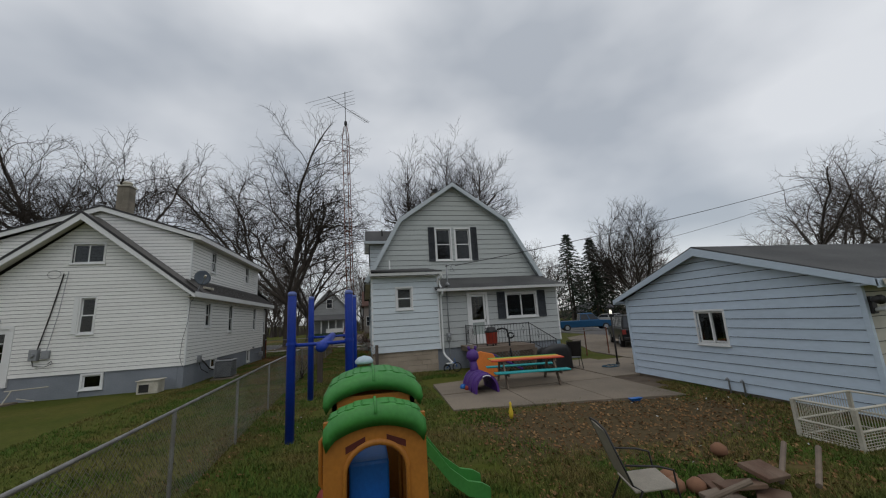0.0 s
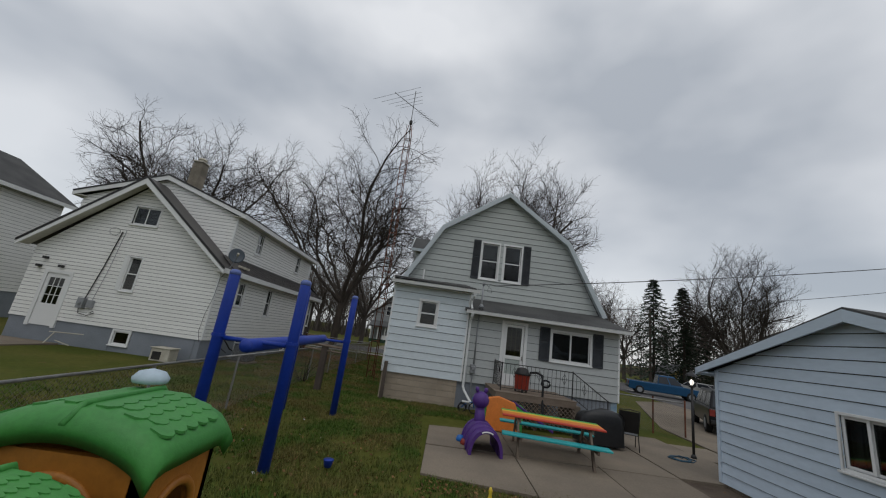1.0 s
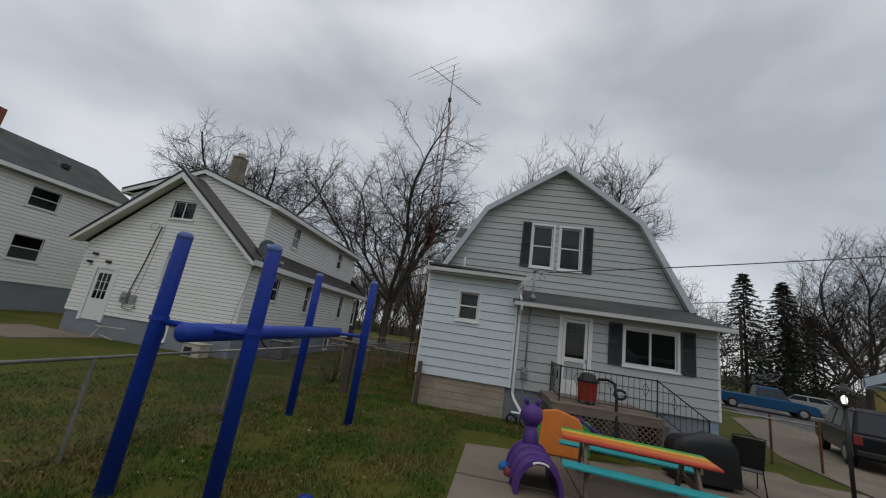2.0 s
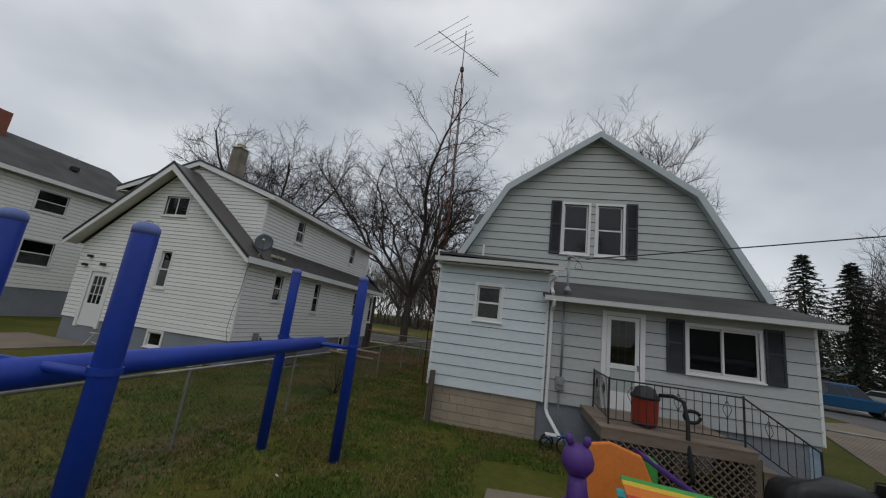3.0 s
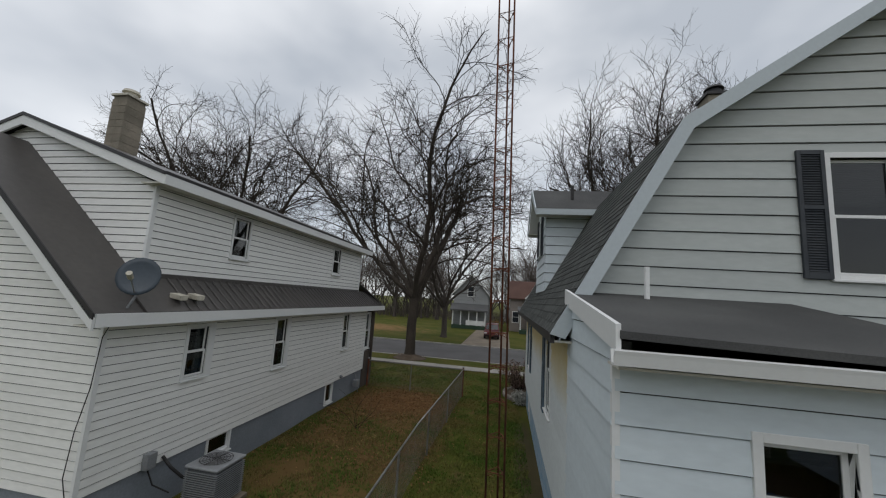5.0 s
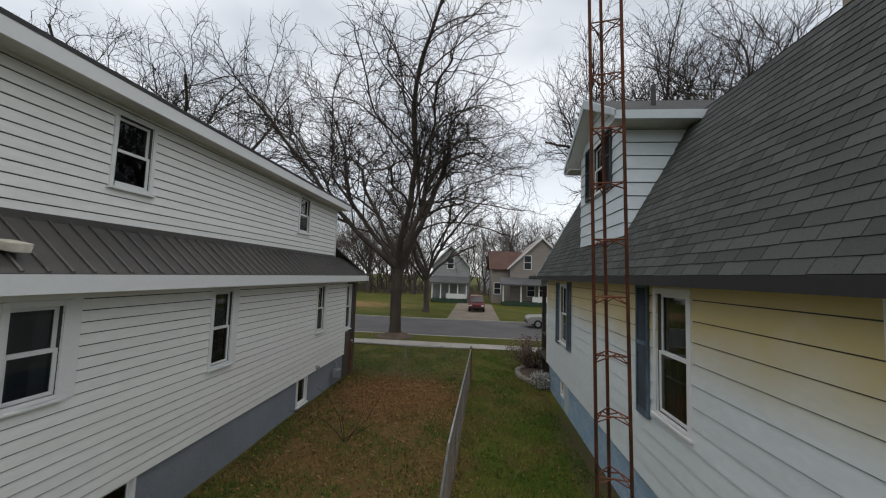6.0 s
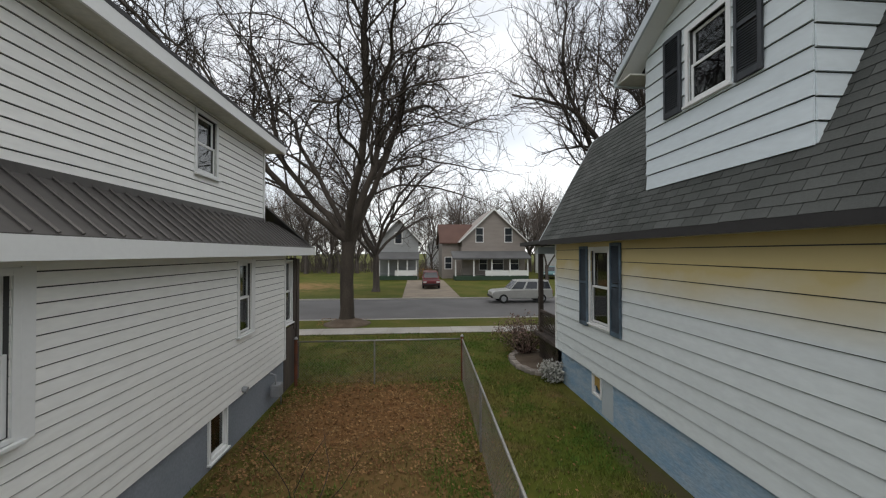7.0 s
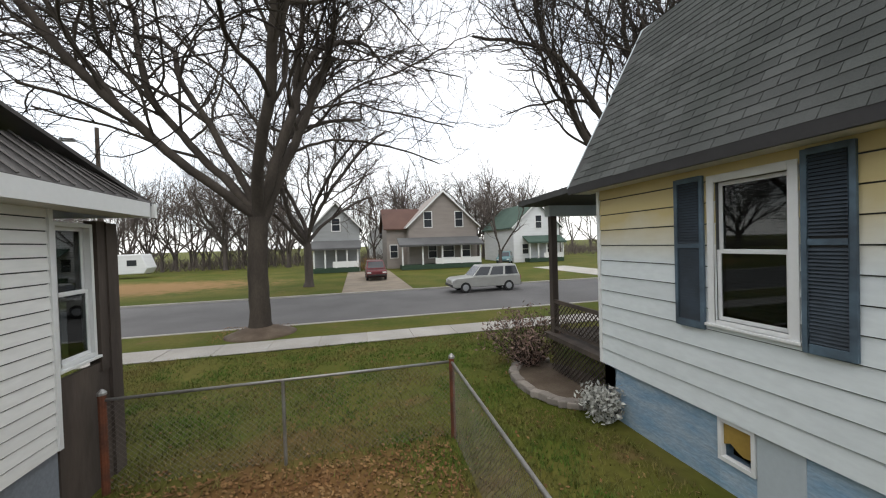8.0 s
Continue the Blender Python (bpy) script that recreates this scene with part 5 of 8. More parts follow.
boom = Vector((0.48, 0.88, 0.20)).normalized()
bc = Vector((-1.10, 20.45, TH + 1.9))
s = Shape().tube([bc - boom * 1.8, bc + boom * 3.0], 0.017, 5)
part("boom", s, M_ANT, tower)
cross = boom.cross(Vector((0, 0, 1))).normalized()
for k, (u, half) in enumerate([(-1.7, 1.5), (-1.25, 1.3), (-0.85, 1.1), (-0.5, 0.9), (-0.2, 0.75)] + [(0.55 + 0.22 * j, 0.2) for j in range(11)]):
    q = bc + boom * u
    part("element", Shape().tube([q - cross * half, q, q + cross * half], 0.010, 4), M_ANT, tower)


tower.matrix_basis = pose(-1.10, 20.45, 0, 0, -1.0, 0)     # it leans a little


# ---- patio and rear deck ----
patio = sheet("patio", 1.75, 9.0, 9.2, 12.6, -0.012, 0.1, M_SOIL, "cracked tan concrete patio slabs beside the lawn")
rnd = random.Random(8)
xs, fronts, backs = [1.52, 3.45, 5.3, 7.05, 9.2], [9.28, 8.96, 8.60, 8.22, 8.1], [12.68, 13.0, 13.4, 13.75, 13.75]
for i in range(4):
    for j, (t0, t1) in enumerate(((0, 0.5), (0.5, 1.0))):
        def edge(k, t):
            return (xs[k] + 0.15 * t, fronts[k] + (backs[k] - fronts[k]) * t)
        if i == 3 and j == 0:
            continue
        a, b, c, d = edge(i, t0), edge(i + 1, t0), edge(i + 1, t1), edge(i, t1)
        g, z = 0.012, 0.03 + rnd.uniform(-0.008, 0.012)
        poly = [(a[0] + g, a[1] + g), (b[0] - g, b[1] + g), (c[0] - g, c[1] - g), (d[0] + g, d[1] - g)]
        part("slab", Shape().prism(poly, -0.08, z, lambda p, q, n: (p, q, n)), M_CONC, patio, bevel=0.008)
for x0, x1, y0, y1 in ((7.3, 9.2, 13.8, 15.2), (9.2, 10.45, 13.0, 14.6)):
    part("slab", Shape().box(x0, x1 - 0.02, y0, y1, -0.08, 0.022), M_CONC, patio, bevel=0.008)

deck = thing("rear_deck", "weathered wooden deck with lattice skirt by the rear door", "deck", (4.8, 14.9, 0))
DX0, DX1, DY0, DY1, DZ = 3.55, 6.05, 13.95, 15.95, 0.94
for k in range(16):
    y = DY0 + k * (DY1 - DY0) / 16
    part("deck_board", Shape().box(DX0, DX1, y + 0.004, y + 0.119, DZ - 0.03, DZ), M_WOOD, deck)
for x0, x1, y0, y1 in ((DX0 + 0.02, DX1 - 0.02, DY0 + 0.01, DY0 + 0.05), (DX0 + 0.02, DX0 + 0.06, DY0 + 0.05, DY1), (DX1 - 0.06, DX1 - 0.02, DY0 + 0.05, DY1)):
    part("joist", Shape().box(x0, x1, y0, y1, DZ - 0.2, DZ - 0.032), M_WOOD, deck)
for x in (DX0 + 0.05, 4.8, DX1 - 0.14):
    part("post", Shape().box(x, x + 0.09, DY0 + 0.06, DY0 + 0.15, -0.1, DZ - 0.2), M_WOOD, deck)
s = Shape()
for k in range(-8, 26):
    for sg in (-1, 1):
        a = DX0 + k * 0.13 if sg > 0 else DX1 - k * 0.13
        b = a + sg * 0.7
        ta, tb = sorted(((DX0 + 0.05 - a) / (b - a), (DX1 - 0.05 - a) / (b - a)))
        t0, t1 = max(0.0, ta), min(1.0, tb)
        if t1 - t0 > 0.05:
            s.tube([(a + (b - a) * t0, DY0 + 0.03 + 0.006 * sg, 0.04 + 0.7 * t0), (a + (b - a) * t1, DY0 + 0.03 + 0.006 * sg, 0.04 + 0.7 * t1)], 0.017, 4)
part("lattice", s, M_WOOD, deck, "diagonal wooden lattice")
for k in range(4):
    part("step", Shape().box(DX1 + k * 0.27, DX1 + 0.29 + k * 0.27, 14.4, 15.5, -0.1, DZ - 0.19 * (k + 1)), M_CONC, deck)

railing = thing("railing", "black wrought-iron railing with scrolls round the deck", "railing", (3.8, 14.3, DZ))
RZ = 1.76


def rail_run(p, q, step=0.13, scroll=True):
    p, q = Vector(p), Vector(q)
    d, n = q - p, max(2, round((q - p).xy.length / step))
    part("rail", Shape().tube([p, q], 0.016, 6), M_BLACK, railing)
    low = Vector((0, 0, DZ + 0.1 - RZ))
    part("rail", Shape().tube([p + low, q + low], 0.012, 6), M_BLACK, railing)
    for k in range(1, n):
        a = p + d * k / n
        part("baluster", Shape().tube([a, a + low], 0.007, 4), M_BLACK, railing)
        if scroll and k % 6 == 3:
            for sg in (-1, 1):
                pts = [a + d.normalized() * sg * (0.06 - 0.05 * math.cos(t * 0.9)) * (1 - t / 9) + Vector((0, 0, -0.1 - 0.045 * t)) for t in range(0, 8)]
                part("scroll", Shape().tube(pts, 0.006, 4), M_BLACK, railing)


rail_run((3.82, 15.9, RZ), (3.76, 14.25, RZ))
rail_run((3.76, 14.25, RZ), (6.0, 14.25, RZ))
rail_run((6.0, 14.25, RZ), (7.15, 14.3, RZ - 0.72))
for x, y, z in ((3.82, 15.9, RZ), (3.76, 14.25, RZ), (6.0, 14.25, RZ), (7.15, 14.3, RZ - 0.72)):
    part("post", Shape().tube([(x, y, z - 0.84), (x, y, z + 0.03)], 0.018, 6), M_BLACK, railing)

vac = thing("shop_vacuum", "red drum vacuum with black lid and hose on the deck", "vacuum", (4.5, 14.6, DZ))
part("drum", Shape().lathe([(0.2, 0.06), (0.22, 0.1), (0.24, 0.5), (0.25, 0.52)], 20, (4.5, 14.6, DZ)), mat("faded_red_plastic", (0.36, 0.045, 0.025), 0.5, None, 3, 20, 0.5, 0.06), vac, smooth=True)
part("lid", Shape().lathe([(0.26, 0.52), (0.26, 0.57), (0.2, 0.62), (0.18, 0.7), (0.1, 0.74), (0.01, 0.75)], 20, (4.5, 14.6, DZ)), M_BLACK, vac, smooth=True)
part("hose", Shape().tube([(4.72, 14.5, DZ + 0.62), (4.88, 14.3, DZ + 0.66), (5.0, 14.15, DZ + 0.6), (5.02, 14.05, DZ + 0.3), (5.0, 14.0, DZ - 0.05), (5.0, 13.86, 0.45), (5.0, 13.85, 0.3)], 0.035, 8), M_RUBBER, vac, smooth=True)
part("hose", Shape().tube([(5.12 + 0.13 * math.cos(a), 14.12, DZ + 0.38 + 0.1 * math.sin(a)) for a in np.linspace(0.4, 6.4, 14)], 0.03, 8), M_RUBBER, vac, smooth=True)
for a in (0.4, 2.5, 4.6):
    part("caster", Shape().tube([(4.5 + 0.2 * math.cos(a), 14.6 + 0.2 * math.sin(a), DZ + 0.002), (4.5 + 0.2 * math.cos(a), 14.6 + 0.2 * math.sin(a), DZ + 0.08)], 0.035, 8), M_BLACK, vac)

# ---- painted picnic table ----
table = thing("picnic_table", "wooden picnic table with rainbow-painted top and turquoise benches", "picnic table")
rain = (mat("red_paint", (0.55, 0.06, 0.03), 0.5, None, 3, 25, 0.4, 0.1), M_ORANGE, M_ORANGE, M_YELLOWP, M_LIME)
for k, m in enumerate(rain):
    part("top_board", Shape().box(-1.12, 1.12, -0.39 + k * 0.157, -0.39 + k * 0.157 + 0.15, 0.72, 0.758), m, table, bevel=0.01)
for sg in (-1, 1):
    for k in range(2):
        y = sg * 0.68 - 0.15 + k * 0.152
        part("bench_board", Shape().box(-1.12, 1.12, y, y + 0.146, 0.42, 0.458), M_TEAL, table, bevel=0.01)
for x in (-0.78, 0.78):
    for sg in (-1, 1):
        part("leg", Shape().hexa([(x, sg * 0.62, 0), (x + 0.045, sg * 0.62, 0), (x + 0.045, sg * 0.74, 0), (x, sg * 0.74, 0), (x, sg * 0.2, 0.72), (x + 0.045, sg * 0.2, 0.72), (x + 0.045, sg * 0.3, 0.72), (x, sg * 0.3, 0.72)]), M_WOOD, table)
    part("brace", Shape().box(x + 0.046, x + 0.085, -0.8, 0.8, 0.33, 0.42), M_WOOD, table)
    part("brace", Shape().box(x + 0.046, x + 0.085, -0.36, 0.36, 0.63, 0.72), M_WOOD, table)
table.matrix_basis = pose(4.42, 11.45, 0.03, 0, 0, -9)

# ---- caterpillar tunnel toy ----
cat_toy = thing("play_tunnel", "purple plastic caterpillar play tunnel with a round head", "play tunnel")
for k in range(3):
    s = Shape()
    y0, y1 = k * 0.36, k * 0.36 + 0.335
    n = 18
    outer = [(0.36 * math.cos(a), 0.50 * math.sin(a) ** 0.85 if math.sin(a) > 0 else 0) for a in np.linspace(0, math.pi, n)]
    inner = [(0.30 * math.cos(a), 0.43 * math.sin(a) ** 0.85 if math.sin(a) > 0 else 0) for a in np.linspace(0, math.pi, n)]
    for i in range(n - 1):
        o0, o1, i0, i1 = outer[i], outer[i + 1], inner[i], inner[i + 1]
        s.hexa([(o0[0], y0, o0[1]), (o1[0], y0, o1[1]), (i1[0], y0, i1[1]), (i0[0], y0, i0[1]), (o0[0], y1, o0[1]), (o1[0], y1, o1[1]), (i1[0], y1, i1[1]), (i0[0], y1, i0[1])])
    seg = part("segment", s, M_PURPLE, cat_toy)
    part("collar", Shape().tube([(0.36 * math.cos(a), y1 - 0.02, 0.50 * math.sin(a) ** 0.85) for a in np.linspace(0.02, math.pi - 0.02, 16)], 0.035, 6), M_PURPLE, seg, smooth=True)
for x, c in ((-0.36, M_SKYP), (-0.30, M_REDP), (0.36, M_SKYP)):
    for y in (0.55,):
        part("foot", Shape().lathe([(0.09, 0), (0.1, 0.05), (0.07, 0.12), (0.01, 0.14)], 12, (x * 1.15, y + (0.15 if c is M_REDP else 0.4), 0)), c, cat_toy, smooth=True)
part("neck", Shape().tube([(0, 0.95, 0.3), (0, 1.05, 0.62), (0, 1.1, 0.75)], [0.16, 0.12, 0.11], 12), M_PURPLE, cat_toy, smooth=True)
head = part("head", Shape().lathe([(0.02, 0), (0.12, 0.03), (0.19, 0.12), (0.2, 0.2), (0.16, 0.32), (0.07, 0.38), (0.01, 0.39)], 18, (0, 1.1, 0.72)), M_PURPLE, cat_toy, smooth=True)
for sg in (-1, 1):
    part("knob", Shape().tube([(sg * 0.08, 1.1, 1.06), (sg * 0.11, 1.1, 1.14), (sg * 0.11, 1.1, 1.2)], [0.03, 0.05, 0.04], 10), M_PURPLE, head, smooth=True)
part("mark", Shape().tube([(0.12 * math.cos(a) * 1.1, -0.012, 0.505 - 0.10 + 0.06 * math.sin(a)) for a in np.linspace(0.5, 2.6, 9)], 0.016, 6), M_TRIM, cat_toy, "white painted grin")
cat_toy.matrix_basis = pose(2.84, 10.62, 0.03, 0, 0, 2)

panel = thing("play_easel", "orange and green moulded play easel behind the tunnel", "toy", (3.6, 12.95, 0.03))
part("board", Shape().prism([(3.15, 0.05), (4.05, 0.05), (4.1, 0.45), (3.95, 0.8), (3.5, 0.92), (3.2, 0.86)], 12.9, 12.98, lambda p, q, n: (p, n + 0.12 * q, q)), M_ORANGE, panel, bevel=0.03)
part("foot", Shape().prism([(3.05, 0.03), (3.35, 0.03), (3.2, 0.85)], 13.0, 13.06, lambda p, q, n: (p, n + 0.12 * q, q)), M_LIME, panel, bevel=0.02)
tub = thing("toy_slide", "purple and green plastic toddler slide by the deck", "toy", (4.55, 13.3, 0.03))
part("chute", Shape().hexa([(4.0, 13.2, 0.72), (4.0, 13.55, 0.72), (5.1, 13.5, 0.12), (5.1, 13.15, 0.12), (4.0, 13.2, 0.80), (4.0, 13.55, 0.80), (5.1, 13.5, 0.2), (5.1, 13.15, 0.2)]), M_PURPLE, tub, bevel=0.02)
part("base", Shape().box(4.0, 4.25, 13.2, 13.55, 0.03, 0.7), M_LIME, tub, bevel=0.03)

# ---- covered grill, folding chair, lamp post, clutter ----
grill = thing("covered_grill", "barbecue grill under a sagging black vinyl cover", "grill", (6.3, 13.05, 0.03))
s, n, m = Shape(), 28, 9
for j in range(m):
    t = j / (m - 1)
    for i in range(n):
        a = 2 * math.pi * i / n
        e = 0.45
        cx, cy = math.copysign(abs(math.cos(a)) ** e, math.cos(a)), math.copysign(abs(math.sin(a)) ** e, math.sin(a))
        w = (1.0, 1.0, 0.99, 0.98, 0.97, 0.93, 0.78, 0.5, 0.02)[j]
        z = (0.08, 0.25, 0.4, 0.55, 0.7, 0.84, 0.95, 1.0, 1.02)[j]
        r = 1 + 0.05 * math.sin(a * 7 + j) * (1 - t) + 0.03 * math.sin(a * 13)
        s.v.append((6.3 + cx * 0.62 * w * r, 13.05 + cy * 0.34 * w * r, 0.03 + z * (0.88 + 0.06 * math.cos(a + 1))))
for j in range(m - 1):
    for i in range(n):
        a, b = j * n + i, j * n + (i + 1) % n
        s.f.append((a, b, b + n, a + n))
part("cover", s, M_COVER, grill, smooth=True)
for sg in (-1, 1):
    part("leg", Shape().tube([(6.3 + sg * 0.45, 13.05, 0.02), (6.3 + sg * 0.45, 13.05, 0.3)], 0.02, 6), M_BLACK, grill)


def folding_chair(label, m, seat_mat, sw=0.5):
    c = thing("patio_chair", label, "chair", group="patio chairs")
    part("seat", Shape().hexa([(-0.25, -0.24, 0.41), (0.25, -0.24, 0.41), (0.25, 0.22, 0.37), (-0.25, 0.22, 0.37), (-0.25, -0.24, 0.43), (0.25, -0.24, 0.43), (0.25, 0.22, 0.39), (-0.25, 0.22, 0.39)]), seat_mat, c, bevel=0.008)
    part("backrest", Shape().hexa([(-0.24, 0.23, 0.44), (0.24, 0.23, 0.44), (0.24, 0.25, 0.44), (-0.24, 0.25, 0.44), (-0.24, 0.44, 1.0), (0.24, 0.44, 1.0), (0.24, 0.46, 1.0), (-0.24, 0.46, 1.0)]), seat_mat, c, bevel=0.008)
    for sg in (-1, 1):
        part("leg", Shape().tube([(sg * 0.27, -0.3, 0), (sg * 0.26, -0.22, 0.4), (sg * 0.27, -0.2, 0.6), (sg * 0.27, -0.05, 0.64), (sg * 0.27, 0.3, 0.66)], 0.012, 6), M_BLACK, c, smooth=True)
        part("leg", Shape().tube([(sg * 0.26, 0.36, 0), (sg * 0.26, 0.15, 0.4), (sg * 0.25, 0.24, 0.45), (sg * 0.25, 0.46, 1.02)], 0.012, 6), M_BLACK, c, smooth=True)
    part("rail", Shape().tube([(-0.25, 0.46, 1.02), (0, 0.47, 1.05), (0.25, 0.46, 1.02)], 0.012, 6), M_BLACK, c, smooth=True)
    c.matrix_basis = m
    return c


M_MESHC = mat("tan_mesh_cloth", (0.30, 0.27, 0.22), 0.8, (0.22, 0.2, 0.165), 6, 60, 0.6, 0.2, 200)
folding_chair("black metal patio chair with tan mesh seat on the lawn", pose(2.38, 4.2, 0.0, 0, 0, 74) @ Matrix.Diagonal((0.92, 0.92, 0.92, 1)), M_MESHC)
folding_chair("black folding chair standing on the patio by the grill", pose(7.15, 13.2, 0.03, 0, 0, 160), M_COVER)

lamp = thing("lamp_post", "black lamp post with a lit glass lantern beside the patio", "lamp post", (8.90, 13.03, 0))
part("pole", Shape().tube([(8.90, 13.03, -0.1), (8.90, 13.03, 1.85)], 0.035, 10).lathe([(0.09, 0), (0.07, 0.08), (0.04, 0.14)], 10, (8.90, 13.03, 0.0)), M_BLACK, lamp, smooth=True)
part("lantern", Shape().lathe([(0.04, 0), (0.10, 0.04), (0.10, 0.05)], 6, (8.90, 13.03, 1.85)).lathe([(0.16, 0), (0.14, 0.04), (0.06, 0.1), (0.02, 0.16)], 6, (8.90, 13.03, 2.16)), M_BLACK, lamp)
glow = bpy.data.materials.new("lit_lantern_glass")
glow.use_nodes = True
gb = glow.node_tree.nodes["Principled BSDF"]
gb.inputs["Base Color"].default_value = (0.8, 0.78, 0.7, 1)
gb.inputs["Emission Color"].default_value, gb.inputs["Emission Strength"].default_value = (1, 0.95, 0.85, 1), 1.6
part("bulb", Shape().lathe([(0.03, 0), (0.05, 0.06), (0.045, 0.12), (0.01, 0.16)], 10, (8.90, 13.03, 1.92)), glow, lamp, "glowing bulb", smooth=True)
s = Shape()
for k in range(6):
    a = math.pi / 3 * k
    s.tube([(8.90 + 0.1 * math.cos(a), 13.03 + 0.1 * math.sin(a), 1.9), (8.90 + 0.15 * math.cos(a), 13.03 + 0.15 * math.sin(a), 2.17)], 0.008, 4)
part("cage", s, M_BLACK, lamp)

hose = thing("garden_hose", "tangled dull blue garden hose lying on the patio", "hose", (8.2, 12.6, 0.03))
rnd = random.Random(3)
part("coil", Shape().tube([(8.3 + 0.26 * math.cos(t * 0.8) * (0.6 + 0.03 * t) + rnd.uniform(-.06, .06), 12.7 + 0.25 * math.sin(t * 0.8 + 0.3) + rnd.uniform(-.05, .05), 0.05 + 0.005 * (t % 5)) for t in range(34)], 0.013, 6), mat("dull_blue_rubber", (0.02, 0.07, 0.11), 0.6), hose, smooth=True)

pin = thing("toy_pin", "yellow plastic bowling pin standing on bare soil", "toy", (2.51, 8.17, 0))
part("body", Shape().lathe([(0.03, 0), (0.045, 0.06), (0.05, 0.13), (0.025, 0.22), (0.022, 0.25), (0.03, 0.29), (0.015, 0.33)], 12, (2.51, 8.17, 0)), M_YELLOWP, pin, smooth=True)
cup = thing("toy_cup", "small dark blue toy bucket on the lawn", "toy", (0.03, 9.06, 0))
part("body", Shape().lathe([(0.06, 0), (0.08, 0.1), (0.085, 0.11)], 12, (0.03, 9.06, 0)), M_BLUEP, cup, smooth=True)
cup2 = thing("toy_boat", "pale blue plastic toy lying on the bare soil", "toy", (5.65, 8.3, 0))
part("body", Shape().hexa([(5.55, 8.25, 0.0), (5.75, 8.25, 0.0), (5.75, 8.33, 0.0), (5.55, 8.33, 0.0), (5.5, 8.2, 0.07), (5.82, 8.22, 0.07), (5.82, 8.36, 0.07), (5.5, 8.36, 0.07)]), M_SKYP, cup2, bevel=0.01)

# scooter leaning by the rear wall
sc = thing("tricycle", "small tricycle parked under the downspout", "tricycle", (2.95, 15.3, 0))
for x, y, r in ((2.75, 15.25, 0.13), (3.15, 15.2, 0.17), (2.8, 15.5, 0.13)):
    w = part("wheel", Shape().tube([(x + r * math.cos(a), y, r + r * math.sin(a)) for a in np.linspace(0, 2 * math.pi, 17)], 0.02, 6), M_RUBBER, sc, smooth=True)
part("frame", Shape().tube([(2.75, 15.35, 0.13), (2.9, 15.3, 0.3), (3.1, 15.22, 0.35), (3.15, 15.2, 0.17)], 0.018, 6).tube([(3.1, 15.22, 0.35), (3.07, 15.22, 0.5)], 0.014, 6), M_SKYP, sc, smooth=True)
part("seat", Shape().box(2.74, 2.98, 15.22, 15.4, 0.3, 0.34), M_TRIM, sc, bevel=0.015)

# ---- playhouse climber ----
ph = thing("playhouse_climber", "orange plastic playhouse climber with green tiled roofs and slide", "playhouse")


def arch_wall(name, w, z0, z1, ow, oz0, oz1, put_at, thick, material, label="", round_top=True):
    """A moulded wall with an arched opening through it."""
    s = Shape()
    n = 10
    arc = [(ow / 2 * math.cos(a), oz1 - ow / 2 * 0.7 + ow / 2 * 0.7 * math.sin(a)) for a in np.linspace(math.pi, 0, n)]
    s.prism([(-w / 2, z0), (-ow / 2, z0), (-ow / 2, z1), (-w / 2, z1)], 0, thick, put_at)
    s.prism([(ow / 2, z0), (w / 2, z0), (w / 2, z1), (ow / 2, z1)], 0, thick, put_at)
    for (a, b), (c, d) in zip(arc, arc[1:]):
        s.prism([(a, b), (c, d), (c, z1), (a, z1)], 0, thick, put_at)
    if oz0 > z0:
        s.prism([(-ow / 2, z0), (ow / 2, z0), (ow / 2, oz0), (-ow / 2, oz0)], 0, thick, put_at)
    ob = part(name, s, material, ph, label)
    rim = [(ow / 2 * 1.04 * math.cos(a), oz1 - ow / 2 * 0.7 + ow / 2 * 0.74 * math.sin(a)) for a in np.linspace(math.pi, 0, 14)]
    pts = [put_at(p, q, 0) for p, q in [(-ow / 2 * 1.04, oz0)] + rim + [(ow / 2 * 1.04, oz0)]]
    part("rim", Shape().tube(pts, 0.03, 6), material, ob, smooth=True)
    return ob


W2, D2 = 0.53, 0.42
arch_wall("front_wall", 2 * W2, 0.0, 1.42, 0.6, 0.35, 1.3, lambda p, q, n: (p, -D2 + n, q), 0.06, M_ORANGEP)
arch_wall("rear_wall", 2 * W2, 0.0, 1.42, 0.5, 0.75, 1.3, lambda p, q, n: (p, D2 - n, q), 0.06, M_ORANGEP)
arch_wall("side_wall", 2 * D2, 0.0, 1.42, 0.46, 0.72, 1.22, lambda p, q, n: (W2 - n, p, q), 0.06, M_ORANGEP)
arch_wall("side_wall", 2 * D2, 0.0, 1.42, 0.46, 0.4, 1.22, lambda p, q, n: (-W2 + n, p, q), 0.06, M_ORANGEP)
arch_wall("porch_wall", 1.16, 0.0, 1.30, 0.68, 0.0, 1.08, lambda p, q, n: (p, -1.02 + n, q), 0.08, M_ORANGEP, "orange arched porch front")
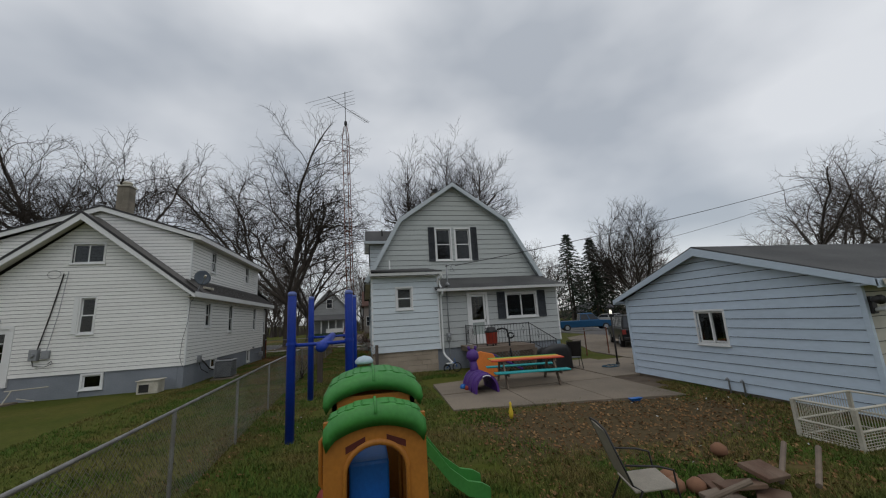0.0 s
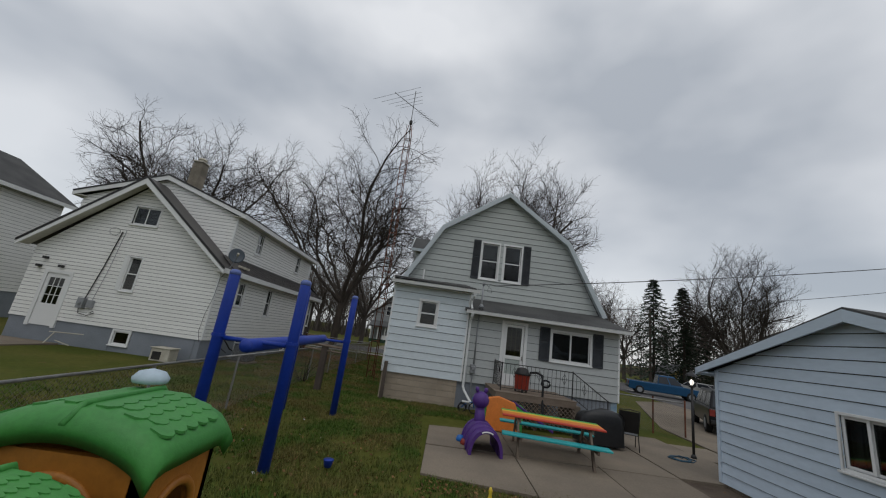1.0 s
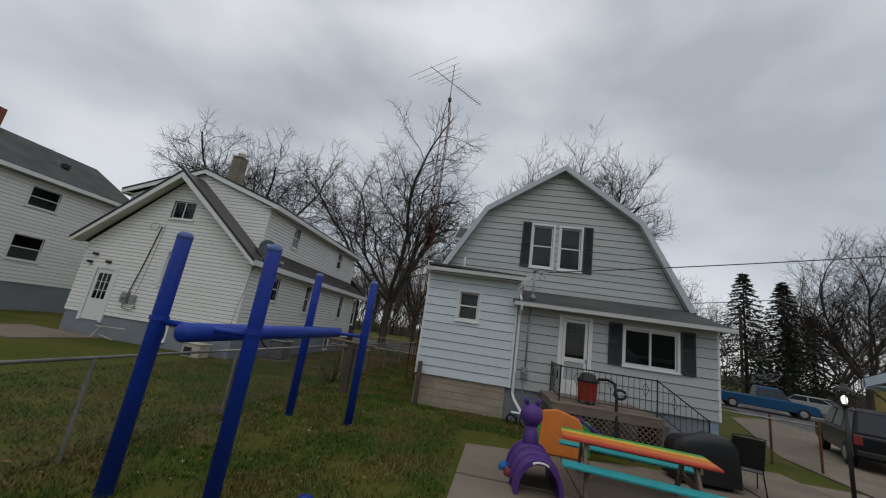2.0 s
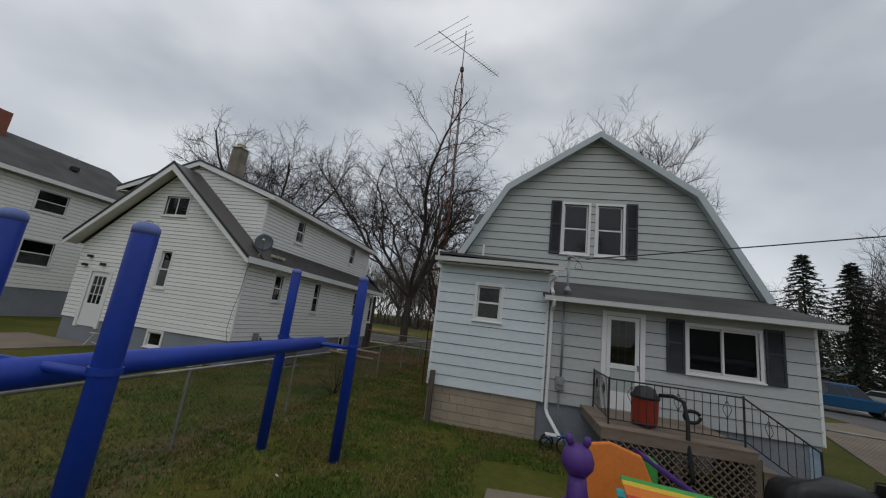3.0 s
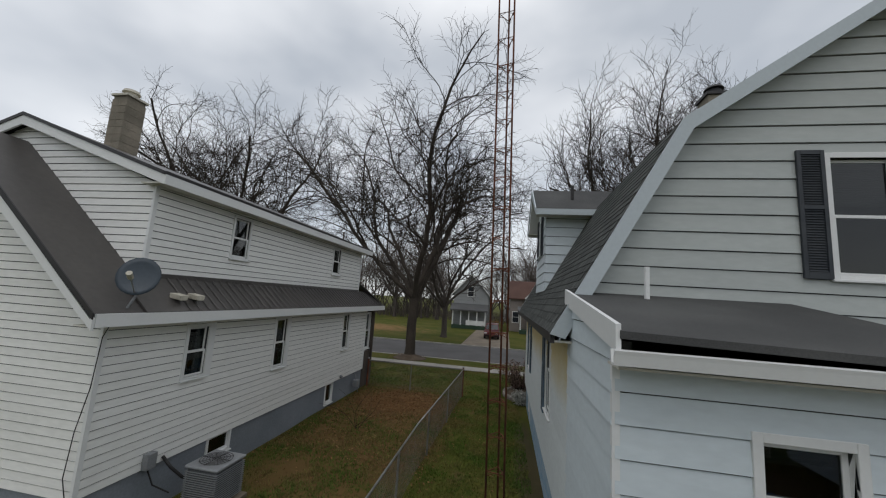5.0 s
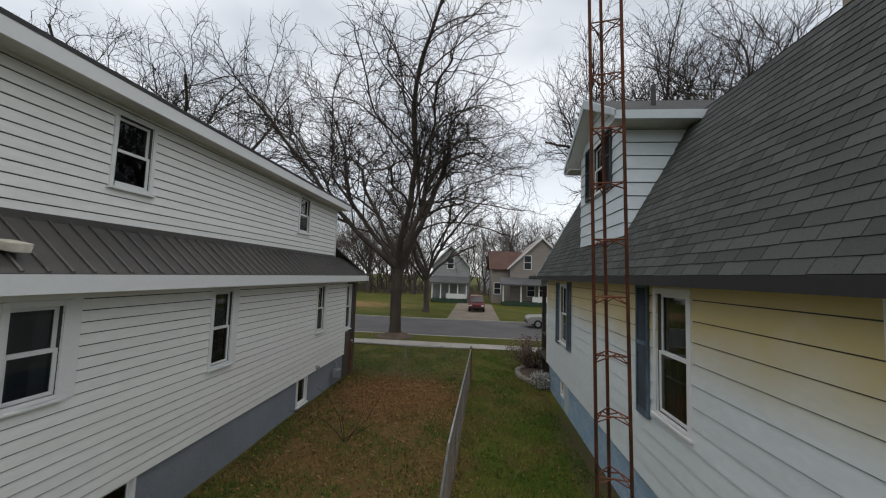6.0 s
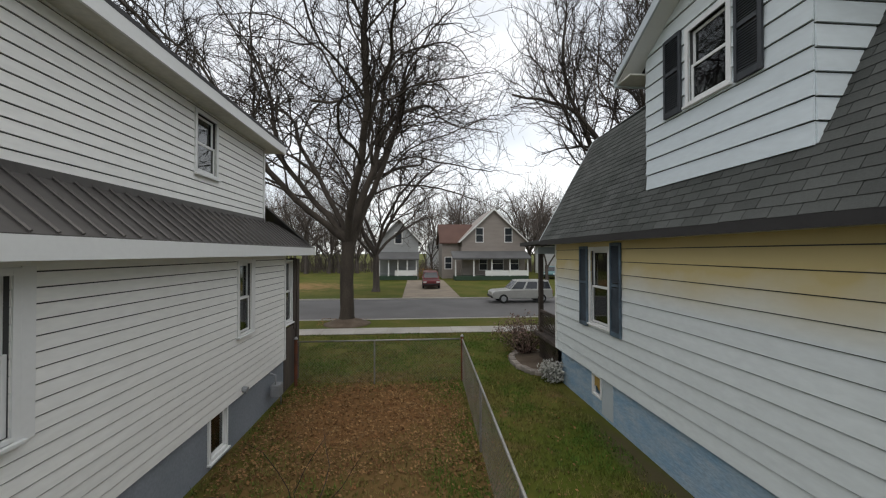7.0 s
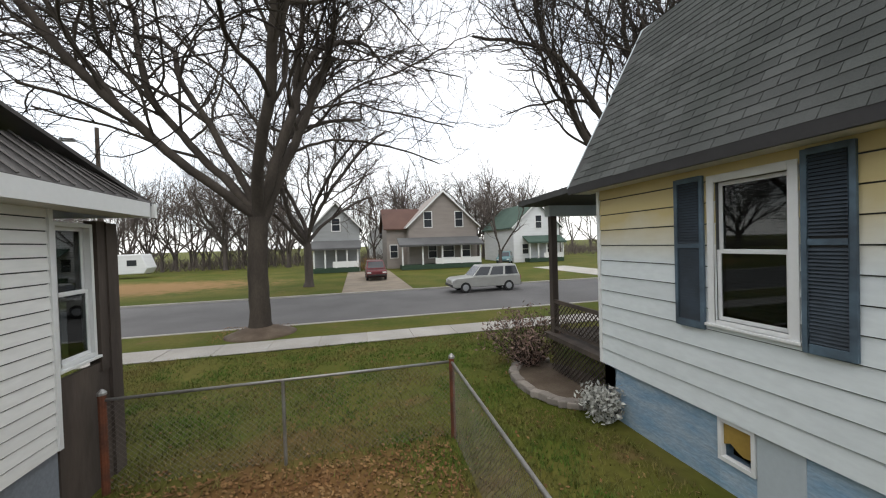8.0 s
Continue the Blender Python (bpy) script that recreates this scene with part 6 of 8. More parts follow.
for sg in (-1, 1):
    part("porch_side", Shape().box(min(sg * 0.47, sg * 0.53), max(sg * 0.47, sg * 0.53), -0.96, -D2, 0.0, 1.2), M_ORANGEP, ph, bevel=0.02)
    # Thin dark plates on the wall stand in for shaded slots in the moulding.
    part("slot", Shape().hexa([(sg * 0.12, -1.026, 1.10), (sg * 0.34, -1.026, 1.02), (sg * 0.34, -1.016, 1.02), (sg * 0.12, -1.016, 1.10), (sg * 0.12, -1.026, 1.15), (sg * 0.34, -1.026, 1.08), (sg * 0.34, -1.016, 1.08), (sg * 0.12, -1.016, 1.15)]), mat("slot_shade_red", (0.09, 0.015, 0.01), 0.6), ph)
    part("base_foot", Shape().lathe([(0.16, 0), (0.16, 0.2), (0.1, 0.26)], 14, (sg * 0.46, -0.95, 0)), M_REDP, ph, smooth=True)
part("steps", Shape().box(-0.32, 0.16, -0.66, 0.0, 0.0, 0.84).box(-0.32, 0.24, -0.99, -0.66, 0.0, 0.50), M_SKYP, ph, "blue moulded steps", bevel=0.03)
part("shell", Shape().hexa([(-1.0, -0.35, 0), (-0.56, -0.35, 0), (-0.56, 0.35, 0), (-1.0, 0.35, 0), (-0.72, -0.3, 0.42), (-0.56, -0.3, 0.42), (-0.56, 0.3, 0.42), (-0.72, 0.3, 0.42)]), M_REDP, ph, "red moulded climbing side", bevel=0.06)
for y in (-0.3, 0.28):
    part("handle", Shape().tube([(-0.57, y, 0.5), (-0.68, y, 0.6), (-0.68, y, 1.0), (-0.57, y, 1.08)], 0.028, 8), M_ORANGEP, ph, smooth=True)
s = Shape()
prof = [(0.56, 0.86), (0.8, 0.62), (1.05, 0.36), (1.3, 0.2), (1.5, 0.16), (1.62, 0.1)]
for (a, b), (c, d) in zip(prof, prof[1:]):
    s.hexa([(a, -0.02, b - 0.03), (c, -0.02, d - 0.03), (c, 0.42, d - 0.03), (a, 0.42, b - 0.03), (a, -0.02, b), (c, -0.02, d), (c, 0.42, d), (a, 0.42, b)])
    for sg in (-1, 1):
        y0, y1 = sorted((0.2 + sg * 0.22, 0.2 + sg * 0.27))
        s.hexa([(a, y0, b - 0.03), (c, y0, d - 0.03), (c, y1, d - 0.03), (a, y1, b - 0.03), (a, y0, b + 0.13), (c, y0, d + 0.13), (c, y1, d + 0.13), (a, y1, b + 0.13)])
part("slide", s.mesh("slide", weld=True), M_GREENP, ph, "green plastic slide")


def moulded_roof(y0, y1, half, ztop, drop, thick, name_label):
    """A rounded green roof: crown across the width, rolled edges, a band over the top and scalloped tiles."""
    s, n, m = Shape(), 22, 12
    grid = {}
    for j in range(m + 1):
        v = j / m
        for i in range(n + 1):
            u = -1 + 2 * i / n
            roll = max(0.0, (abs(v - 0.5) * 2 - 0.72) / 0.28)
            z = ztop - drop * abs(u) ** 2.1 - 0.09 * roll ** 2 - (0.05 * max(0, abs(u) - 0.85) / 0.15)
            grid[i, j] = (half * u, y0 + (y1 - y0) * v, z)
    for k, off in ((0, 0.0), (1, -thick)):
        for j in range(m + 1):
            for i in range(n + 1):
                x, y, z = grid[i, j]
                s.v.append((x * (1 if not off else 0.94), y if not off else (y0 + y1) / 2 + (y - (y0 + y1) / 2) * 0.93, z + off))
    w, t = n + 1, (n + 1) * (m + 1)
    for j in range(m):
        for i in range(n):
            a = j * w + i
            s.f += [(a, a + 1, a + w + 1, a + w), (t + a, t + a + w, t + a + w + 1, t + a + 1)]
    for i in range(n):
        s.f += [(i, t + i, t + i + 1, i + 1), (m * w + i, m * w + i + 1, t + m * w + i + 1, t + m * w + i)]
    for j in range(m):
        a, b = j * w, j * w + n
        s.f += [(a, a + w, t + a + w, t + a), (b, t + b, t + b + w, b + w)]
    ob = part("roof", s, M_GREENP, ph, name_label, smooth=True)
    zc = lambda x: ztop - drop * abs(x / half) ** 2.1
    part("band", Shape().tube([(0.0, y0 + (y1 - y0) * q / 8, ztop + 0.004 - 0.09 * max(0, (abs(q / 8 - 0.5) * 2 - 0.72) / 0.28) ** 2) for q in range(9)], 0.02, 8), M_GREENP, ob, smooth=True)
    rows, cols = 5, 7
    for sg in (-1, 1):
        for r in range(rows):
            for c in range(cols):
                x0 = half * (0.10 + 0.155 * r)
                yc = y0 + (y1 - y0) * ((c + 0.5 + 0.5 * (r % 2)) / (cols + 0.5))
                if abs(yc - (y0 + y1) / 2) > 0.33 * (y1 - y0):
                    continue
                hw = (y1 - y0) / cols * 0.47
                x1 = x0 + half * 0.17
                pts = [(x0, -hw), (x1 - 0.03, -hw), (x1, -hw * 0.55), (x1 + 0.012, 0), (x1, hw * 0.55), (x1 - 0.03, hw), (x0, hw)]
                part("tile", Shape().prism(pts, -0.012, 0.003, lambda p, q, k: (sg * p, yc + q, zc(p) + k + 0.006 * (p - x0) / (x1 - x0))), M_GREENP, ob)
    return ob


moulded_roof(-0.50, 0.50, 0.64, 1.65, 0.15, 0.09, "rounded green tiled roof")
moulded_roof(-1.10, -0.66, 0.58, 1.43, 0.13, 0.10, "rounded green porch roof")
part("lid_toy", Shape().lathe([(0.13, 0), (0.14, 0.03), (0.1, 0.07), (0.01, 0.09)], 16, (-0.12, 0.36, 1.68)), mat("pale_blue_dome", (0.45, 0.55, 0.62), 0.5), ph, smooth=True)
ph.matrix_basis = pose(-0.40, 4.96, 0) @ Matrix.Diagonal((0.80, 0.77, 1.0, 1))

# ---- brush and board pile, wire crate ----
pile = thing("board_pile", "heap of old rusty-brown boards and poles on bare soil", "board pile", (3.9, 4.6, 0))
rnd = random.Random(12)
for k, (x, y, z, l, w, a, tilt) in enumerate(((3.25, 4.12, 0.10, 0.4, 0.28, 10, 6), (3.55, 4.18, 0.16, 0.45, 0.25, -20, -8), (3.95, 4.2, 0.24, 0.5, 0.3, 15, 16), (3.75, 3.98, 0.08, 0.45, 0.3, 40, 3), (3.42, 4.34, 0.12, 0.4, 0.22, 70, -6))):
    b = part("board", Shape().box(-l / 2, l / 2, -w / 2, w / 2, -0.025, 0.025), mat("rusty_brown_board", (0.095, 0.048, 0.028), 0.8, (0.16, 0.11, 0.075), 3, 20, 0.8, 0.3) if k else M_WOOD, None, bevel=0.01)
    b.parent, b.matrix_parent_inverse, b.matrix_basis = pile, pile.matrix_basis.inverted(), pose(x, y, z, tilt, tilt / 2, a)
for x0, y0, x1, y1 in ((4.1, 4.15, 4.85, 4.6), (4.35, 3.95, 5.05, 4.35), (3.0, 4.1, 3.45, 3.95)):
    part("pole", Shape().tube([(x0, y0, 0.12), (x1, y1, 0.3)], 0.03, 8), M_WOOD, pile)
for x, y in ((3.15, 4.75), (3.25, 4.45), (3.05, 4.55), (4.45, 5.2)):
    part("stone", Shape().lathe([(0.05, 0), (0.11, 0.05), (0.1, 0.12), (0.04, 0.17)], 9, (x, y, 0)), mat("terracotta_lump", (0.23, 0.115, 0.065), 0.85), pile, smooth=True)

crate = thing("wire_crate", "stained white wire and plastic dog crate by the garage", "crate", (6.8, 5.0, 0))
CX0, CX1, CY0, CY1, CZ = 6.22, 7.45, 4.60, 5.36, 0.56
for x in (CX0, CX1):
    for y in (CY0, CY1):
        part("post", Shape().box(x - 0.025, x + 0.025, y - 0.025, y + 0.025, -0.02, CZ), M_CREAM, crate)
for z in (0.02, 0.26, CZ):
    for a, b in (((CX0, CY0), (CX1, CY0)), ((CX0, CY1), (CX1, CY1)), ((CX0, CY0), (CX0, CY1)), ((CX1, CY0), (CX1, CY1))):
        part("rail", Shape().tube([(*a, z), (*b, z)], 0.018, 6), M_CREAM, crate)
s = Shape()
for k in range(1, 22):
    x, y = CX0 + (CX1 - CX0) * k / 22, CY0 + (CY1 - CY0) * k / 22
    s.tube([(CX0, y, 0.02), (CX0, y, CZ)], 0.005, 4).tube([(x, CY0, 0.02), (x, CY0, CZ)], 0.005, 4).tube([(x, CY1, 0.02), (x, CY1, CZ)], 0.005, 4)
for k in range(1, 7):
    z = 0.02 + k * 0.04
    s.tube([(CX0, CY0, z), (CX0, CY1, z)], 0.005, 4).tube([(CX0, CY0, z), (CX1, CY0, z)], 0.005, 4)
part("grid", s, M_CREAM, crate, "thin white bars")

flood = thing("flood_light", "white twin flood light on the garage corner", "flood light", (GX + 0.1, GY0 - 0.1, 2.0))
for z, a in ((2.02, -0.1), (1.86, 0.1)):
    part("head", Shape().tube([(GX + 0.1, GY0 - 0.06, z), (GX + 0.02 + a, GY0 - 0.18, z + 0.03), (GX - 0.02 + a, GY0 - 0.28, z + 0.02)], [0.03, 0.05, 0.085], 10), M_BLACK if a < 0 else M_TRIM, flood, smooth=True)
part("bracket", Shape().box(GX + 0.04, GX + 0.16, GY0 - 0.07, GY0 - 0.02, 1.8, 2.1), M_BLACK, flood)
for y in (7.95, 7.6):
    st = thing("pipe_stub", "rusty bent pipe stub against the garage wall", "pipe", (GX - 0.06, y, 0))
    part("pipe", Shape().tube([(GX - 0.07, y, -0.05), (GX - 0.07, y, 0.3), (GX - 0.1, y, 0.34), (GX - 0.15, y, 0.31)], 0.02, 8), M_GREYMETAL, st, smooth=True)

# ---- meters, dish, air conditioners, wires ----
meter = thing("electric_meter", "grey electric meter and conduit on the rear wall", "electric meter", (3.05, 15.9, 1.3))
part("box", Shape().box(2.96, 3.14, 15.80, 15.95, 1.2, 1.5), M_GREYMETAL, meter, bevel=0.01)
part("dial", Shape().tube([(3.05, 15.80, 1.38), (3.05, 15.72, 1.38)], [0.075, 0.06], 14), M_GREYMETAL, meter)
part("conduit", Shape().tube([(3.07, 15.87, 1.5), (3.07, 15.87, 3.36)], 0.028, 8), M_GREYMETAL, meter, smooth=True)
part("conduit", Shape().tube([(3.05, 15.87, 1.2), (3.05, 15.9, 0.2)], 0.022, 8), M_GREYMETAL, meter)
mast = thing("service_mast", "service mast with weatherhead through the lean-to roof", "mast", (3.11, 15.84, 3.5))
part("pipe", Shape().tube([(3.11, 15.84, 3.3), (3.11, 15.84, 4.36)], 0.03, 8).tube([(3.11, 15.84, 3.52), (3.11, 15.84, 3.66)], [0.12, 0.04], 10), M_GREYMETAL, mast, smooth=True)
part("weatherhead", Shape().tube([(3.11, 15.84, 4.34), (3.11, 15.82, 4.44), (3.2, 15.8, 4.4)], [0.045, 0.05, 0.03], 8), M_GREYMETAL, mast, smooth=True)
part("wire", Shape().tube([(3.2, 15.8, 4.4), (3.4, 15.85, 4.25), (3.45, 15.82, 4.1), (3.25, 15.8, 4.15), (3.35, 15.8, 4.42), (3.6, 15.75, 4.38)], 0.007, 5), M_BLACK, mast)


def sag(p, q, drop, n=18):
    p, q = Vector(p), Vector(q)
    return [p + (q - p) * k / n - Vector((0, 0, drop * 4 * (k / n) * (1 - k / n))) for k in range(n + 1)]


for nm, p, q, drop, r in (("power_line", (3.5, 15.78, 4.38), (40, 16.4, 12.4), 0.5, 0.016), ("power_line", (8.35, 18.2, 4.3), (40, 20, 11.8), 0.5, 0.012),
                          ("power_line", (26.5, 44, 8.2), (26.5, 120, 8.2), 1.0, 0.012), ("power_line", (26.5, 44, 7.4), (26.5, 120, 7.4), 1.0, 0.02)):
    w = thing(nm, "black overhead service wire sagging across the yard", "power line", p, group="overhead wires")
    part("cable", Shape().tube(sag(p, q, drop), r, 5), M_BLACK, w)

nm = thing("electric_meter", "two grey meter boxes with looping cable on white siding", "electric meter", (-12.6, 17.6, 1.5))
part("box", Shape().box(-12.78, -12.52, 17.46, 17.63, 1.45, 1.86), M_GREYMETAL, nm, bevel=0.01)
part("box", Shape().box(-12.44, -12.2, 17.52, 17.63, 1.5, 1.8), M_GREYMETAL, nm, bevel=0.01)
part("dial", Shape().tube([(-12.65, 17.46, 1.66), (-12.65, 17.38, 1.66)], [0.08, 0.065], 12), M_GREYMETAL, nm)
part("conduit", Shape().tube([(-12.6, 17.58, 1.86), (-12.35, 17.6, 3.2), (-12.1, 17.6, 4.75)], 0.02, 6), M_BLACK, nm)
part("conduit", Shape().tube([(-12.3, 17.58, 1.8), (-12.1, 17.6, 3.2), (-11.95, 17.6, 4.85)], 0.01, 6), M_GREYMETAL, nm)
part("cable", Shape().tube([(-12.7, 17.55, 1.45), (-12.65, 17.55, 1.25), (-12.3, 17.56, 1.2), (-12.05, 17.56, 1.3), (-12.1, 17.56, 1.4), (-12.2, 17.56, 1.3)], 0.014, 6), M_BLACK, nm, smooth=True)
part("cable", Shape().tube([(-12.4 + 0.22 * math.cos(t), 17.57, 4.72 + 0.16 * math.sin(t)) for t in np.linspace(0, 11, 30)], 0.007, 5), M_BLACK, nm)
for nmx, z in ((-14.9, 2.9), (-14.0, 2.98), (-14.75, 3.25)):
    wl_ = thing("wall_light", "small black fixture above the rear door", "wall light", (nmx, 17.6, z))
    part("body", Shape().box(nmx - 0.08, nmx + 0.08, 17.5, 17.64, z - 0.05, z + 0.05), M_BLACK, wl_, bevel=0.01)

dish = thing("satellite_dish", "dark grey satellite dish at the roof corner", "satellite dish", (-7.35, 17.75, 3.85))
s = Shape()
dn = Vector((0.55, -0.8, 0.3)).normalized()
ds, du = dn.cross(Vector((0, 0, 1))).normalized(), None
du = ds.cross(dn)
dc = Vector((-7.24, 17.75, 4.42))
rings = [(0.0, 0.0), (0.12, 0.006), (0.24, 0.03), (0.31, 0.055)]
for side in (0.0, -0.012):
    for r, h in rings:
        for k in range(20):
            a = 2 * math.pi * k / 20
            s.v.append(tuple(dc + ds * math.cos(a) * r + du * math.sin(a) * r * 1.08 + dn * (h + side)))
for sd in range(2):
    for j in range(3):
        for k in range(20):
            a, b = (sd * 4 + j) * 20 + k, (sd * 4 + j) * 20 + (k + 1) % 20
            s.f.append((a, b, b + 20, a + 20))
for k in range(20):
    s.f.append((60 + k, 60 + (k + 1) % 20, 140 + (k + 1) % 20, 140 + k))
part("reflector", s, mat("dark_dish_paint", (0.045, 0.06, 0.075), 0.45), dish, smooth=True)
part("arm", Shape().tube([dc - du * 0.3, dc + dn * 0.42 - du * 0.12], 0.014, 6), M_GREYMETAL, dish)
part("receiver", Shape().tube([dc + dn * 0.38 - du * 0.14, dc + dn * 0.5 - du * 0.1], 0.045, 8), M_CREAM, dish)
part("mast", Shape().tube([dc - dn * 0.02, dc - dn * 0.12 - Vector((0, 0, 0.2)), Vector((-7.4, 17.75, 3.86))], 0.022, 6), M_GREYMETAL, dish)
part("cable", Shape().tube([(-7.3, 17.5, 3.7), (-7.55, 17.58, 3.4), (-7.6, 17.58, 2.6), (-7.75, 17.58, 1.9), (-7.8, 17.58, 1.2), (-7.68, 17.6, 0.8)], 0.008, 5), M_BLACK, dish)
for y, d in ((18.75, (0.15, 0.05)), (19.15, (0.15, -0.04))):
    fl = thing("flood_light", "cream flood light head on the skirt roof edge", "flood light", (-7.45, y, 4.05))
    part("head", Shape().hexa([(-7.55, y - 0.1, 4.06), (-7.3, y - 0.08, 4.02), (-7.3, y + 0.08, 4.02), (-7.55, y + 0.1, 4.06), (-7.55, y - 0.1, 4.16), (-7.3, y - 0.1, 4.12), (-7.3, y + 0.1, 4.12), (-7.55, y + 0.1, 4.16)]), M_CREAM, fl, bevel=0.01)
    part("bracket", Shape().tube([(-7.6, y, 4.05), (-7.5, y, 4.1)], 0.025, 6), M_GREYMETAL, fl)

ac = thing("air_conditioner", "grey round-topped outdoor air conditioner on a concrete pad", "air conditioner", (-6.75, 19.55, 0.06))
part("pad", Shape().box(-7.2, -6.3, 19.1, 20.05, -0.05, 0.06), M_CONC, ac, bevel=0.01)
part("case", Shape().box(-7.1, -6.4, 19.2, 19.95, 0.08, 0.78), mat("dark_grey_coil", (0.08, 0.085, 0.09), 0.6), ac, bevel=0.06)
for k in range(16):
    z = 0.12 + k * 0.04
    part("louvre", Shape().box(-7.115, -6.385, 19.185, 19.965, z, z + 0.012), M_GREYMETAL, ac)
part("lid", Shape().box(-7.13, -6.37, 19.17, 19.98, 0.78, 0.84), M_GREYMETAL, ac, bevel=0.03)
s = Shape()
for k in range(5):
    r = 0.08 + k * 0.055
    part("guard_ring", Shape().tube([(-6.75 + r * math.cos(a), 19.57 + r * math.sin(a), 0.86) for a in np.linspace(0, 2 * math.pi, 21)], 0.006, 4), M_BLACK, ac)
for k in range(8):
    a = math.pi / 4 * k
    part("guard_spoke", Shape().tube([(-6.75, 19.57, 0.865), (-6.75 + 0.31 * math.cos(a), 19.57 + 0.31 * math.sin(a), 0.855)], 0.006, 4), M_BLACK, ac)
part("pipe", Shape().tube([(-7.1, 19.5, 0.4), (-7.35, 19.4, 0.5), (-7.45, 19.2, 0.75), (-7.62, 19.15, 0.95)], 0.03, 8), M_BLACK, ac, smooth=True)
db = thing("disconnect_box", "grey electrical disconnect box on white siding", "electrical box", (-7.6, 18.85, 0.9))
part("box", Shape().box(-7.62, -7.5, 18.72, 18.92, 0.86, 1.14), M_GREYMETAL, db, bevel=0.01)
part("conduit", Shape().tube([(-7.56, 18.8, 0.86), (-7.5, 18.9, 0.55), (-7.3, 19.1, 0.35)], 0.015, 6), M_BLACK, db)

wac = thing("window_air_conditioner", "old cream window air conditioner standing by the foundation", "air conditioner", (-8.45, 17.0, 0))
part("case", Shape().box(-8.8, -8.1, 16.75, 17.25, 0.0, 0.46), M_CREAM, wac, bevel=0.02)
part("grille", Shape().box(-8.72, -8.4, 16.74, 16.76, 0.06, 0.34), M_BLACK, wac)
part("top", Shape().box(-8.84, -8.06, 16.71, 17.29, 0.46, 0.49), M_CREAM, wac, bevel=0.01)
gm_ = thing("gas_meter", "grey gas meter with pipes at the foundation", "gas meter", (-7.5, 28.3, 0.3))
part("body", Shape().box(-7.58, -7.36, 28.15, 28.42, 0.28, 0.58), M_GREYMETAL, gm_, bevel=0.03)
part("pipe", Shape().tube([(-7.47, 28.2, 0.55), (-7.47, 28.2, 0.8), (-7.62, 28.2, 0.85)], 0.018, 6).tube([(-7.47, 28.42, 0.5), (-7.47, 28.55, 0.5), (-7.47, 28.55, -0.05)], 0.018, 6), M_GREYMETAL, gm_, smooth=True)
vt = thing("dryer_vent", "grey dryer vent hood on white siding", "vent", (-7.6, 26.95, 0.95))
part("hood", Shape().tube([(-7.64, 26.95, 0.95), (-7.54, 26.95, 0.93)], 0.06, 10), M_GREYMETAL, vt)

stoop = sheet("path", -16.5, -12.9, 14.6, 17.5, 0.04, 0.12, M_CONC, "concrete path by the neighbour's rear door")
bn = thing("bench_rack", "low pale tubular rack beside the neighbour's door", "rack", (-13.0, 17.2, 0))
part("rail", Shape().tube([(-13.2, 17.3, 0.45), (-11.9, 17.3, 0.50)], 0.022, 6).tube([(-13.1, 17.1, 0.0), (-13.0, 17.3, 0.45)], 0.02, 6).tube([(-12.6, 17.0, 0.2), (-12.2, 17.2, 0.05)], 0.02, 6), M_CREAM, bn)

# old clothes-line post and fence-end post with wire
cl = thing("clothes_post", "weathered wooden clothes-line post with two crossbars", "post", (-2.15, 15.6, 0))
part("post", Shape().box(-2.26, -2.06, 15.5, 15.7, -0.1, 1.45), M_OLDWOOD, cl, bevel=0.015)
part("crossbar", Shape().tube([(-3.0, 15.35, 1.5), (-1.45, 15.6, 1.42)], 0.035, 8), M_WOOD, cl)
part("crossbar", Shape().tube([(-2.9, 15.75, 1.3), (-1.5, 15.45, 1.28)], 0.03, 8), M_WOOD, cl)
gp = thing("fence_post", "grey wooden post with curled wire against the house corner", "post", (-0.3, 15.6, 0))
part("post", Shape().box(-0.06, 0.06, 15.66, 15.78, -0.1, 1.22), M_OLDWOOD, gp, bevel=0.012)
rnd = random.Random(2)
s = Shape()
for k in range(26):
    p = Vector((-0.3 + rnd.uniform(-.15, .15), 15.7, rnd.uniform(0.3, 1.25)))
    pts = [p]
    for j in range(4):
        pts.append(pts[-1] + Vector((rnd.uniform(-.1, .1), rnd.uniform(-.04, .04), rnd.uniform(-.12, .12))))
    s.tube(pts, 0.005, 3)
part("wire", s, M_RUST, gp, "tangled rusty wire and vine")


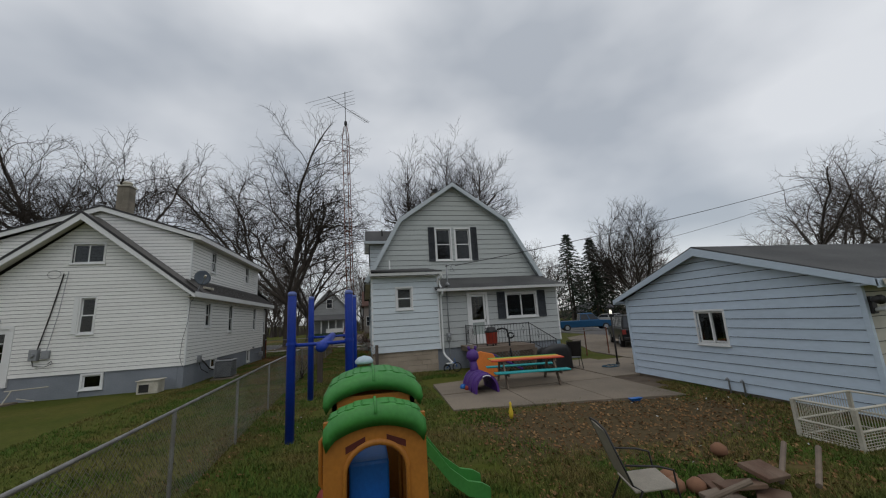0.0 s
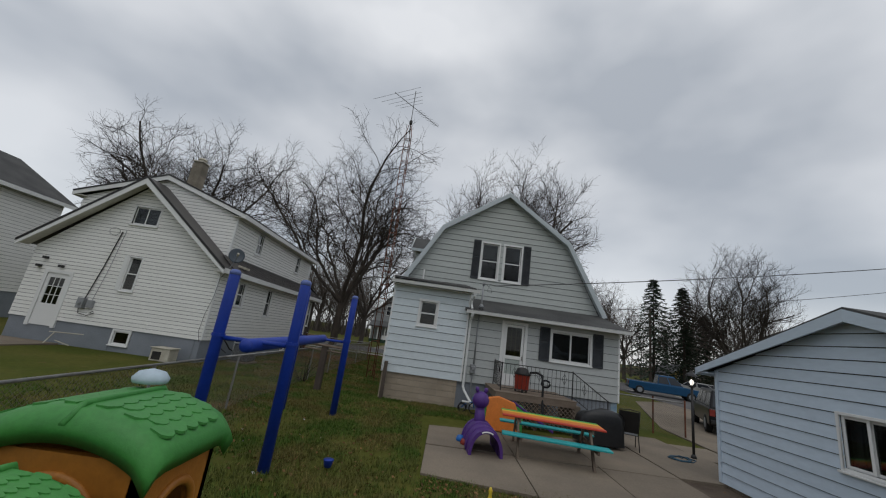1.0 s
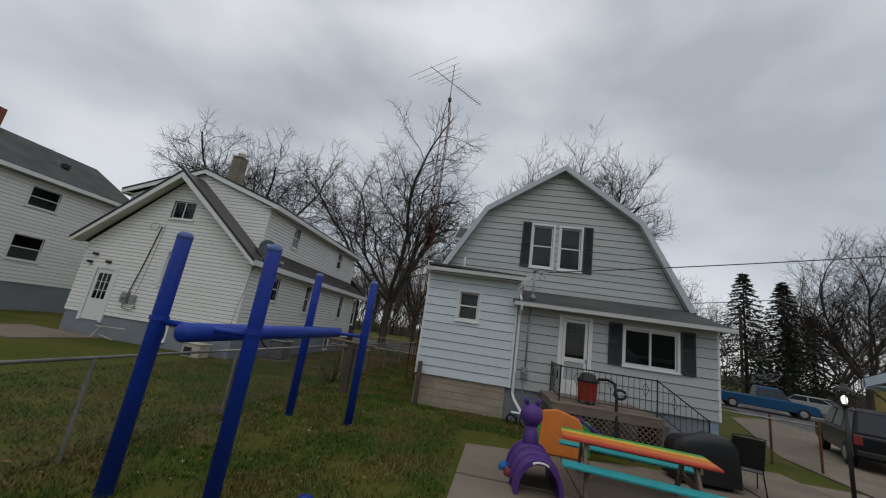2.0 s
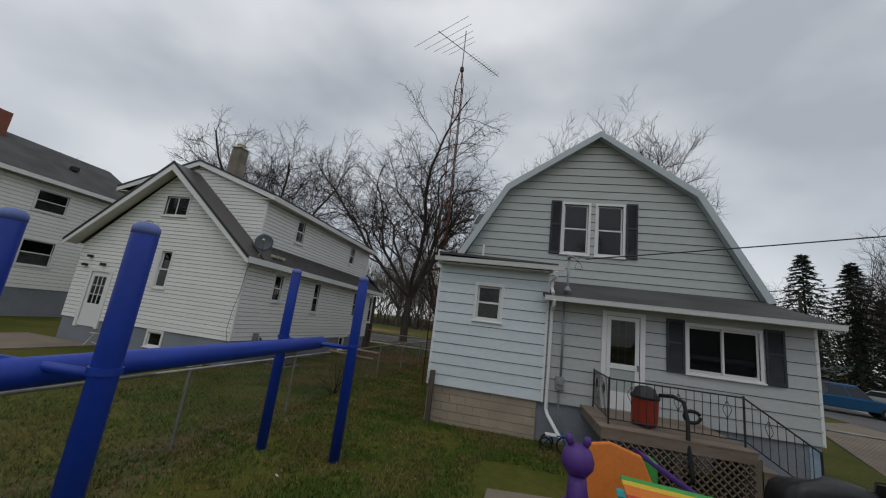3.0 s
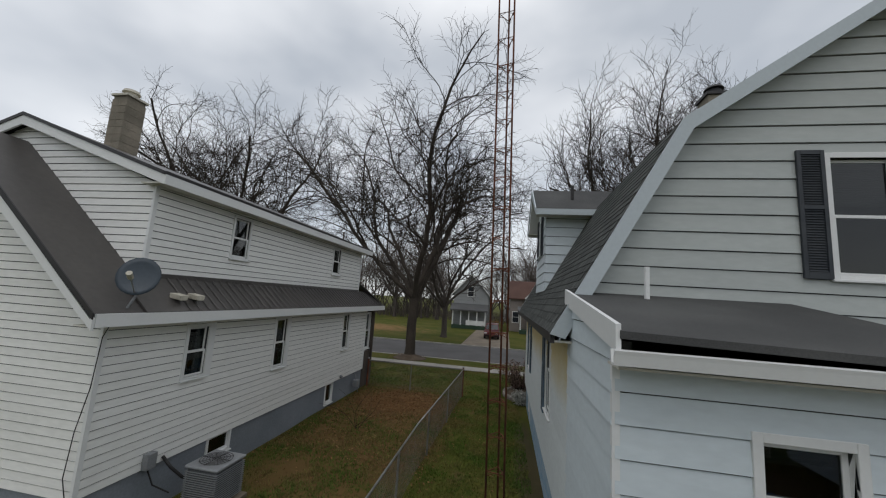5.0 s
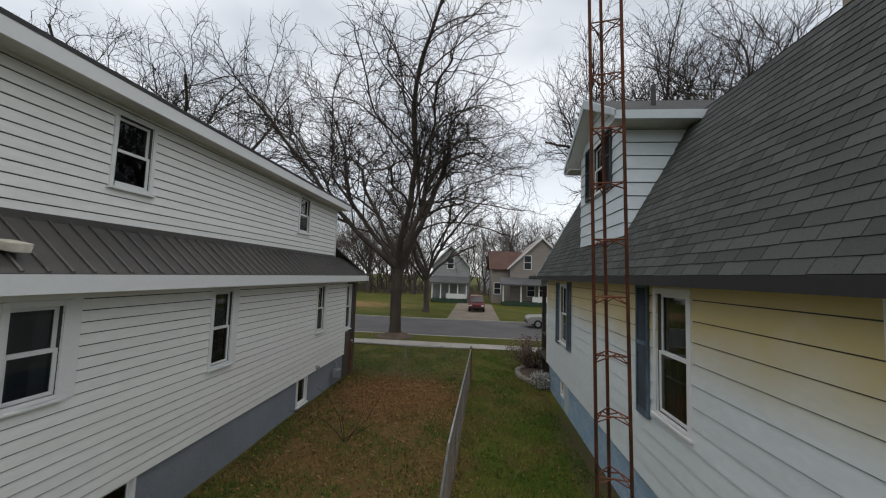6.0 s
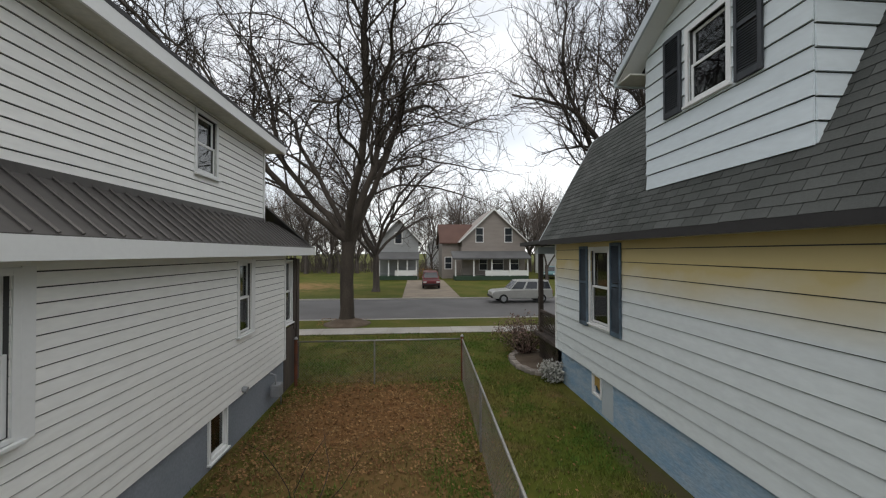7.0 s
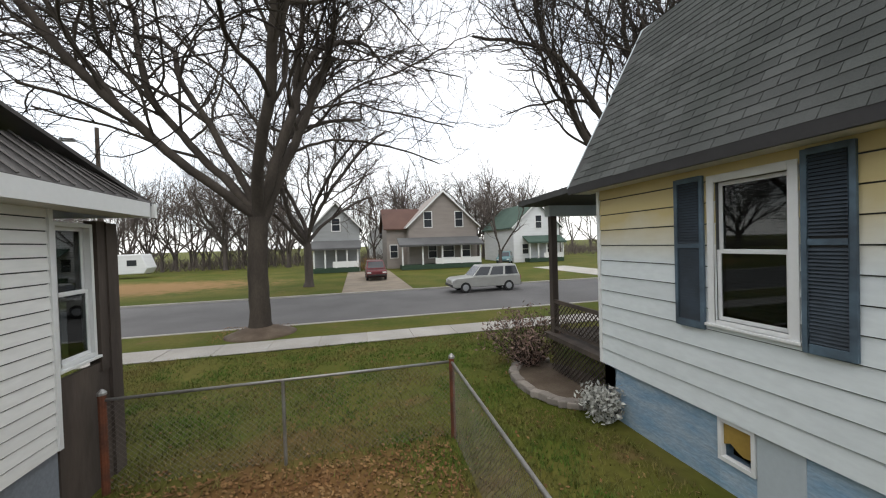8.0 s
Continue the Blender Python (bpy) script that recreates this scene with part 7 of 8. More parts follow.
# ---- far houses, cars, trees in the distance ----
def far_house(label, x0, x1, y0, y1, eave, ridge, wall_mat, roof_mat, wins, gable_south=True, porch=None):
    h = thing("far_house", label, "house", ((x0 + x1) / 2, y0, 0), group="houses across the street")
    c = (x0 + x1) / 2
    if gable_south:
        body = Shape().prism([(x0, -0.1), (x1, -0.1), (x1, eave), (c, ridge - 0.15), (x0, eave)], y0, y1, lambda p, q, n: (p, n, q))
    else:
        m = (y0 + y1) / 2
        body = Shape().prism([(y0, -0.1), (y1, -0.1), (y1, eave), (m, ridge - 0.15), (y0, eave)], x0, x1, lambda p, q, n: (n, p, q))
    part("wall", body, wall_mat, h)
    for sg in (-1, 1):
        s = Shape()
        if gable_south:
            w = (x1 - x0) / 2 + 0.4
            ez = eave - 0.4 * (ridge - eave) / (w - 0.4)
            sloped(s, (c + sg * w, y0 - 0.4, ez), (c + sg * w, y1 + 0.4, ez), (c, y1 + 0.4, ridge), (c, y0 - 0.4, ridge), 0.16)
        else:
            m, w = (y0 + y1) / 2, (y1 - y0) / 2 + 0.4
            ez = eave - 0.4 * (ridge - eave) / (w - 0.4)
            sloped(s, (x0 - 0.4, m + sg * w, ez), (x1 + 0.4, m + sg * w, ez), (x1 + 0.4, m, ridge), (x0 - 0.4, m, ridge), 0.16)
        part("roof", s, roof_mat, h)
        if gable_south:
            part("rake_board", Shape().prism([(c + sg * w, ez - 0.2), (c + sg * w, ez), (c, ridge), (c, ridge - 0.28)], y0 - 0.44, y0 - 0.4, lambda p, q, n: (p, n, q)), M_TRIM, h)
    for u, z, w, hh in wins:
        s = Shape()
        s.box(u - w / 2 - 0.1, u + w / 2 + 0.1, y0 - 0.06, y0 - 0.003, z - 0.1, z + hh + 0.1)
        wd = part("window", s, M_TRIM, h)
        for z0, z1 in ((z, z + hh / 2 - 0.03), (z + hh / 2 + 0.03, z + hh)):
            part("pane", Shape().box(u - w / 2, u + w / 2, y0 - 0.07, y0 - 0.062, z0, z1), M_DARKPANE, wd)
    if porch:
        px0, px1, deep, ph_, pm = porch
        pr = part("porch", Shape().box(px0, px1, y0 - deep, y0 - 0.01, 0.0, 0.55), M_DARKGREEN, h)
        part("porch_roof", sloped(Shape(), (px0 - 0.3, y0 - deep - 0.3, ph_), (px1 + 0.3, y0 - deep - 0.3, ph_), (px1 + 0.3, y0, ph_ + 0.9), (px0 - 0.3, y0, ph_ + 0.9), 0.22), pm, pr)
        n = 5
        for k in range(n):
            x = px0 + 0.1 + (px1 - px0 - 0.2) * k / (n - 1)
            part("column", Shape().box(x - 0.08, x + 0.08, y0 - deep + 0.05, y0 - deep + 0.2, 0.55, ph_), M_TRIM, pr)
        part("rail", Shape().box(px0 + 0.1 + (px1 - px0) * 0.4, px1, y0 - deep + 0.08, y0 - deep + 0.14, 0.6, 1.3), M_TRIM, pr)
    return h


M_DARKPANE = mat("dark_far_glass", (0.03, 0.034, 0.04), 0.1, None, 1, 5, 0.3, 0)
M_DARKGREEN = mat("dark_green_paint", (0.03, 0.06, 0.035), 0.7)
M_TAUPE = mat("taupe_siding", (0.28, 0.245, 0.22), 0.7, None, 0.6, 8, 0.4, 0.05, stretch=(1, 1, 6))
M_GREYH = mat("grey_siding", (0.30, 0.31, 0.31), 0.7, None, 0.6, 8, 0.4, 0.05, stretch=(1, 1, 6))
M_WHITEH = mat("white_far_siding", (0.68, 0.69, 0.69), 0.6, None, 0.6, 8, 0.3, 0.05, stretch=(1, 1, 6))
M_YELLOWH = mat("yellow_siding", (0.50, 0.38, 0.13), 0.7, None, 0.6, 8, 0.3, 0.05)
M_REDROOF = mat("red_brown_shingles", (0.095, 0.05, 0.038), 0.9, None, 0.6, 20, 0.6, 0.2)
M_GREENROOF = mat("green_shingles", (0.05, 0.085, 0.065), 0.9, None, 0.6, 20, 0.6, 0.2)
M_GREYROOF = mat("grey_shingles", (0.10, 0.10, 0.10), 0.9, None, 0.6, 20, 0.6, 0.2)
far_house("small grey gabled house with a dark porch across the street", -9.3, -3.8, 70, 80, 5.6, 8.6, M_GREYH, M_GREYROOF, [(-6.6, 5.0, 0.9, 1.5)], porch=(-9.2, -4.0, 1.8, 2.9, M_GREYROOF))
far_house("taupe house with white-columned porch and red-brown roof", 2.2, 11.2, 69, 80, 5.6, 9.9, M_TAUPE, M_TAUPE, [(4.7, 5.2, 0.95, 1.9), (8.8, 5.2, 0.95, 1.9), (5.2, 1.3, 1.0, 1.7), (7.2, 1.3, 1.6, 1.7), (9.6, 1.3, 1.2, 1.7)], porch=(1.0, 11.0, 2.2, 3.0, M_GREYROOF))
far_house("red-brown roofed wing beside the taupe house", -0.4, 4.2, 71, 79, 5.4, 8.1, M_TAUPE, M_REDROOF, [(0.5, 1.4, 0.9, 1.6)], gable_south=False)
far_house("white gabled house with green roof and a small porch", 17.8, 25.2, 72, 84, 5.4, 8.8, M_WHITEH, M_GREENROOF, [(21.8, 4.9, 0.9, 1.8), (19.6, 1.2, 0.9, 1.4), (23.6, 1.2, 0.9, 1.4)], porch=(19.5, 24.9, 1.6, 2.9, M_GREENROOF))
far_house("white house far down the far street", 30, 38, 92, 100, 4.5, 7, M_WHITEH, M_GREYROOF, [(33, 1.5, 1, 1.5)])
far_house("tan house behind the trees across the street", -1.5, 4.5, 100, 108, 5.5, 8.5, M_WHITEH, M_GREYROOF, [(1, 4.5, 1, 1.5)])
far_house("small yellow house beyond the side street", 39, 48, 38, 46, 3.2, 5.2, M_YELLOWH, M_GREYROOF, [(41, 1.2, 1.1, 1.4), (45, 1.2, 1.1, 1.4)], gable_south=False)
far_house("pale yellow shed beyond the side street", 30.5, 33.5, 47, 50, 2.0, 3.0, M_YELLOWH, M_GREYROOF, [(32, 0.9, 0.6, 0.8)])

# two-storey white neighbour beyond the white house
big = thing("two_storey_house", "two-storey white vinyl house with a grey shingle roof", "house", (-28, 20, 0))
F_BE = Face((-23.2, 0, 0), (0, 1, 0), (1, 0, 0))
bh = [(20.0, 21.35, 5.55, 6.65), (20.05, 21.4, 2.65, 3.95), (14.4, 15.7, 5.55, 6.65), (14.3, 15.6, 2.65, 3.95)]
wall(big, "wall", F_BE, [(1.45, 9.5, 25.3), (7.4, 9.5, 25.3)], bh, 0.2, M_VINYL, proud=0.016)
part("wall", Shape().prism([(-32, -0.1), (-23.35, -0.1), (-23.35, 7.4), (-27.7, 9.85), (-32, 7.4)], 9.51, 25.29, lambda p, q, n: (p, n, q)), M_VINYL, big)
part("foundation", Shape().box(-23.34, -23.22, 9.5, 25.3, -0.2, 1.45), M_FOUNDG, big)
for a, b, c, d in bh:
    window(big, F_BE, a, b, c, d, casing=0.1, blind=("blind", 0.5))
s = Shape()
for sg in (-1, 1):
    sloped(s, (-27.7 + sg * 5.0, 9.1, 7.25), (-27.7 + sg * 5.0, 25.7, 7.25), (-27.7, 25.7, 10.05), (-27.7, 9.1, 10.05), 0.12)
br = part("roof", s, M_SHINGLE2, big, "grey shingle roof with small vents")
part("fascia", Shape().box(-22.72, -22.66, 9.1, 25.7, 7.02, 7.24), M_TRIM, br)
for y in (14, 18, 22):
    part("roof_vent", Shape().box(-25.2, -24.9, y, y + 0.35, 8.6, 8.85), M_BLACK, br)
part("chimney", Shape().box(-27.3, -26.7, 19, 19.7, 9.4, 10.9), mat("red_brick", (0.25, 0.09, 0.06), 0.9), br)


def car(label, paint, m, kind="suv"):
    """A parked car, its nose towards +x: body, glass, bumpers, lamps, wheels."""
    c = thing("parked_car", label, "car", group="parked vehicles")
    L, W = (2.3, 0.88) if kind != "pickup" else (2.7, 0.95)
    low = [(-L, 0.42), (-L + 0.03, 0.95), (-L + 0.1, 1.02), (L - 1.35, 1.0), (L - 0.25, 0.92), (L - 0.04, 0.8), (L, 0.5), (L - 0.1, 0.34), (-L + 0.08, 0.34)]
    part("body", Shape().prism(low, -W, W, lambda p, q, n: (p, n, q)), paint, c, bevel=0.05)
    if kind == "suv":
        a0, a1, b0, b1, top = -L + 0.05, L - 1.3, -L + 0.28, L - 1.95, 1.68
    elif kind == "pickup":
        a0, a1, b0, b1, top = -0.55, L - 1.35, -0.4, L - 2.0, 1.72
    else:
        a0, a1, b0, b1, top = -L + 0.5, L - 1.2, -L + 1.05, L - 1.95, 1.42
    w2 = W - 0.17
    part("cabin", Shape().hexa([(a0, -W + 0.03, 0.98), (a1, -W + 0.03, 0.98), (a1, W - 0.03, 0.98), (a0, W - 0.03, 0.98), (b0, -w2, top), (b1, -w2, top), (b1, w2, top), (b0, w2, top)]), paint, c, bevel=0.04)
    for sg in (-1, 1):
        for k in range(3 if kind == "suv" else 2):
            n = 3 if kind == "suv" else 2
            f0, f1 = k / n + 0.03, (k + 1) / n - 0.02
            s = Shape()
            def g(f, t, off=0.012):
                x = (a0 + (a1 - a0) * f) * (1 - t) + (b0 + (b1 - b0) * f) * t
                y = sg * ((W - 0.03) * (1 - t) + w2 * t + off)
                return (x, y, 0.98 + (top - 0.98) * t)
            s.hexa([g(f0, 0.12, -0.01), g(f1, 0.12, -0.01), g(f1, 0.12), g(f0, 0.12), g(f0, 0.86, -0.01), g(f1, 0.86, -0.01), g(f1, 0.86), g(f0, 0.86)])
            part("side_window", s, M_DARKPANE, c)
    for (x0, xt), sg in (((a1, b1), 1), ((a0, b0), -1)):
        def h(y, t, off):
            return (x0 + (xt - x0) * t + sg * off, y * (1 - 0.15 * t), 0.98 + (top - 0.98) * t)
        s = Shape().hexa([h(-W + 0.12, 0.1, -0.01), h(W - 0.12, 0.1, -0.01), h(W - 0.12, 0.1, 0.014), h(-W + 0.12, 0.1, 0.014), h(-W + 0.12, 0.9, -0.01), h(W - 0.12, 0.9, -0.01), h(W - 0.12, 0.9, 0.014), h(-W + 0.12, 0.9, 0.014)])
        part("windscreen" if sg > 0 else "rear_window", s, M_DARKPANE, c)
    if kind == "pickup":
        part("bed", Shape().box(-L + 0.12, -0.6, -W + 0.12, W - 0.12, 1.0, 1.03), M_BLACK, c)
    for x in (-L + 0.85, L - 0.85):
        for sg in (-1, 1):
            y0, y1 = sg * (W - 0.2), sg * (W + 0.02)
            w = part("wheel", Shape().tube([(x, y0, 0.34), (x, y0 + (y1 - y0) * 0.1, 0.34), (x, y0 + (y1 - y0) * 0.9, 0.34), (x, y1, 0.34)], [0.3, 0.34, 0.34, 0.3], 20), M_RUBBER, c)
            part("rim", Shape().tube([(x, y1, 0.34), (x, y1 + sg * 0.012, 0.34)], [0.2, 0.18], 14), M_GREYMETAL, w)
    for sg in (-1, 1):
        part("headlight", Shape().box(L - 0.12, L - 0.02, min(sg * 0.5, sg * 0.82), max(sg * 0.5, sg * 0.82), 0.64, 0.78), M_TRIM, c)
        part("tail_light", Shape().box(-L - 0.005, -L + 0.06, min(sg * 0.68, sg * 0.86), max(sg * 0.68, sg * 0.86), 0.7, 0.94), M_REDP, c)
    part("bumper", Shape().box(L - 0.06, L + 0.05, -W + 0.05, W - 0.05, 0.4, 0.56), M_BLACK, c, bevel=0.03)
    part("bumper", Shape().box(-L - 0.06, -L + 0.05, -W + 0.05, W - 0.05, 0.4, 0.56), M_BLACK, c, bevel=0.03)
    c.matrix_basis = m
    return c


def paint(name, col):
    return mat(name, col, 0.28, tuple(k * 0.9 for k in col), 1, 5, 0.3, 0, metal=0.35)


car("silver sport utility car parked along the street", paint("silver_paint", (0.38, 0.38, 0.36)), pose(3.75, 46.5, -0.09, 0, 0, 180))
car("dark red car parked nose-in on the driveway", paint("dark_red_paint", (0.11, 0.012, 0.014)), pose(-2.6, 58.0, 0, 0, 0, -90))
car("blue pickup truck parked at the side street", paint("blue_paint", (0.012, 0.075, 0.17)), pose(21.6, 34.2, 0.012, 0, 0, -22), "pickup")
car("black sport utility car on the driveway by the garage", paint("black_paint", (0.012, 0.012, 0.013)), pose(14.7, 19.2, 0.012, 0, 0, 62))
car("dark sedan parked beyond the side street", paint("dark_green_paint_car", (0.015, 0.03, 0.03)), pose(30.5, 27.5, 0, 0, 0, 120), "sedan")
car("dark sedan parked by the far corner lot", paint("black_paint_far", (0.01, 0.01, 0.012)), pose(-36.5, 66, 0, 0, 0, 8), "sedan")
car("teal van parked beside the white house", paint("teal_paint", (0.10, 0.20, 0.21)), pose(15.5, 70, 0, 0, 0, -120))
car("pale sedan parked beyond the side street", paint("pale_car_paint", (0.45, 0.45, 0.44)), pose(28.2, 38, 0, 0, 0, -60), "sedan")

rv = thing("camper_trailer", "white camper trailer parked behind the corner lot", "camper", (-32.5, 76, 0))
part("body", Shape().prism([(-36, 0.5), (-29.4, 0.5), (-29.0, 1.2), (-29.6, 2.9), (-35.8, 2.9)], 75, 77.3, lambda p, q, n: (p, n, q)), M_WHITEH, rv, bevel=0.1)
for x in (-34.6, -32.6, -30.6):
    part("window", Shape().box(x - 0.5, x + 0.5, 74.98, 75.02, 1.5, 2.2), M_DARKPANE, rv)
for x in (-33.4, -32.4):
    part("wheel", Shape().tube([(x, 74.95, 0.35), (x, 75.2, 0.35)], 0.35, 16), M_RUBBER, rv)
sl_ = thing("street_light", "wooden utility pole with a street light arm", "street light", (-21.4, 54, 0))
part("pole", Shape().tube([(-21.4, 54, -0.2), (-21.4, 54, 11.8)], [0.18, 0.12], 8), M_OLDWOOD, sl_)
part("arm", Shape().tube([(-21.4, 54, 9.7), (-22.1, 54, 10.6), (-22.8, 54, 10.9)], 0.05, 6), M_GREYMETAL, sl_)
part("lamp_head", Shape().box(-23.5, -22.7, 53.85, 54.15, 10.80, 11.02), M_GREYMETAL, sl_, bevel=0.04)
for x, y in ((26.5, 44), (26.5, 74), (40, 16.4)):
    up = thing("utility_pole", "tall wooden utility pole with a crossarm", "utility pole", (x, y, 0), group="utility poles")
    part("pole", Shape().tube([(x, y, -0.2), (x, y, 8.8)], [0.15, 0.11], 8), M_OLDWOOD, up)
    part("crossarm", Shape().box(x - 0.9, x + 0.9, y - 0.05, y + 0.05, 8.1, 8.22), M_OLDWOOD, up)


def pine(seed, h, r):
    """A conifer: trunk, and tiers of drooping needled boughs with gaps."""
    rnd = random.Random(seed)
    t, b = Shape(), Shape()
    t.tube([(0, 0, 0), (0, 0, h)], [0.16, 0.02], 7)
    for k in range(int(h * 16)):
        f = (k + rnd.random()) / (h * 16)
        z = 0.6 + f * (h - 0.7)
        a = k * 2.4 + rnd.uniform(-0.3, 0.3)
        ln = r * (1 - f) ** 0.8 * rnd.uniform(0.7, 1.1) + 0.15
        d = Vector((math.cos(a), math.sin(a), 0))
        for q in range(7):
            c = Vector((0, 0, z)) + d * ln * (q + 0.6) / 7 + Vector((0, 0, -0.22 * ln * (q / 7) ** 1.5))
            for w in range(4):
                e = (d * rnd.uniform(0.2, 1) + d.cross(Vector((0, 0, 1))) * rnd.uniform(-1.2, 1.2) + Vector((0, 0, rnd.uniform(-0.5, 0.3)))).normalized() * rnd.uniform(0.18, 0.4)
                n = e.cross(Vector((rnd.random(), rnd.random(), rnd.random()))).normalized() * 0.06
                i = len(b.v)
                b.v += [tuple(c - n), tuple(c + n), tuple(c + e)]
                b.f.append((i, i + 1, i + 2))
    return t, b


M_NEEDLE = mat("conifer_needles", (0.022, 0.035, 0.02), 0.8, (0.035, 0.05, 0.028), 1, 6, 0.7, 0, island=0.4)
pt, pb = pine(3, 10, 3.0)
conifer = thing("conifer", "dark green conifer tree beyond the side street", "tree", group="conifers")
part("trunk", pt, M_BARK, conifer)
part("crown", pb, M_NEEDLE, conifer, "dense dark needles", fix=False)
conifer.matrix_basis = put(29.0, 42, 0, 1.15)
for x, y, a, sz in ((31.5, 45, 80, 0.7), (27.2, 44.5, 200, 1.1), (39, 52, 40, 0.9), (48, 44, 20, 0.9), (44, 55, 100, 0.8), (36, 56, 10, 0.7)):
    copy_thing(conifer, put(x, y, a, sz))

# flower bed with stone edging and a bare shrub
bed = thing("flower_bed", "bare flower bed ringed with flat stones by the porch", "flower bed", (-0.5, 31.2, 0))
part("soil", Shape().prism([(-0.1 + 0.75 * math.cos(a), 31.2 + 1.15 * math.sin(a)) for a in np.linspace(0, 2 * math.pi, 25)[:-1]], -0.05, 0.05, lambda p, q, n: (p, q, n)), M_SOIL, bed)
rnd = random.Random(6)
for k in range(24):
    a = radians(70) + radians(225) * k / 23
    x, y = -0.1 + 0.85 * math.cos(a), 31.2 + 1.25 * math.sin(a)
    st = part("edging_stone", Shape().box(-0.16, 0.16, -0.1, 0.1, -0.03, 0.1 + rnd.uniform(-.02, .03)), M_STONE, None, bevel=0.02)
    st.parent, st.matrix_parent_inverse, st.matrix_basis = bed, bed.matrix_basis.inverted(), pose(x, y, 0, rnd.uniform(-4, 4), rnd.uniform(-4, 4), math.degrees(a) + 90 + rnd.uniform(-12, 12))


def shrub(label, x, y, h, r, count, seed, material, leaves=0):
    rnd = random.Random(seed)
    s, lv = Shape(), Shape()
    for k in range(count):
        a, t = rnd.uniform(0, 6.28), rnd.random()
        p = Vector((x + 0.15 * r * math.cos(a), y + 0.15 * r * math.sin(a), 0))
        pts = [p]
        d = Vector((math.cos(a) * t, math.sin(a) * t, 1.1)).normalized()
        for j in range(5):
            d = (d + Vector((rnd.gauss(0, .25), rnd.gauss(0, .25), rnd.gauss(0, .12)))).normalized()
            pts.append(pts[-1] + d * h / 5 * rnd.uniform(0.7, 1.1))
            for q in range(leaves):
                c = pts[-1] + Vector((rnd.gauss(0, .06), rnd.gauss(0, .06), rnd.gauss(0, .06)))
                e, n = Vector((rnd.gauss(0, 1), rnd.gauss(0, 1), rnd.gauss(0, 1))).normalized() * 0.05, Vector((rnd.gauss(0, 1), rnd.gauss(0, 1), rnd.gauss(0, 1))).normalized() * 0.025
                i = len(lv.v)
                lv.v += [tuple(c - e), tuple(c + n), tuple(c + e), tuple(c - n)]
                lv.f.append((i, i + 1, i + 2, i + 3))
        s.tube(pts, [0.009, 0.008, 0.007, 0.006, 0.005, 0.003], 3)
    ob = thing("shrub", label, "shrub", (x, y, 0))
    part("stem", s, M_TWIG, ob, fix=False)
    if leaves:
        part("foliage", lv, material, ob, fix=False)
    return ob


M_DRYLEAF = mat("dry_shrub_leaf", (0.16, 0.10, 0.08), 0.85, (0.24, 0.17, 0.14), 3, 20, 0.7, 0, island=0.4)
shrub("bare twiggy shrub with withered leaves by the porch", -0.25, 32.3, 1.5, 1.2, 90, 5, M_DRYLEAF, 5)
shrub("pale dried shrub against the blue foundation", -0.25, 29.5, 0.55, 0.5, 40, 9, mat("pale_dry_leaf", (0.42, 0.42, 0.38), 0.9, None, 3, 20, 0.6, 0, island=0.3), 8)
shrub("dry weeds along the chain-link fence", -3.1, 16.8, 1.0, 0.6, 25, 15, M_DRYLEAF, 0)
shrub("reddish bare shrub by the far driveway", -2.9, 68.5, 1.8, 1.4, 70, 21, mat("russet_leaf", (0.25, 0.12, 0.05), 0.9), 6)
shrub("thin bare sapling in the side yard", -5.7, 24.4, 1.6, 0.3, 6, 33, M_DRYLEAF, 0)

mound = thing("root_mound", "ring of dead leaves and roots round the street tree", "leaf pile", (-7.75, 38.55, 0), kind="stuff")
part("leaves", Shape().lathe([(1.3, -0.05), (1.05, 0.04), (0.7, 0.16), (0.3, 0.3)], 24, (-7.75, 38.55, 0)), M_SOIL, mound, smooth=True)

# ---- pavement slabs ----
x = -40.0
while x < 30:
    part("paving_slab", Shape().box(x, x + 1.475, 35.92, 37.2, -0.05, 0.012 + 0.004 * math.sin(x * 7)), M_WALKC, pavement)
    x += 1.5

# ---- grass, leaves and clutter on the ground ----
def scatter(name, material, label, areas, seed, make):
    rng = np.random.default_rng(seed)
    v, f = [], []
    for x0, x1, y0, y1, count in areas:
        for _ in range(count):
            x, y = rng.uniform(x0, x1), rng.uniform(y0, y1)
            if 1.5 < x < 7.6 and 9.2 < y < 14.0 or 3.4 < x < 7 and 13.8 < y < 16 or -0.3 < x < 8.4 and 15.85 < y < 30 or x < -7.6 and 17.6 < y < 31:
                continue
            if name == "grass" and ((x - 4.6) / 4.0) ** 2 + ((y - 7.4) / 2.3) ** 2 < rng.uniform(0.3, 1.3):
                continue
            if name == "grass" and ((x + 5.4) / 2.4) ** 2 + ((y - 27.8) / 2.3) ** 2 < rng.uniform(0.3, 1.4):
                continue
            lumps = noise.noise((x * 0.9, y * 0.9, 3.1)) + 0.6 * noise.noise((x * 2.7, y * 2.7, 7.7))
            if name == "grass" and lumps < rng.uniform(-0.75, 0.35):
                continue
            z = 0.045 * noise.noise((x * 0.5, y * 0.5, 0)) - 0.02
            make(v, f, rng, x, y, z)
    s = Shape()
    s.v, s.f = v, f
    ob = part(name, s, material, None, label, fix=False, kind="stuff")
    return tagged(ob, category=name)


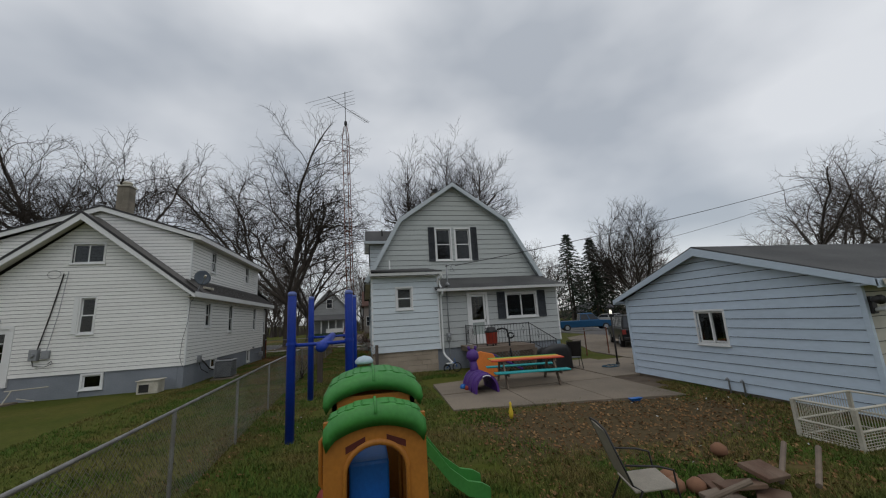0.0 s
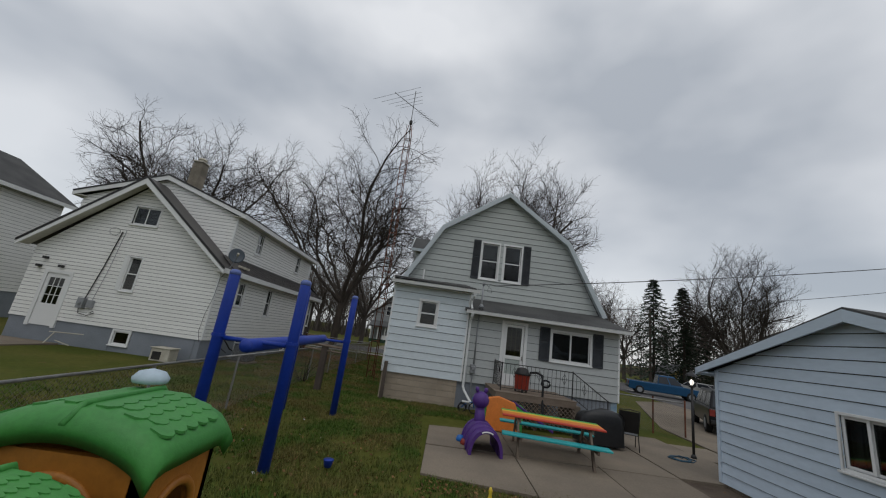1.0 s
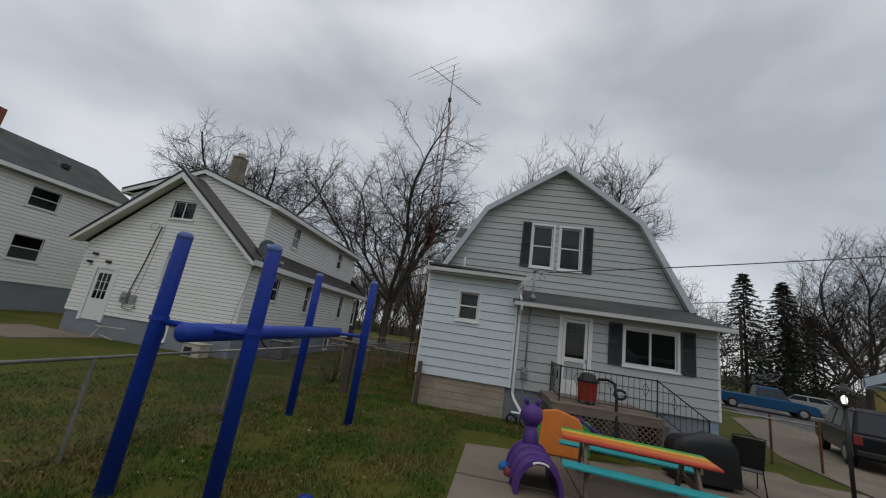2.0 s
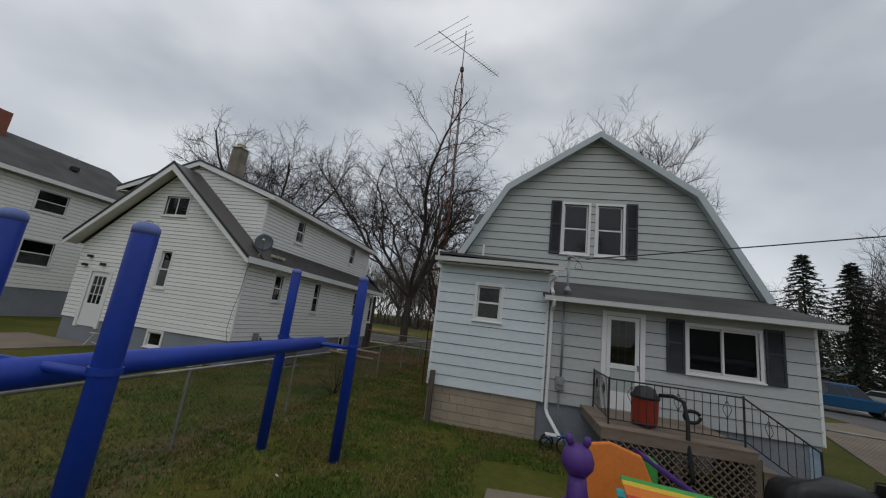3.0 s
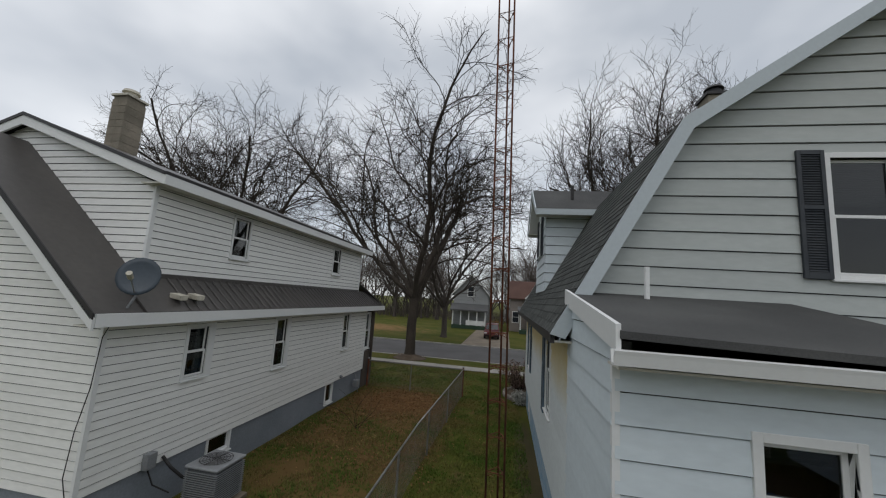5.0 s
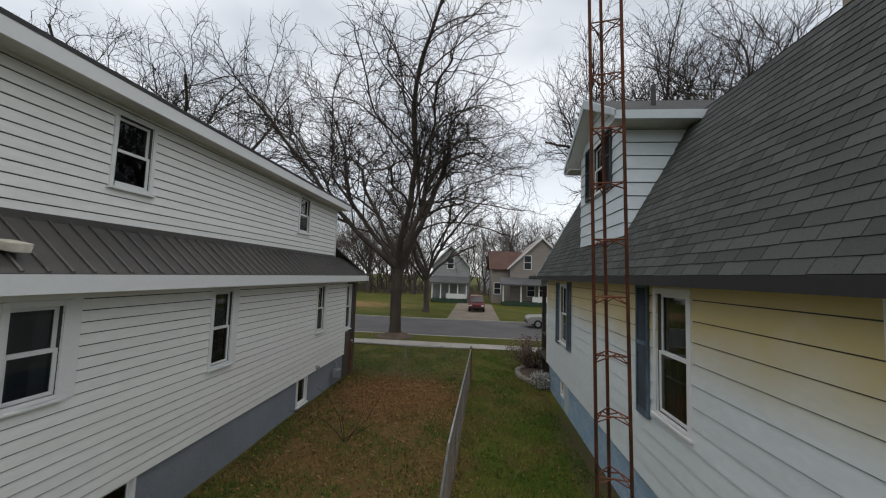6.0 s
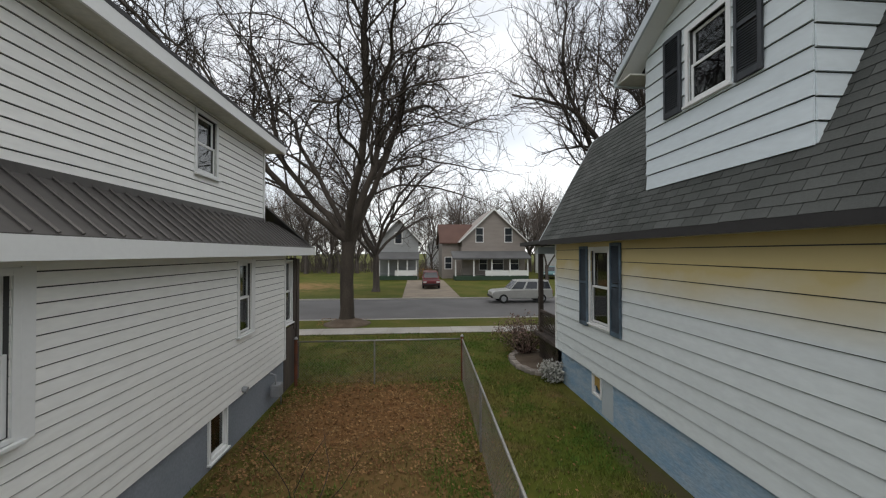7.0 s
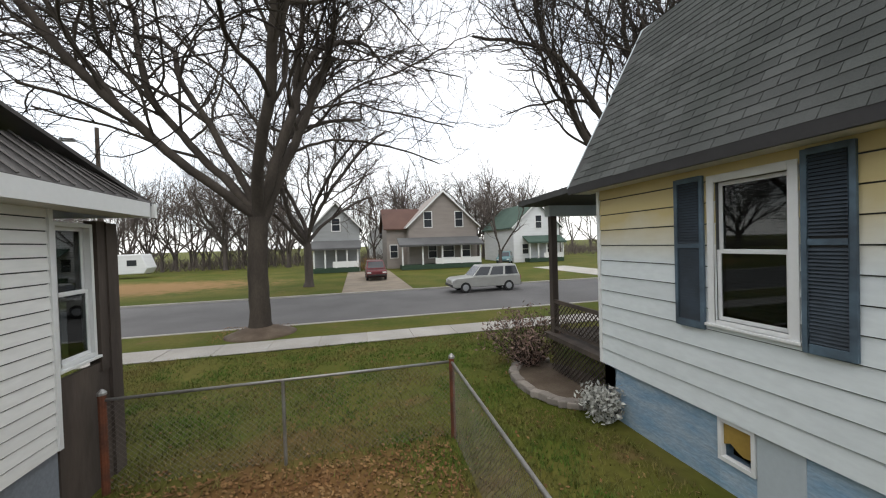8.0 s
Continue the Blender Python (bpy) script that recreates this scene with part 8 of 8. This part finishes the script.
def blade(v, f, rng, x, y, z):
    for _ in range(3):
        a, h, w = rng.uniform(0, 6.28), rng.uniform(0.025, 0.085), rng.uniform(0.004, 0.008)
        dx, dy = math.cos(a), math.sin(a)
        bx, by = x + rng.uniform(-0.03, 0.03), y + rng.uniform(-0.03, 0.03)
        i, lean = len(v), rng.uniform(0.2, 1.1) * h
        v += [(bx - dy * w, by + dx * w, z), (bx + dy * w, by - dx * w, z), (bx + dx * lean, by + dy * lean, z + h)]
        f.append((i, i + 1, i + 2))


def leaf(v, f, rng, x, y, z):
    a, r = rng.uniform(0, 6.28), rng.uniform(0.015, 0.04)
    c, s_ = math.cos(a) * r, math.sin(a) * r
    i, t = len(v), rng.uniform(0.005, 0.03)
    v += [(x - c, y - s_, z + 0.012), (x + s_ * 0.5, y - c * 0.5, z + 0.012 + t), (x + c, y + s_, z + 0.012 + t), (x - s_ * 0.5, y + c * 0.5, z + 0.012)]
    f.append((i, i + 1, i + 2, i + 3))


scatter("grass", M_GRASSBLADE, "short patchy winter grass blades", [(-3.2, 3, 4.5, 16, 62000), (2, 8.2, 3.5, 9.8, 62000), (-8, -3, 4, 17.6, 30000), (-7.6, 0, 16, 30, 62000), (-14, 3, 30, 35.9, 42000)], 5, blade)
scatter("fallen_leaves", M_LEAF, "scattered dead brown leaves on the lawn", [(-9.4, -6.7, 37.6, 40.0, 900), (-7.6, -3, 22, 30, 5200), (-7.5, -3, 25.5, 29.6, 6500), (-7.6, 0, 16, 36, 2600), (-3.4, 8, 4, 15, 2600), (1.5, 8.2, 3.5, 9.3, 7000), (-3.6, -2.6, 5, 29, 1500)], 9, leaf)
scatter("litter", mat("pale_litter", (0.5, 0.5, 0.47), 0.8), "small pale stones and scraps in the grass", [(-3, 8.2, 5, 12, 50), (5, 8.2, 5, 9, 20)], 19, leaf)

# ---- roof shingles on the street-side slopes ----
def shingle_slope(parent, y0, y1, p, q, exposure, tab, near_count, seed, holes=(), y_near=None):
    """Courses of tabs up a slope from p to q (x, z); the nearest are pieces of their own, the rest one mesh."""
    rnd = random.Random(seed)
    d = Vector((q[0] - p[0], 0, q[1] - p[1]))
    length = d.length
    d.normalize()
    n = Vector((-d.z, 0, d.x)) if d.x > 0 else Vector((d.z, 0, -d.x))
    mesh = Shape().hexa([(0, 0.004, 0.002), (0, tab - 0.004, 0.002), (0, tab - 0.004, 0.001), (0, 0.004, 0.001), (0, 0.004, 0.003), (0, tab - 0.004, 0.003), (0, tab - 0.004, 0.002), (0, 0.004, 0.002)])
    mesh = Shape()
    e = exposure
    k0, k1 = Vector((p[0], 0, p[1])) * 0 + d * -0.01, d * (e * 1.15)
    mesh.hexa([k0 + n * 0.002 + Vector((0, 0.004, 0)), k0 + n * 0.002 + Vector((0, tab - 0.004, 0)), k1 + n * 0.001 + Vector((0, tab - 0.004, 0)), k1 + n * 0.001 + Vector((0, 0.004, 0)),
               k0 + n * 0.016 + Vector((0, 0.004, 0)), k0 + n * 0.014 + Vector((0, tab - 0.004, 0)), k1 + n * 0.004 + Vector((0, tab - 0.004, 0)), k1 + n * 0.004 + Vector((0, 0.004, 0))])
    shared = mesh.mesh("shingle")
    shared.materials.append(M_SHINGLE)
    rest, made, rows = Shape(), 0, int(length / e)
    for r in range(rows):
        y = y0 - tab * ((r * 0.37) % 1)
        while y < y1 - 0.02:
            o = Vector((p[0], max(y, y0), p[1])) + d * (r * e + rnd.uniform(-0.006, 0.006))
            if y >= y0 - 0.01 and not any(a < y + tab / 2 < b and c < o.z < t for a, b, c, t in holes):
                if y_near and y_near[0] < y < y_near[1] and made < near_count and y + tab <= y1:
                    ob = new("shingle", shared)
                    ob.parent = parent
                    ob.matrix_basis = Matrix.Translation(o)
                    made += 1
                elif y + tab <= y1 + 0.02:
                    i = len(rest.v)
                    rest.v += [tuple(Vector(t) + o) for t in mesh.v]
                    rest.f += [tuple(i + j for j in t) for t in mesh.f]
            y += tab
    part("shingles", rest, M_SHINGLE, parent, "overlapping asphalt shingle tabs", kind="stuff")


el, bl, rl = (HC - EAVE_X, EAVE_Z), (HC - BRK_X, BRK_Z), (HC, RIDGE_Z)
shingle_slope(roof_ob, YS0, YS1, el, bl, 0.145, 0.31, 300, 1, holes=[(23.0, 26.0, 4.95, 7.3)], y_near=(18.0, 23.0))
shingle_slope(roof_ob, YS0, YS1, bl, rl, 0.145, 0.31, 0, 2)
